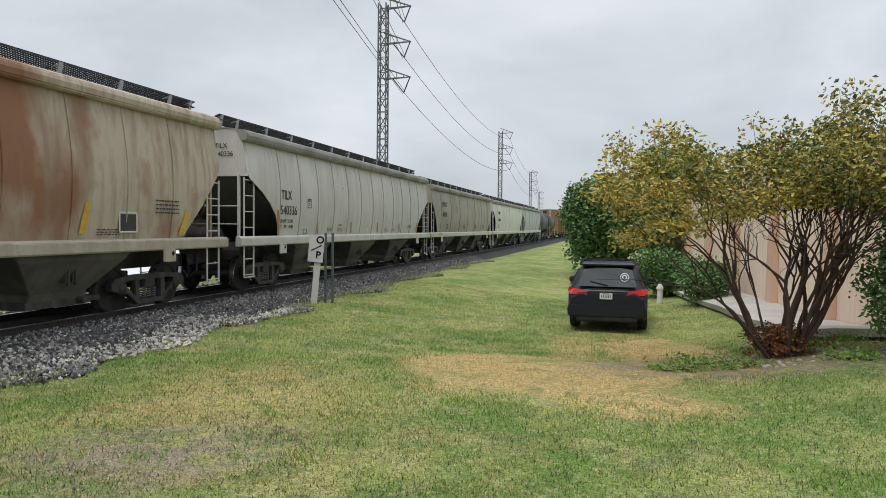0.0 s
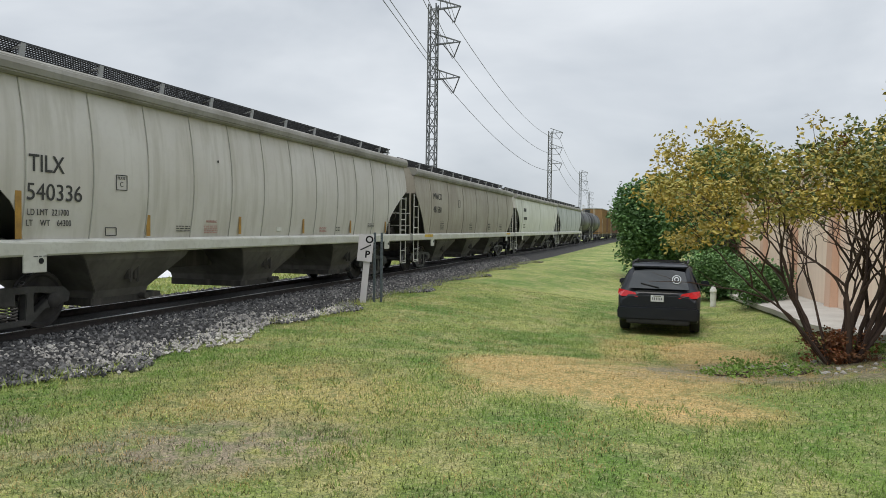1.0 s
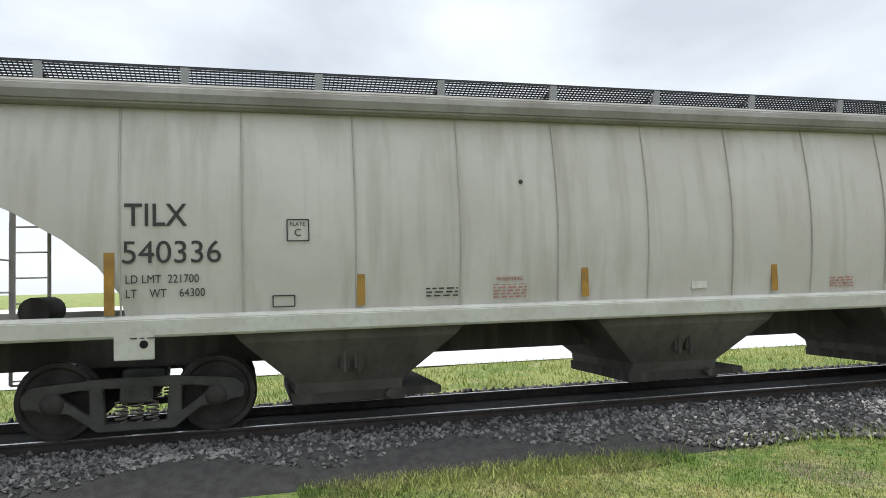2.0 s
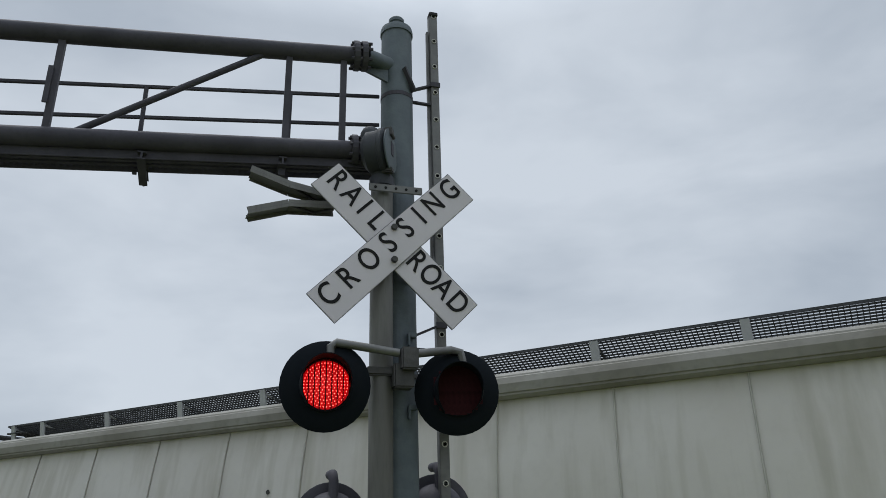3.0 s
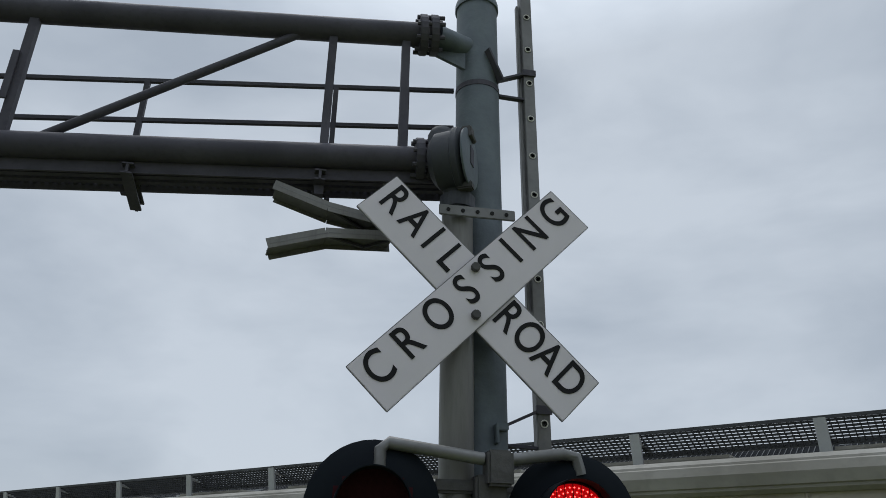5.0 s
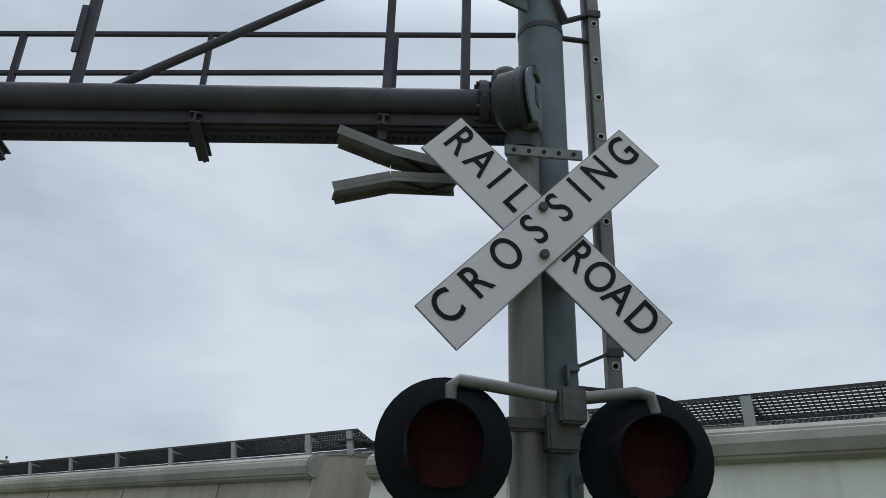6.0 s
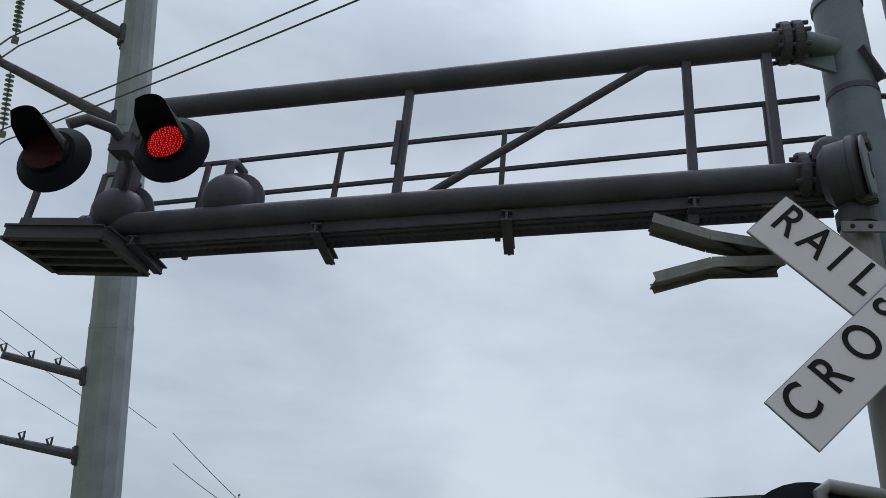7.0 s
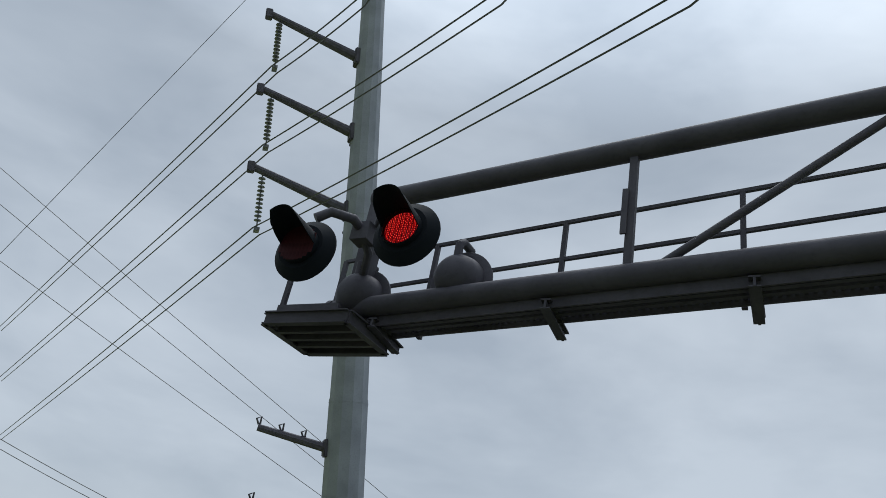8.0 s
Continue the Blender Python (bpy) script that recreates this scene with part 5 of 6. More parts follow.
for hx in (-0.314, -0.676, -2.063):
    part("hanger", MB().bar((hx, arm_y(hx), lo_z(hx) + 0.03), (hx, arm_y(hx), up_z(hx) - 0.03), 0.040, 0.040), M_ARM, cant)
part("hanger", MB().bar((-3.62, arm_y(-3.62), lo_z(-3.62)), (-3.62, arm_y(-3.62), up_z(-3.62) + 0.01), 0.10, 0.10), M_ARM, cant, bevel=0.006)
part("hanger_plate", MB().box((-2.09, arm_y(-2.09) - 0.03, 0.96), (0.03, 0.012, 0.26)), M_ARM, cant)
part("diagonal", MB().tube((-1.911, arm_y(-1.91), lo_z(-1.91) + 0.04), (-0.841, arm_y(-0.84), up_z(-0.84) - 0.04), 0.021, n=12), M_ARM, cant, smooth=True)
# railing on the far side


def rail_y(x):
    return arm_y(x) + 0.25


def rl_z(x):
    return 1.300 + 0.072 * x


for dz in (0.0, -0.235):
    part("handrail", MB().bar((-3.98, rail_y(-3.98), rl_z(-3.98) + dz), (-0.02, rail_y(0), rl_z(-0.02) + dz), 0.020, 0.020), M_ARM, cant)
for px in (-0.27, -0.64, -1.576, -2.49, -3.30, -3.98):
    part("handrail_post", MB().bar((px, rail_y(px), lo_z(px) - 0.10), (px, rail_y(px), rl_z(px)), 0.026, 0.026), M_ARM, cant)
part("handrail_post", MB().bar((-4.03, 0.22, 0.36), (-4.03, 0.22, 0.86), 0.026, 0.026), M_ARM, cant)


def wz(x):
    return lo_z(x) - 0.085


WALK = 0.19
for u in (0.0, 0.34, 0.67, 1.0):
    ga, gb_ = ((q, arm_y(q) + 0.02 + u * (WALK - 0.02), wz(q)) for q in (-4.0, -0.06))
    part("walkway_stringer", MB().bar(ga, gb_, 0.03 if 0 < u < 1 else 0.012, 0.03 if 0 < u < 1 else 0.06), M_ARM, cant)
gr = MB()
for k in range(112):
    q = -3.98 + k * 0.035
    gr.bar((q, arm_y(q) + 0.025, wz(q) + 0.008), (q, arm_y(q) + WALK - 0.005, wz(q) + 0.008), 0.016, 0.02)
tagged(part("walkway_grating", gr, M_ARM, cant), kind="stuff")
for bx in (-0.68, -1.51, -2.45, -3.46):
    by, bz = arm_y(bx), wz(bx)
    brk = MB().bar((bx, by - 0.02, bz - 0.02), (bx - 0.01, by + WALK + 0.13, bz - 0.045), 0.012, 0.05)
    brk.bar((bx, by - 0.02, bz + 0.002), (bx - 0.01, by + WALK + 0.14, bz - 0.022), 0.05, 0.008).bar((bx, by - 0.02, bz - 0.044), (bx - 0.01, by + WALK + 0.11, bz - 0.07), 0.05, 0.008)
    part("walkway_bracket", brk, M_ARM, cant)
part("drop_hanger", MB().bar((-0.68, arm_y(-0.68) + 0.05, 0.50), (-0.68, arm_y(-0.68) + 0.05, 0.66), 0.042, 0.042), M_ARM, cant)
part("splice_plate", MB().box((-0.33, arm_y(-0.33) + 0.05, lo_z(-0.33) - 0.09), (0.12, 0.02, 0.05)), M_ALU, cant, bevel=0.003)
PZ = 0.40
PX0, PX1, PY0, PY1 = -4.06, -3.50, 0.15, 0.58
part("end_platform", MB().box(((PX0 + PX1) / 2, (PY0 + PY1) / 2, PZ), (PX1 - PX0 - 0.02, PY1 - PY0 - 0.02, 0.02)), M_ARM, cant, bevel=0.003)
for a, b, up in (((PX0, PY0), (PX1, PY0), 0), ((PX0, PY1), (PX1, PY1), 0), ((PX0, PY0), (PX0, PY1), 1), ((PX1, PY0), (PX1, PY1), 0)):
    bm_ = MB().bar((*a, PZ - 0.01), (*b, PZ - 0.01), 0.012, 0.07)
    for dz in (0.025, -0.045):
        bm_.bar((*a, PZ + dz), (*b, PZ + dz), 0.045, 0.008)
    part("platform_beam", bm_, M_ARM, cant)
for y in (0.26, 0.36, 0.46):
    part("platform_joist", MB().bar((PX0 + 0.01, y, PZ - 0.03), (PX1 - 0.01, y, PZ - 0.03), 0.03, 0.04), M_ARM, cant)
part("toe_board", MB().bar((PX0 + 0.04, PY0 + 0.03, PZ + 0.06), (PX1 - 0.1, PY0 + 0.03, PZ + 0.06), 0.02, 0.05), M_ARM, cant)
HX = -3.62
lb = MB().path([(-3.66, -0.14, 0.84), (-3.60, -0.10, 0.90), (-3.52, 0.0, 0.91), (-3.50, 0.16, 0.87), (HX, arm_y(HX), 0.87)], 0.028, 10)
lb.path([(-3.50, 0.08, 0.86), (-3.50, 0.18, 0.80), (HX, arm_y(HX), 0.68)], 0.024, 8)
lb.path([(HX, arm_y(HX), 0.93), (-3.40, 0.08, 0.95), (-3.14, -0.10, 0.88)], 0.028, 10)
lb.box((-3.50, 0.10, 0.87), (0.11, 0.1, 0.11))
part("lamp_bracket", lb, M_ARM, cant, smooth=True)
flasher(cant, -3.591, -0.238, 0.588, 0.175, ((7.35, 7.65),), aim=5, down=0, hood=LONG_HOOD, ajar=-54)
flasher(cant, -3.025, -0.21, 0.655, 0.175, ((6.5, 7.25), (7.8, 9.0)), aim=5, down=0, hood=LONG_HOOD, ajar=-54)
back_of_lamp(cant, -3.62, 0.40, 0.62, 0.185)
back_of_lamp(cant, -3.00, 0.40, 0.70, 0.185)
strip = thing("climbing_rail", SIG, "perforated aluminium climbing rail standing beside the post", "climbing rail")
LX, LY, LT = 0.356, 0.253, 1.99
part("channel", MB().box((LX, LY, LT - 3.1), (0.058, 0.02, 6.2)).box((LX - 0.026, LY + 0.025, LT - 3.1), (0.008, 0.05, 6.2)).box((LX + 0.026, LY + 0.025, LT - 3.1), (0.008, 0.05, 6.2)), M_ALU, strip, bevel=0.002)
part("channel_cap", MB().box((LX, LY + 0.01, LT - 0.005), (0.064, 0.065, 0.03)), M_TRIM, strip, bevel=0.004)
part("side_channel", MB().box((LX - 0.042, LY + 0.03, LT - 1.05), (0.014, 0.03, 1.8)), M_ALU, strip, bevel=0.002)
hole_me = mesh_from("rail_hole", MB().tube((0, -0.014, 0), (0, -0.011, 0), 0.013, n=12), M_HOLE)
rim_me = mesh_from("hole_rim", MB().lathe([(0.013, 0), (0.018, 0), (0.018, 0.004), (0.013, 0.004)], 12, pose(0, -0.010, 0, 90)), M_SILL)
for k in range(-3, 24):
    at_hole = pose(LX, LY, 1.298 - 0.222 * k)
    shared("rail_hole", hole_me, strip, at_hole)
    shared("hole_rim", rim_me, strip, at_hole)
for z in (1.33, -0.45, -2.6):
    br = MB().bar((PH + 0.09, PD - 0.03, z - 0.05), (LX - 0.015, LY, z + 0.03), 0.035, 0.012).bar((PH + 0.09, PD, z - 0.12), (LX - 0.015, LY + 0.01, z - 0.13), 0.028, 0.012).box((LX, LY - 0.015, z + 0.03), (0.07, 0.014, 0.036))
    part("standoff", br, M_ARM, strip)
part("foot", MB().box((LX, LY + 0.01, 0.5 * (GROUND_AT_SIGNAL - 4.2)), (0.08, 0.06, abs(GROUND_AT_SIGNAL + 4.2) + 0.1)), M_ALU, strip)

# ---------------------------------------------------------------- steel power pole, lattice towers, conductors
PX, PY = -8.66, -28.26
POLE_POSE = pose(PX, PY, -0.5, -5.52, 11.82, 0)
pole = thing("power_pole", POLE_POSE, "tall tapered grey steel power pole with upswept arms", "power pole")
for z0, z1, r0, r1 in ((0, 10.7, 0.79, 0.71), (10.7, 17.8, 0.695, 0.62), (17.8, 25.2, 0.61, 0.54), (25.2, 35, 0.535, 0.44)):
    part("shaft", MB().tube((0, 0, z0 - 0.3), (0, 0, z1 + 0.15), r0, r1, n=12), M_POLE, pole)
for z, r in ((10.7, 0.72), (17.8, 0.635)):
    part("splice_ring", MB().tube((0, 0, z), (0, 0, z + 0.05), r, n=12), M_POLE, pole)
for k in range(14):
    a = 0.9 if k % 2 else -0.5
    z = 4 + k * 1.9
    r = 0.76 - z * 0.009
    part("step_lug", MB().tube((r * math.sin(a), -r * math.cos(a), z), ((r + 0.10) * math.sin(a), -(r + 0.10) * math.cos(a), z), 0.06, n=8), M_ARM, pole)
arm_dir = Vector((4.7, -0.25, 0)).normalized()
tips = []
for z, ln in ((25.0, 4.28), (21.45, 4.28), (18.05, 4.28), (28.6, 4.3)):
    a = arm_dir * 0.5 + Vector((0, 0, z))
    b = arm_dir * ln + Vector((0, 0, z + 1.35))
    am = part("davit_arm", MB().tube(a, b, 0.22, 0.14, n=10), M_ARM, pole)
    part("arm_root", MB().box(tuple(a), (0.34, 0.5, 0.75)), M_ARM, am, bevel=0.04)
    part("arm_tip", MB().box(tuple(b + Vector((0, 0, -0.05))), (0.28, 0.3, 0.42)), M_ARM, am, bevel=0.03)
    t = arm_dir * (ln - 0.45) + Vector((0, 0, z + 1.15))
    ins = MB()
    for k in range(11):
        ins.lathe([(0.03, 0), (0.14, 0.02), (0.13, 0.05), (0.03, 0.09)], 10, Matrix.Translation(t + Vector((0, 0, -0.3 - 0.17 * k))))
    ins.tube(t, t + Vector((0, 0, -2.3)), 0.03, n=6).box(tuple(t + Vector((0, 0, -2.35))), (0.2, 0.35, 0.12))
    part("insulator", ins, M_GLASSY, am, "string of grey insulator discs", smooth=True)
    tips.append(POLE_POSE @ (t + Vector((0, 0, -2.4))))
for z in (9.16, 6.7):
    a = arm_dir * 0.65 + Vector((0, 0, z))
    b = arm_dir * 3.06 + Vector((0, 0, z + 0.6))
    am = part("lower_arm", MB().tube(a, b, 0.16, 0.12, n=8), M_ARM, pole)
    part("arm_root", MB().box(tuple(a), (0.3, 0.45, 0.6)), M_ARM, am, bevel=0.04)
    for k in range(3):
        p = a.lerp(b, 0.35 + 0.32 * k)
        part("pin", MB().path([p + Vector((0, 0, 0.1)), p + Vector((0.08, 0, 0.3)), p + Vector((-0.08, 0, 0.36)), p + Vector((-0.05, 0, 0.12))], 0.04, 6), M_ARM, am)


def lattice_tower(x, y, h, label):
    tw = thing("lattice_tower", pose(x, y, -0.6), label, "transmission tower", "lattice towers along the railway")
    w0, w1 = 0.50, 0.75
    legs = MB()
    for i in (-1, 1):
        for j in (-1, 1):
            legs.bar((i * w0, j * w0, 0), (i * w1 * 0.6, j * w1 * 0.6, h), 0.13, 0.13)
    part("leg", legs, M_TOWER, tw)
    lace = MB()
    n = int(h / 1.5)
    for k in range(n):
        za, zb = h * k / n, h * (k + 1) / n
        wa, wb = w0 + (w1 * 0.6 - w0) * za / h, w0 + (w1 * 0.6 - w0) * zb / h
        for (i, j), (p, q) in (((-1, -1), (1, -1)), ((1, -1), (1, 1)), ((1, 1), (-1, 1)), ((-1, 1), (-1, -1))):
            if k % 2:
                (i, j), (p, q) = (p, q), (i, j)
            lace.bar((i * wa, j * wa, za), (p * wb, q * wb, zb), 0.09, 0.09)
            lace.bar((i * wa, j * wa, za), (p * wa, q * wa, za), 0.07, 0.07)
    part("lacing", lace, M_TOWER, tw)
    ends = []
    for k, z in enumerate((h - 0.6, h - 4.6, h - 8.6)):
        arm = MB()
        for dz in (0, 1.3):
            for j in (-0.3, 0.3):
                arm.bar((0, j, z + dz), (3.3, 0, z + 0.15), 0.11, 0.11)
        for m in range(1, 4):
            arm.bar((3.3 * m / 4, 0, z + 0.1), (3.3 * m / 4, 0, z + 1.3 * (1 - m / 4) + 0.12), 0.07, 0.07)
        part("cross_arm", arm, M_TOWER, tw)
        iv = MB().tube((3.2, 0, z + 0.1), (2.5, 0, z - 1.6), 0.07, n=6).tube((1.2, 0, z), (2.5, 0, z - 1.6), 0.07, n=6)
        part("insulator", iv, M_WIRE, tw)
        ends.append(Vector((x + 2.5, y, z - 2.2)))
    return ends


def on_bearing(px_yaw, dist):
    return -dist * math.sin(radians(px_yaw)), dist * math.cos(radians(px_yaw))


tower_ends = []
for yaw, dist, h in TOWERS:
    tx, ty = on_bearing(yaw, dist)
    tower_ends.append(lattice_tower(tx, ty, h, "slim steel lattice transmission tower beyond the train"))


def conductor(points, sag, r, label="dark sagging overhead conductor"):
    mb = MB()
    for a, b in zip(points, points[1:]):
        a, b = Vector(a), Vector(b)
        mb.path([a.lerp(b, t) + Vector((0, 0, -4 * sag * t * (1 - t))) for t in np.linspace(0, 1, 14)], r, 4)
    return tagged(part("overhead_wire", mb, M_WIRE), label, "wire", "overhead wires")


far_points = ((17.32, -72.07, 20.27), (15.81, -73.31, 16.39), (14.03, -74.43, 11.93))
near_points = ((-2.41, -21.16, 22.12), (-5.76, -15.63, 18.65), (-8.36, -10.79, 15.34))
for k in range(3):
    start = tips[k]
    for off in (-0.15, 0.15):
        o = Vector((off, 0, off * 0.7))
        chain = [Vector(far_points[k]) + o, start + o, Vector(near_points[k]) + o, tower_ends[0][k] + o]
        conductor(chain, 0.12, 0.03)
    conductor([tower_ends[i][k] for i in range(len(tower_ends))], 3.0, 0.04)
for a, b in THIN_WIRES:
    conductor([a, b], 0.05, 0.028, "thin distribution wire across the sky")
wp = thing("utility_pole", pose(UPX, UPY, -0.6), "weathered wooden utility pole with a braced crossarm", "utility pole")
part("shaft", MB().tube((0, 0, 0), (0, 0, UPZ + 0.9), 0.22, 0.16, n=10), M_WOOD, wp)
ca = part("crossarm", MB().box((0, 0, UPZ + 0.3), (3.4, 0.16, 0.2), pose(0, 0, 0, 0, 0, -15)), M_WOOD, wp, bevel=0.01)
rot45 = Vector((math.cos(radians(-15)), math.sin(radians(-15)), 0))
bb = MB()
for s in (-1, 1):
    bb.bar(rot45 * s * 1.0 + Vector((0, 0, UPZ + 0.2)), Vector((0, 0, UPZ - 0.7)), 0.1, 0.06)
part("brace", bb, M_WOOD, wp)
pn = MB()
for s in (-1.5, -0.7, 0.05, 0.7, 1.5):
    pn.lathe([(0.03, 0), (0.03, 0.12), (0.10, 0.14), (0.09, 0.22), (0.05, 0.28)], 8, Matrix.Translation(rot45 * s + Vector((0, 0, UPZ + 0.4 + (0.55 if abs(s) < 0.1 else 0)))))
part("pin_insulator", pn, M_GLASSY, wp)


# ---------------------------------------------------------------- beyond the track
lot = tagged(part("concrete_lot", MB().grid([[(px, py, ground_z(px, py) + 0.03) for py in (-70, -30, 0, 20, 40, 80, 150)] for px in (-120, -80, -50, -34, -26, -20)]), M_LOT),
             "pale wet concrete lot beyond the railway", "pavement", kind="structure")

# ---------------------------------------------------------------- lineside sign
sgx, sgy = -7.72, 18.25
sgz = ground_z(sgx, sgy)
sign = thing("lineside_sign", pose(sgx, sgy, sgz, 0, 0, 20), "white lineside marker board with hand-painted black letters on a leaning post", "sign")
part("post", MB().box((0, 0, 0.5), (0.17, 0.05, 1.25), pose(0, 0, 0, 0, 5, 0)), M_SIGN, sign, bevel=0.006)
bd = part("board", MB().box((0, 0, 0), (0.40, 0.03, 0.72)), M_SIGN, sign, bevel=0.004, m=pose(0.02, -0.05, 1.48, 0, 5, 0))
for ch, zz, sz in (("O", 0.10, 0.26), ("P", -0.30, 0.26)):
    lettering("letter", ch, sz, pose(-0.02 if ch == "O" else 0.0, -0.017, zz, 90), M_SIGNLETTER, bd, 1.0, 0.008)
part("stroke", MB().bar((-0.13, -0.018, -0.06), (0.14, -0.018, 0.10), 0.004, 0.035), M_LETTER, bd)
for dx in (0.17, 0.36):
    sp = thing("steel_post", pose(sgx + dx, sgy + 0.25 + dx * 0.2, sgz - 0.1), "thin grey steel post beside the marker board", "post", "posts by the marker board")
    part("stake", MB().box((0, 0, 1.0), (0.06, 0.045, 2.0)), M_GALV, sp, bevel=0.004)
    hole_disc = mesh_from("hole", MB().tube((0, -0.024, 0), (0, -0.026, 0), 0.009, n=6), M_HOLE)
    for k in range(12):
        shared("hole", hole_disc, sp, pose(0, 0, 0.3 + 0.14 * k))

# ---------------------------------------------------------------- parked car
SUX, SUY = -0.12, 18.75
suv = thing("parked_suv", pose(SUX, SUY, ground_z(SUX, SUY + 1.2) + 0.01, 0, 0, -2.5), "matt black sport utility car parked on the grass", "car")


def car_section(y, hw, z0, belt, hw_roof, roof, lo=None):
    lo = lo or hw * 0.95
    return [(-lo, y, z0), (-hw, y, z0 + 0.22), (-hw, y, belt - 0.15), (-hw * 0.965, y, belt), (-hw_roof * 1.05, y, roof - 0.12), (-hw_roof * 0.9, y, roof - 0.03), (-hw_roof * 0.5, y, roof),
            (hw_roof * 0.5, y, roof), (hw_roof * 0.9, y, roof - 0.03), (hw_roof * 1.05, y, roof - 0.12), (hw * 0.965, y, belt), (hw, y, belt - 0.15), (hw, y, z0 + 0.22), (lo, y, z0)]


secs = [car_section(0.0, 0.90, 0.42, 0.86, 0.80, 0.98), car_section(0.10, 0.955, 0.34, 0.98, 0.80, 1.08), car_section(0.22, 0.975, 0.30, 1.06, 0.74, 1.40), car_section(0.45, 0.985, 0.28, 1.08, 0.70, 1.66),
        car_section(1.2, 0.99, 0.28, 1.08, 0.70, 1.72), car_section(2.4, 0.99, 0.28, 1.06, 0.70, 1.70), car_section(3.0, 0.985, 0.28, 1.04, 0.68, 1.55), car_section(3.6, 0.98, 0.28, 1.02, 0.75, 1.10),
        car_section(4.5, 0.95, 0.30, 0.92, 0.75, 0.96), car_section(4.8, 0.85, 0.36, 0.78, 0.6, 0.80)]
body = MB()
n = len(secs[0])
body.v = [p for s in secs for p in s]
for i in range(len(secs) - 1):
    body.f += [(i * n + k, i * n + (k + 1) % n, (i + 1) * n + (k + 1) % n, (i + 1) * n + k) for k in range(n)]
body.f += [tuple(range(n)), tuple(range((len(secs) - 1) * n, len(secs) * n))]
part("body", body, M_CARPAINT, suv, smooth=True, bevel=0.02)
part("rear_window", MB().add([(-0.72, 0.055, 1.13), (0.72, 0.055, 1.13), (0.60, 0.285, 1.55), (0.30, 0.29, 1.59), (-0.30, 0.29, 1.59), (-0.60, 0.285, 1.55)], [(0, 1, 2, 3, 4, 5)]), M_CARGLASS, suv, solid=0.012)
for s in (-1, 1):
    part("side_window", MB().add([(s * 0.985, 0.55, 1.12), (s * 0.985, 3.0, 1.10), (s * 0.78, 2.55, 1.52), (s * 0.77, 0.75, 1.55)], [(0, 1, 2, 3)]), M_CARGLASS, suv, solid=0.012)
    tl = MB().add([(s * 0.48, -0.005, 0.92), (s * 0.90, 0.02, 0.93), (s * 0.99, 0.22, 0.98), (s * 0.97, 0.22, 1.10), (s * 0.80, 0.06, 1.08), (s * 0.56, 0.03, 1.03)], [(0, 1, 2, 3, 4, 5)])
    part("tail_light", tl, M_TAIL, suv, "red tail lamp", solid=0.03)
    part("mirror", MB().box((s * 1.10, 2.75, 1.12), (0.22, 0.12, 0.16)), M_CARPAINT, suv, bevel=0.03)
    part("roof_rail", MB().path([(s * 0.66, 0.5, 1.66), (s * 0.66, 0.6, 1.76), (s * 0.66, 2.2, 1.78), (s * 0.66, 2.35, 1.70)], 0.022, 8), M_TRIM, suv, smooth=True)
    part("exhaust", MB().tube((s * 0.62, 0.04, 0.36), (s * 0.62, 0.25, 0.36), 0.05, n=14), M_RIM, suv)
    part("reflector", MB().box((s * 0.78, 0.028, 0.52), (0.05, 0.02, 0.03)), M_PLATE, suv)
    for yy in (0.95, 3.75):
        wh = part("wheel", MB().lathe([(0.20, -0.12), (0.34, -0.12), (0.37, -0.08), (0.37, 0.08), (0.34, 0.12), (0.20, 0.12)], 28), M_TYRE, suv, smooth=True, m=Matrix.Translation((s * 0.86, yy, 0.37)) @ turn_x)
        rim_mb = MB()
        for k in range(7):
            a = 6.283 * k / 7
            rim_mb.bar((0, 0, s * 0.1), (0.22 * math.cos(a), 0.22 * math.sin(a), s * 0.1), 0.05, 0.03)
        part("rim", rim_mb.tube((0, 0, s * 0.02), (0, 0, s * 0.1), 0.06, n=12), M_RIM, wh)
part("bumper", MB().prism([(-0.96, 0.36), (0.96, 0.36), (0.98, 0.62), (0.92, 0.70), (-0.92, 0.70), (-0.98, 0.62)], "y", -0.06, 0.18), M_CARPAINT, suv, bevel=0.04)
part("diffuser", MB().box((0, 0.08, 0.33), (1.5, 0.3, 0.14)), M_TRIM, suv, bevel=0.03)
part("spoiler", MB().prism([(0.30, 1.64), (0.30, 1.68), (0.75, 1.74), (0.75, 1.66)], "x", -0.66, 0.66), M_CARPAINT, suv, bevel=0.012)
part("tailgate_trim", MB().box((0, 0.0, 1.07), (1.0, 0.04, 0.035)), M_TRIM, suv, bevel=0.01)
pt = part("number_plate", MB().box((-0.02, -0.012, 0.90), (0.31, 0.012, 0.16)), M_PLATE, suv, "white number plate", bevel=0.004)
pb = MB()
for k in range(6):
    pb.box((-0.125 + k * 0.042, -0.021, 0.895), (0.016, 0.004, 0.06))
part("plate_bar", pb.box((-0.02, -0.021, 0.96), (0.18, 0.004, 0.016)), M_LETTER, pt)
part("wiper", MB().path([(0.02, 0.035, 1.17), (-0.2, 0.065, 1.215), (-0.42, 0.095, 1.26)], 0.014, 6), M_TRIM, suv)
part("round_sticker", MB().path([(0.42 + 0.10 * math.cos(q), 0.155 + 0.052 * math.sin(q), 1.37 + 0.095 * math.sin(q)) for q in np.linspace(0, 6.283, 22)], 0.013, 5)
     .path([(0.42 + 0.05 * math.cos(q), 0.155 + 0.026 * math.sin(q), 1.37 + 0.048 * math.sin(q)) for q in np.linspace(0, 6.283, 16)], 0.016, 5), M_PLATE, suv, "round white sticker")
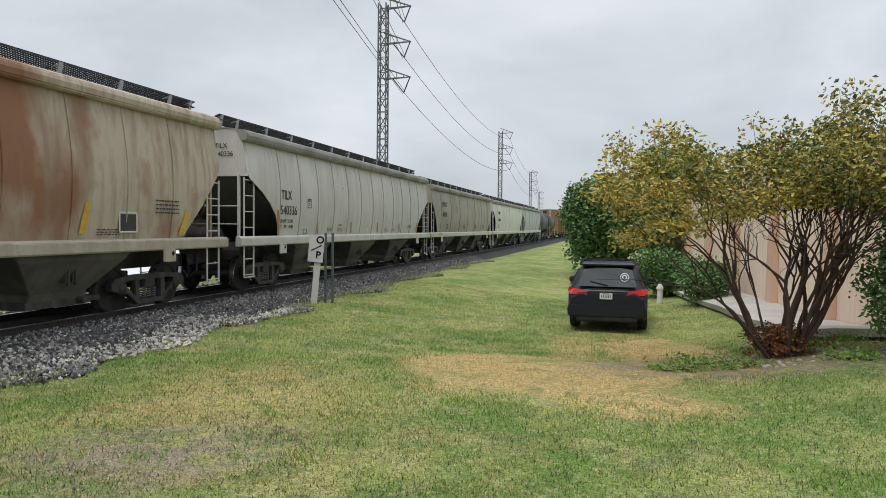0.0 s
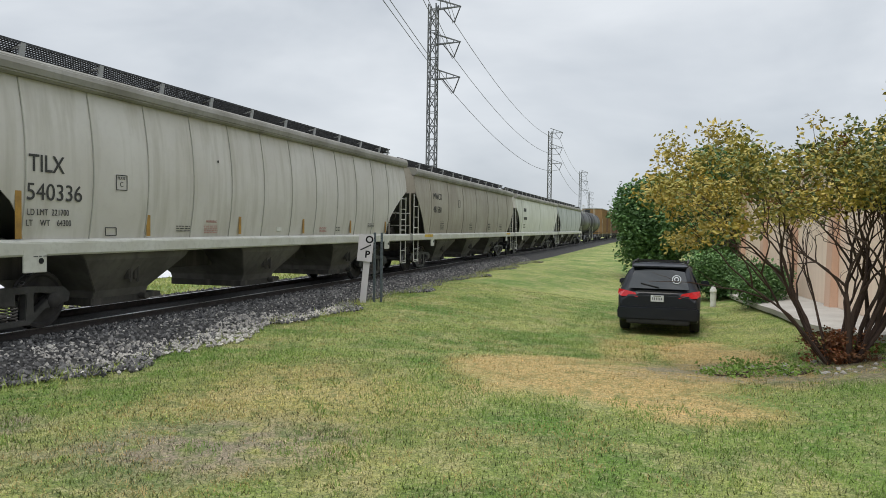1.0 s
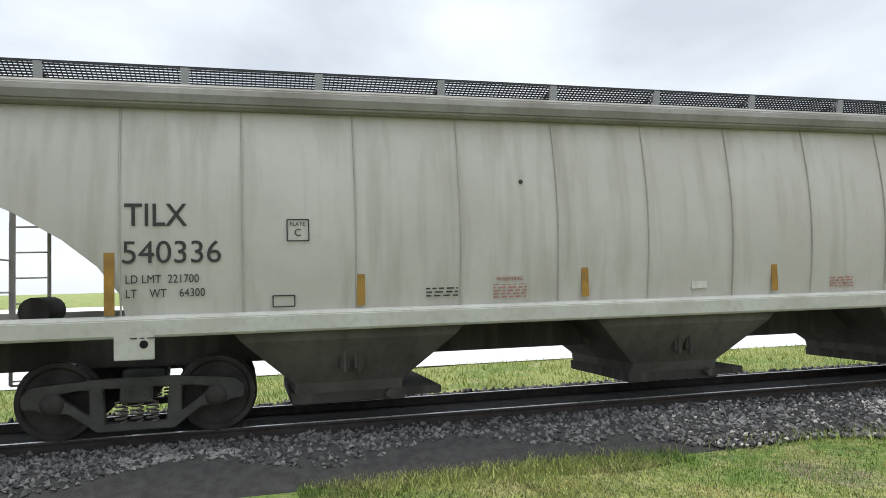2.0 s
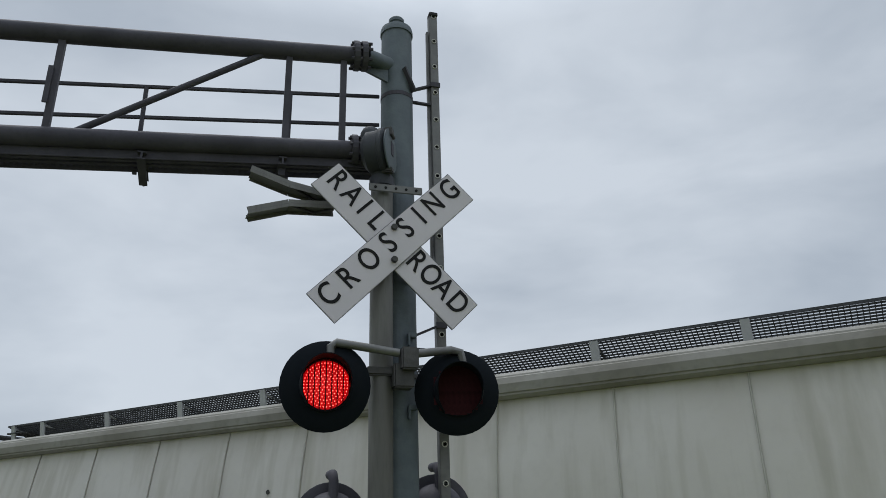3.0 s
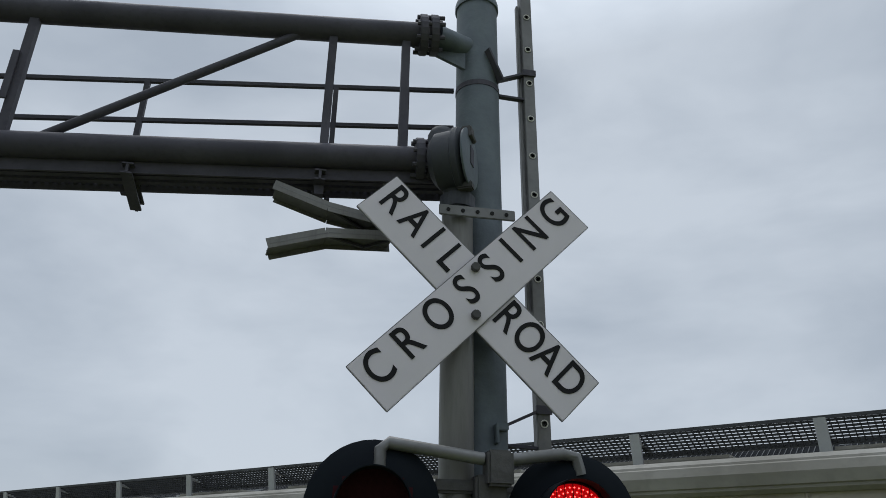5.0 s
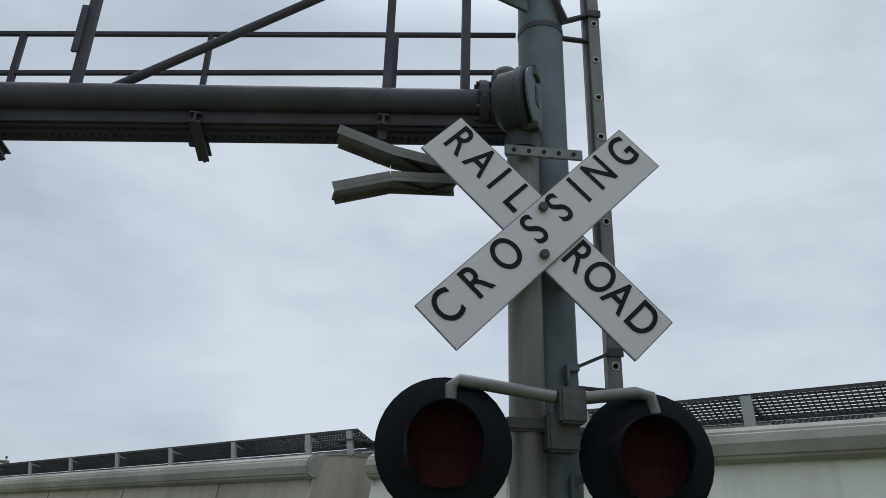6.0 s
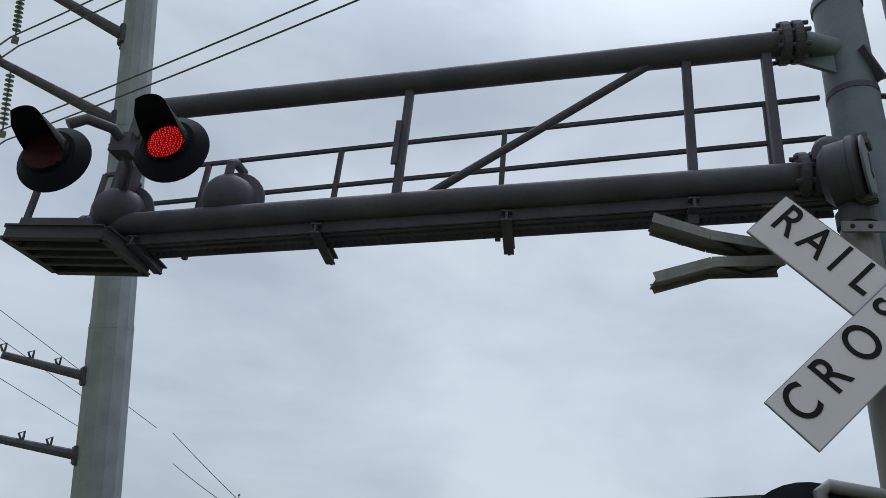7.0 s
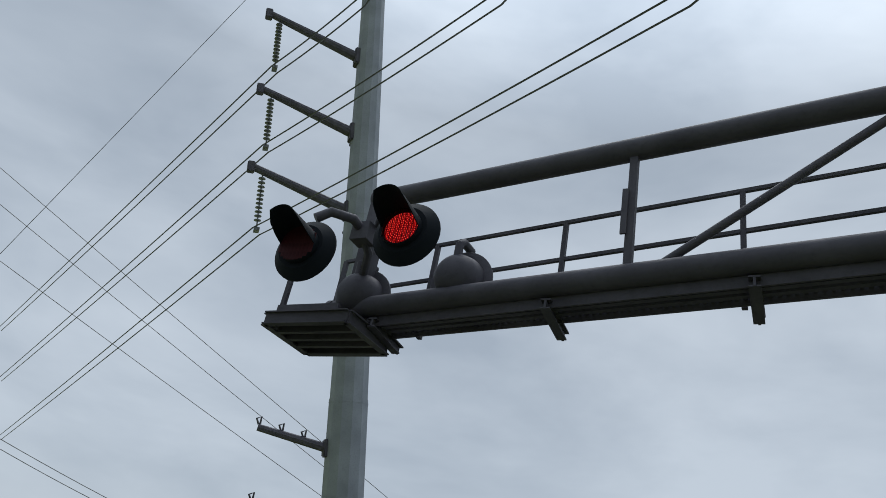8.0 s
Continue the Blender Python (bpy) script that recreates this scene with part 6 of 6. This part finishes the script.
for yy in (0.8, 1.7):
    part("roof_bar", MB().bar((-0.66, yy, 1.77), (0.66, yy, 1.77), 0.06, 0.03), M_TRIM, suv, bevel=0.008)

# ---------------------------------------------------------------- building, slab, white standpipe
bld = thing("stucco_building", pose(0, 0, 0), "long peach stucco building with rust-brown piers and a flat roof", "building")


def bpt(a, off, z):
    """a metres along the facade, off metres out of it."""
    p, d = Vector((5.25, 13.0, 0)), Vector((-0.095, 0.995, 0))
    q = p + d * a + Vector((-0.995, -0.095, 0)) * off
    return (q.x, q.y, z)


wall = MB()
for a0, a1, z0, z1, o0, o1 in ((0, 26, -0.8, 3.4, 0, -7),):
    wall.add([bpt(a0, o0, z0), bpt(a1, o0, z0), bpt(a1, o1, z0), bpt(a0, o1, z0), bpt(a0, o0, z1), bpt(a1, o0, z1), bpt(a1, o1, z1), bpt(a0, o1, z1)],
             [(0, 1, 2, 3), (4, 5, 6, 7), (0, 1, 5, 4), (1, 2, 6, 5), (2, 3, 7, 6), (3, 0, 4, 7)])
part("wall", wall, M_STUCCO, bld, bevel=0.02)
for k in range(7):
    a = 0.6 + k * 4.0
    pr = MB().add([bpt(a, 0.0, -0.8), bpt(a + 0.5, 0.0, -0.8), bpt(a + 0.5, 0.22, -0.8), bpt(a, 0.22, -0.8), bpt(a, 0.0, 3.25), bpt(a + 0.5, 0.0, 3.25), bpt(a + 0.5, 0.12, 3.25), bpt(a, 0.12, 3.25)],
                  [(0, 1, 2, 3), (4, 5, 6, 7), (0, 1, 5, 4), (1, 2, 6, 5), (2, 3, 7, 6), (3, 0, 4, 7)])
    part("pier", pr, M_STUCCO2, bld, bevel=0.015)
part("parapet", MB().add([bpt(-0.1, 0.15, 3.4), bpt(26.1, 0.15, 3.4), bpt(26.1, -0.3, 3.4), bpt(-0.1, -0.3, 3.4), bpt(-0.1, 0.15, 3.55), bpt(26.1, 0.15, 3.55), bpt(26.1, -0.3, 3.55), bpt(-0.1, -0.3, 3.55)],
                         [(0, 1, 2, 3), (4, 5, 6, 7), (0, 1, 5, 4), (1, 2, 6, 5), (2, 3, 7, 6), (3, 0, 4, 7)]), M_STUCCO, bld, bevel=0.02)
slab = tagged(part("concrete_apron", MB().grid([[(bpt(a, o, 0)[0], bpt(a, o, 0)[1], ground_z(*bpt(a, o, 0)[:2]) + 0.07) for a in np.linspace(2, 24, 14)] for o in (0.02, 0.5, 1.0, 1.5)]), M_CONCRETE, solid=0.15),
              "pale concrete apron along the building", "pavement", kind="structure")
sp = thing("standpipe", pose(1.62, 26.4, ground_z(1.62, 26.4)), "short white standpipe in the grass", "standpipe")
part("pipe", MB().tube((0, 0, -0.05), (0, 0, 0.52), 0.10, n=16), M_PLACARD, sp, smooth=True)
part("cap", MB().lathe([(0.12, 0.5), (0.12, 0.56), (0.07, 0.64), (0.05, 0.70), (0.01, 0.71)], 16), M_PLACARD, sp, smooth=True)

# ---------------------------------------------------------------- plants


def leaf_cloud(name, centres, spread, per, size, mat, seed, parent=None, flat=0.6, m=None):
    """Many single leaves round each centre, in one mesh; every leaf is a bent diamond."""
    rng = np.random.default_rng(seed)
    c = np.repeat(np.asarray(centres, float), per, axis=0)
    k = len(c)
    g = np.clip(rng.normal(size=(k, 3)), -1.7, 1.7)
    c = c + g * np.asarray(spread) * 0.55
    d = rng.normal(size=(k, 3))
    d[:, 2] = d[:, 2] * flat - 0.25
    d /= np.linalg.norm(d, axis=1)[:, None]
    u = rng.normal(size=(k, 3))
    s = np.cross(d, u)
    s /= np.linalg.norm(s, axis=1)[:, None] + 1e-9
    ln = size * (0.6 + 0.8 * rng.random((k, 1)))
    w = ln * 0.29
    up = np.cross(s, d) * ln * 0.12
    v = np.stack([c, c + d * ln * 0.5 + s * w + up, c + d * ln, c + d * ln * 0.5 - s * w + up], 1).reshape(-1, 3)
    f = (np.array([(0, 1, 2), (0, 2, 3)])[None] + (np.arange(k) * 4)[:, None, None]).reshape(-1, 3)
    me = bpy.data.meshes.new(name)
    me.from_pydata(v, [], f)
    me.materials.append(mat)
    ob = new(name, me)
    ob.parent = parent
    if m is not None:
        ob.matrix_basis = m
    return ob


def grow(mb, start, way, length, radius, depth, rng, tips, pull):
    """A limb that wanders, tapers and forks; the ends of its twigs are collected."""
    pts, rs = [Vector(start)], [radius]
    p, d = Vector(start), Vector(way).normalized()
    for i in range(5):
        d = (d + Vector((rng.uniform(-1, 1), rng.uniform(-1, 1), rng.uniform(-0.6, 0.8))) * 0.24 + pull * 0.05).normalized()
        if depth == 3:
            d.z = max(d.z, 0.6)
        p = p + d * length / 5
        pts.append(p.copy())
        rs.append(radius * (1 - 0.55 * (i + 1) / 5))
    mb.path(pts, rs, 7 if radius > 0.02 else 4)
    if depth == 0:
        tips += [pts[-1], pts[-2], pts[-3]]
        return
    for k in range(3 if depth > 1 else 2):
        q = pts[-1 - (k % 2)] if k else pts[-1]
        nd = (d + Vector((rng.uniform(-1, 1), rng.uniform(-1, 1), rng.uniform(-0.5, 0.7))) * 0.75).normalized()
        grow(mb, q, nd, length * rng.uniform(0.55, 0.75), radius * 0.5, depth - 1, rng, tips, pull)
    if depth < 3:
        tips.append(pts[-2])


TX, TY = 2.72, 12.9
TZ = ground_z(TX, TY)
tree = thing("multi_stemmed_tree", pose(TX, TY, TZ - 0.05), "spreading multi-stemmed shrub tree with yellowing green leaves", "tree")
rng = random.Random(12)
stems, tips = MB(), []
for k in range(8):
    a = 6.283 * k / 8 + rng.uniform(-0.2, 0.2)
    r = rng.uniform(0.45, 1.0)
    way = Vector((math.cos(a) * r * 0.95 - 0.05, math.sin(a) * r * 0.8, 1.1))
    grow(stems, (0.2 * math.cos(a), 0.18 * math.sin(a), 0), way, rng.uniform(1.15, 1.6), rng.uniform(0.026, 0.05), 3, rng, tips, Vector((0, 0, -0.4)))
for k in range(4):
    way = Vector((rng.uniform(-0.25, 0.55), rng.uniform(-0.4, 0.4), 1.0))
    grow(stems, (rng.uniform(-0.1, 0.2), rng.uniform(-0.2, 0.2), 0), way, rng.uniform(1.45, 1.7), 0.045, 3, rng, tips, Vector((0.1, 0, 0)))
for k in range(7):
    way = Vector((rng.uniform(0.35, 0.95), rng.uniform(-0.5, 0.5), 1.3))
    grow(stems, (rng.uniform(0.0, 0.3), rng.uniform(-0.2, 0.2), 0), way, rng.uniform(1.6, 1.9), rng.uniform(0.034, 0.05), 3, rng, tips, Vector((0.2, 0, 0.1)))
for k in range(4):
    a = math.pi + rng.uniform(-0.5, 0.55)
    way = Vector((math.cos(a) * 1.2, math.sin(a) * 1.1, rng.uniform(1.7, 2.2)))
    grow(stems, (-0.2, 0.1 * k - 0.2, 0), way, rng.uniform(1.75, 2.05), 0.030, 3, rng, tips, Vector((-0.45, 0, -0.25)))
part("stem", stems, M_BARK, tree, "dark grey-brown branching stems", smooth=True)
tips = [p for p in tips if p.z > 2.35 + 0.25 * max(0, 1.2 - abs(p.x - 0.6)) - 0.30 * max(0, -p.x - 0.8)]
rng.shuffle(tips)
yl = [p for p in tips if rng.random() < 0.66 - 0.13 * p.x]
gl = [p for p in tips if rng.random() < 0.42 + 0.13 * p.x]
leaf_cloud("crown", yl, (0.25, 0.25, 0.18), 25, 0.078, M_LEAF_Y, 5, tree)
leaf_cloud("crown", gl, (0.26, 0.26, 0.18), 25, 0.080, M_LEAF_G, 6, tree)
leaf_cloud("crown", [p for p in gl if rng.random() < 0.06], (0.2, 0.2, 0.15), 30, 0.065, M_LEAF_R, 8, tree)
base_c = [(rng.gauss(0, 0.25), rng.gauss(0, 0.2), 0.10 + 0.42 * rng.random()) for _ in range(110)]
leaf_cloud("basal_growth", base_c, (0.10, 0.10, 0.10), 16, 0.066, M_LEAF_R, 7, tree)


def bush(name, x, y, rx, ry, rz, count, per, size, mat, seed, label, lift=0.0):
    b = thing(name, pose(x, y, ground_z(x, y) - 0.03), label, "shrub")
    rng = np.random.default_rng(seed)
    pts = []
    while len(pts) < count:
        p = rng.uniform(-1, 1, 3)
        q = np.linalg.norm(p)
        if q < 1 and p[2] > -0.95 and rng.random() < 0.25 + q ** 2:
            bumpy = 0.78 + 0.3 * noise.noise((p[0] * 2.2 + seed, p[1] * 2.2, p[2] * 2.2))
            pts.append((p[0] * rx * bumpy, p[1] * ry * bumpy, lift + rz + p[2] * rz * bumpy))
    leaf_cloud("foliage", pts, (size * 2.2,) * 3, per, size, mat, seed, b)
    st = MB()
    r2 = random.Random(seed)
    for k in range(9):
        e = pts[r2.randrange(len(pts))]
        st.path([(e[0] * 0.08, e[1] * 0.08, 0), (e[0] * 0.5, e[1] * 0.5, e[2] * 0.55), e], [0.03 + 0.02 * rz, 0.02 + 0.01 * rz, 0.008], 6)
    part("stem", st, M_BARK, b, smooth=True)
    return b


bush("evergreen_shrub", 4.45, 12.2, 0.95, 0.9, 1.25, 420, 16, 0.085, M_LEAF_D, 21, "dense dark green shrub by the drive")
bush("background_tree", -0.5, 40.0, 2.4, 2.6, 2.9, 1500, 16, 0.21, M_LEAF_D, 22, "rounded green tree at the end of the lawn", lift=0.05)
bush("background_tree", 2.6, 36.0, 3.2, 3.0, 3.0, 1500, 16, 0.21, M_LEAF_D, 23, "tall green tree behind the parked car", lift=0.7)
bush("hedge_shrub", 1.9, 29.0, 1.3, 1.5, 1.0, 420, 14, 0.13, M_LEAF_D, 24, "dark green shrub beside the standpipe")
bush("hedge_shrub", 2.9, 24.6, 1.0, 1.2, 0.8, 320, 14, 0.11, M_LEAF_D, 25, "low dark green shrub against the building")
for i, (wx, wy) in enumerate(((1.35, 12.6), (1.9, 11.9), (3.5, 11.9), (1.0, 11.6), (3.2, 14.0), (4.2, 14.8))):
    bush("ground_cover", wx, wy, 0.55, 0.45, 0.08, 60, 8, 0.055, M_TUFT, 40 + i, "low leafy ground cover at the tree's foot")
rr2 = random.Random(9)
rock_me = [mesh_from("rock", MB().lathe([(0.02, -0.06), (0.10, -0.05), (0.14 + 0.03 * k, 0.0), (0.10, 0.06), (0.03, 0.09)], 7), M_PALE_STONE, bevel=0.015) for k in range(3)]
for k in range(60):
    a = rr2.uniform(0, 6.283)
    rx, ry = TX - 0.3 + math.cos(a) * rr2.uniform(0.4, 1.9), TY - 0.4 + math.sin(a) * rr2.uniform(0.3, 0.9)
    rk = new("garden_rock", rock_me[k % 3])
    rk.matrix_basis = pose(rx, ry, ground_z(rx, ry) + 0.0, rr2.uniform(-15, 15), rr2.uniform(-15, 15), rr2.uniform(0, 360)) @ Matrix.Diagonal((*(rr2.uniform(0.16, 0.5) * rr2.uniform(0.7, 1.2) for _ in range(2)), rr2.uniform(0.15, 0.4), 1))
    tagged(rk, "pale limestone rock edging the tree bed", "rock", "rocks round the tree")

# ---------------------------------------------------------------- lawn blades and verge grass


def gz_fast(xs, ys):
    return np.array([ground_z(float(a), float(b)) for a, b in zip(xs, ys)])


def grass(name, xs, ys, height, width, mat, seed, label):
    rng = np.random.default_rng(seed)
    k = len(xs)
    z = gz_fast(xs, ys)
    c = np.stack([xs, ys, z - 0.005], -1)
    a = rng.random(k) * 6.283
    h = height * (0.45 + 0.9 * rng.random(k))
    side = np.stack([np.cos(a), np.sin(a), np.zeros(k)], -1) * (width * (0.6 + 0.8 * rng.random(k)))[:, None]
    lean = rng.normal(size=(k, 3)) * (h * 0.45)[:, None]
    lean[:, 2] = h
    v = np.stack([c - side, c + side, c + lean], 1).reshape(-1, 3)
    me = bpy.data.meshes.new(name)
    me.from_pydata(v, [], np.arange(3 * k).reshape(-1, 3))
    me.materials.append(mat)
    return tagged(new(name, me), label, "grass", kind="stuff")


grng = np.random.default_rng(77)
k = 240000
gy_ = 2.6 + 24 * grng.random(k) ** 1.8
gx_ = -8.0 + 13.0 * grng.random(k)
edge = TRACK_X + 2.55 + 0.3 * np.sin(gy_ * 0.9)
keep = gx_ > edge
for cx, cy, rx, ry, thin in ((-1.0, 10.8, 2.0, 2.0, 0.9), (0.0, 9.0, 1.3, 1.0, 0.8), (0.75, 12.0, 0.6, 1.6, 0.85), (1.0, 14.5, 0.9, 3.4, 0.8), (2.4, 12.1, 2.5, 1.2, 0.88), (-3.9, 5.7, 1.1, 0.6, 0.5)):
    inside = ((gx_ - cx) / rx) ** 2 + ((gy_ - cy) / ry) ** 2 < 1
    keep &= ~(inside & (grng.random(k) < thin))
grass("lawn_blades", gx_[keep], gy_[keep], 0.042, 0.0050, M_LAWN, 1, "short mown grass blades, green with straw tips")
k = 110000
ty_ = 2.6 + 20 * grng.random(k) ** 1.7
tx_ = -7.6 + 12.0 * grng.random(k)
dens = np.array([noise.noise((float(a) * 0.55, float(b) * 0.55, 8.0)) + 0.6 * noise.noise((float(a) * 2.1, float(b) * 2.1, 2.0)) for a, b in zip(tx_, ty_)])
dry_in = (((tx_ + 1.0) / 2.2) ** 2 + ((ty_ - 10.8) / 2.0) ** 2 < 1) | (((tx_ - 1.0) / 0.9) ** 2 + ((ty_ - 14.5) / 3.4) ** 2 < 1) | (((tx_ - 2.4) / 2.5) ** 2 + ((ty_ - 12.1) / 1.2) ** 2 < 1)
lush = (dens > 0.16) & ~dry_in & (tx_ > TRACK_X + 3.0)
grass("lush_tufts", tx_[lush], ty_[lush], 0.052, 0.005, M_TUFT, 4, "lush deeper green tufts in the lawn")
straw = ((dens < -0.22) | (dry_in & (dens < 0.25))) & (tx_ > TRACK_X + 3.0)
grass("straw_tufts", tx_[straw], ty_[straw], 0.030, 0.005, M_STRAW, 5, "dry straw-coloured grass in worn patches")
k = 14000
ny_ = 0.4 + 2.4 * grng.random(k)
nx_ = -7.75 + 4.5 * grng.random(k)
near_edge = nx_ > TRACK_X + 2.6 + 0.3 * np.sin(ny_ * 0.9)
ey_ = 0.4 + 4.4 * grng.random(k)
ex_ = TRACK_X + 2.1 + 0.15 * np.sin(ey_ * 2.1) + 0.9 * grng.random(k)
grass("verge_grass", ex_, ey_, 0.075, 0.006, M_LAWN, 7, "longer grass at the foot of the ballast")
grass("lawn_blades", nx_[near_edge], ny_[near_edge], 0.06, 0.006, M_LAWN, 6, "short mown grass blades near the crossing")
k = 9000
vy = 1 + 44 * grng.random(k)
vx = TRACK_X + 2.55 + 0.35 * np.sin(vy * 0.9) + 0.3 * grng.normal(size=k) * 0.7
sel = (np.abs(vy - 11) > 2.5) | (grng.random(k) < 0.25)
grass("verge_grass", vx[sel], vy[sel], 0.12, 0.008, M_BLADE, 2, "longer grass along the ballast")
k = 26000
fy_ = -16 + 62 * grng.random(k)
fx_ = TRACK_X - 3.2 - 6.2 * grng.random(k)
grass("far_verge_grass", fx_, fy_, 0.13, 0.012, M_BLADE, 3, "rank yellow-green grass beyond the track")


def motions():
    for car in train:
        x, y, z = car.location
        rows = []
        for i in range(33):
            t = 0.25 * i
            rows.append((t, pose(x, y - SPEED * t - 0.27 * (1 - smoothstep(1.2, 2.05, t)) - EXTRA * smoothstep(2.1, 6.0, t), z)))
        walk(car, rows)
    # the lenses always glow; added slats turn over them to imitate each flash
    for slat, sx, z, ajar, flashes in FLASH_COVERS:
        rows = [(0.0, pose(sx, 0, z))]
        for a, b in flashes:
            for t, turn in ((a - 0.04, 0), (a, ajar), (b - 0.04, ajar), (b, 0)):
                if rows[-1][0] < t < 8.0:
                    rows.append((t, pose(sx, 0, z, 0, turn, 0)))
        last = ajar if flashes[-1][1] > 8.0 else 0
        rows.append((8.0, pose(sx, 0, z, 0, last, 0)))
        walk(slat, rows)


motions()
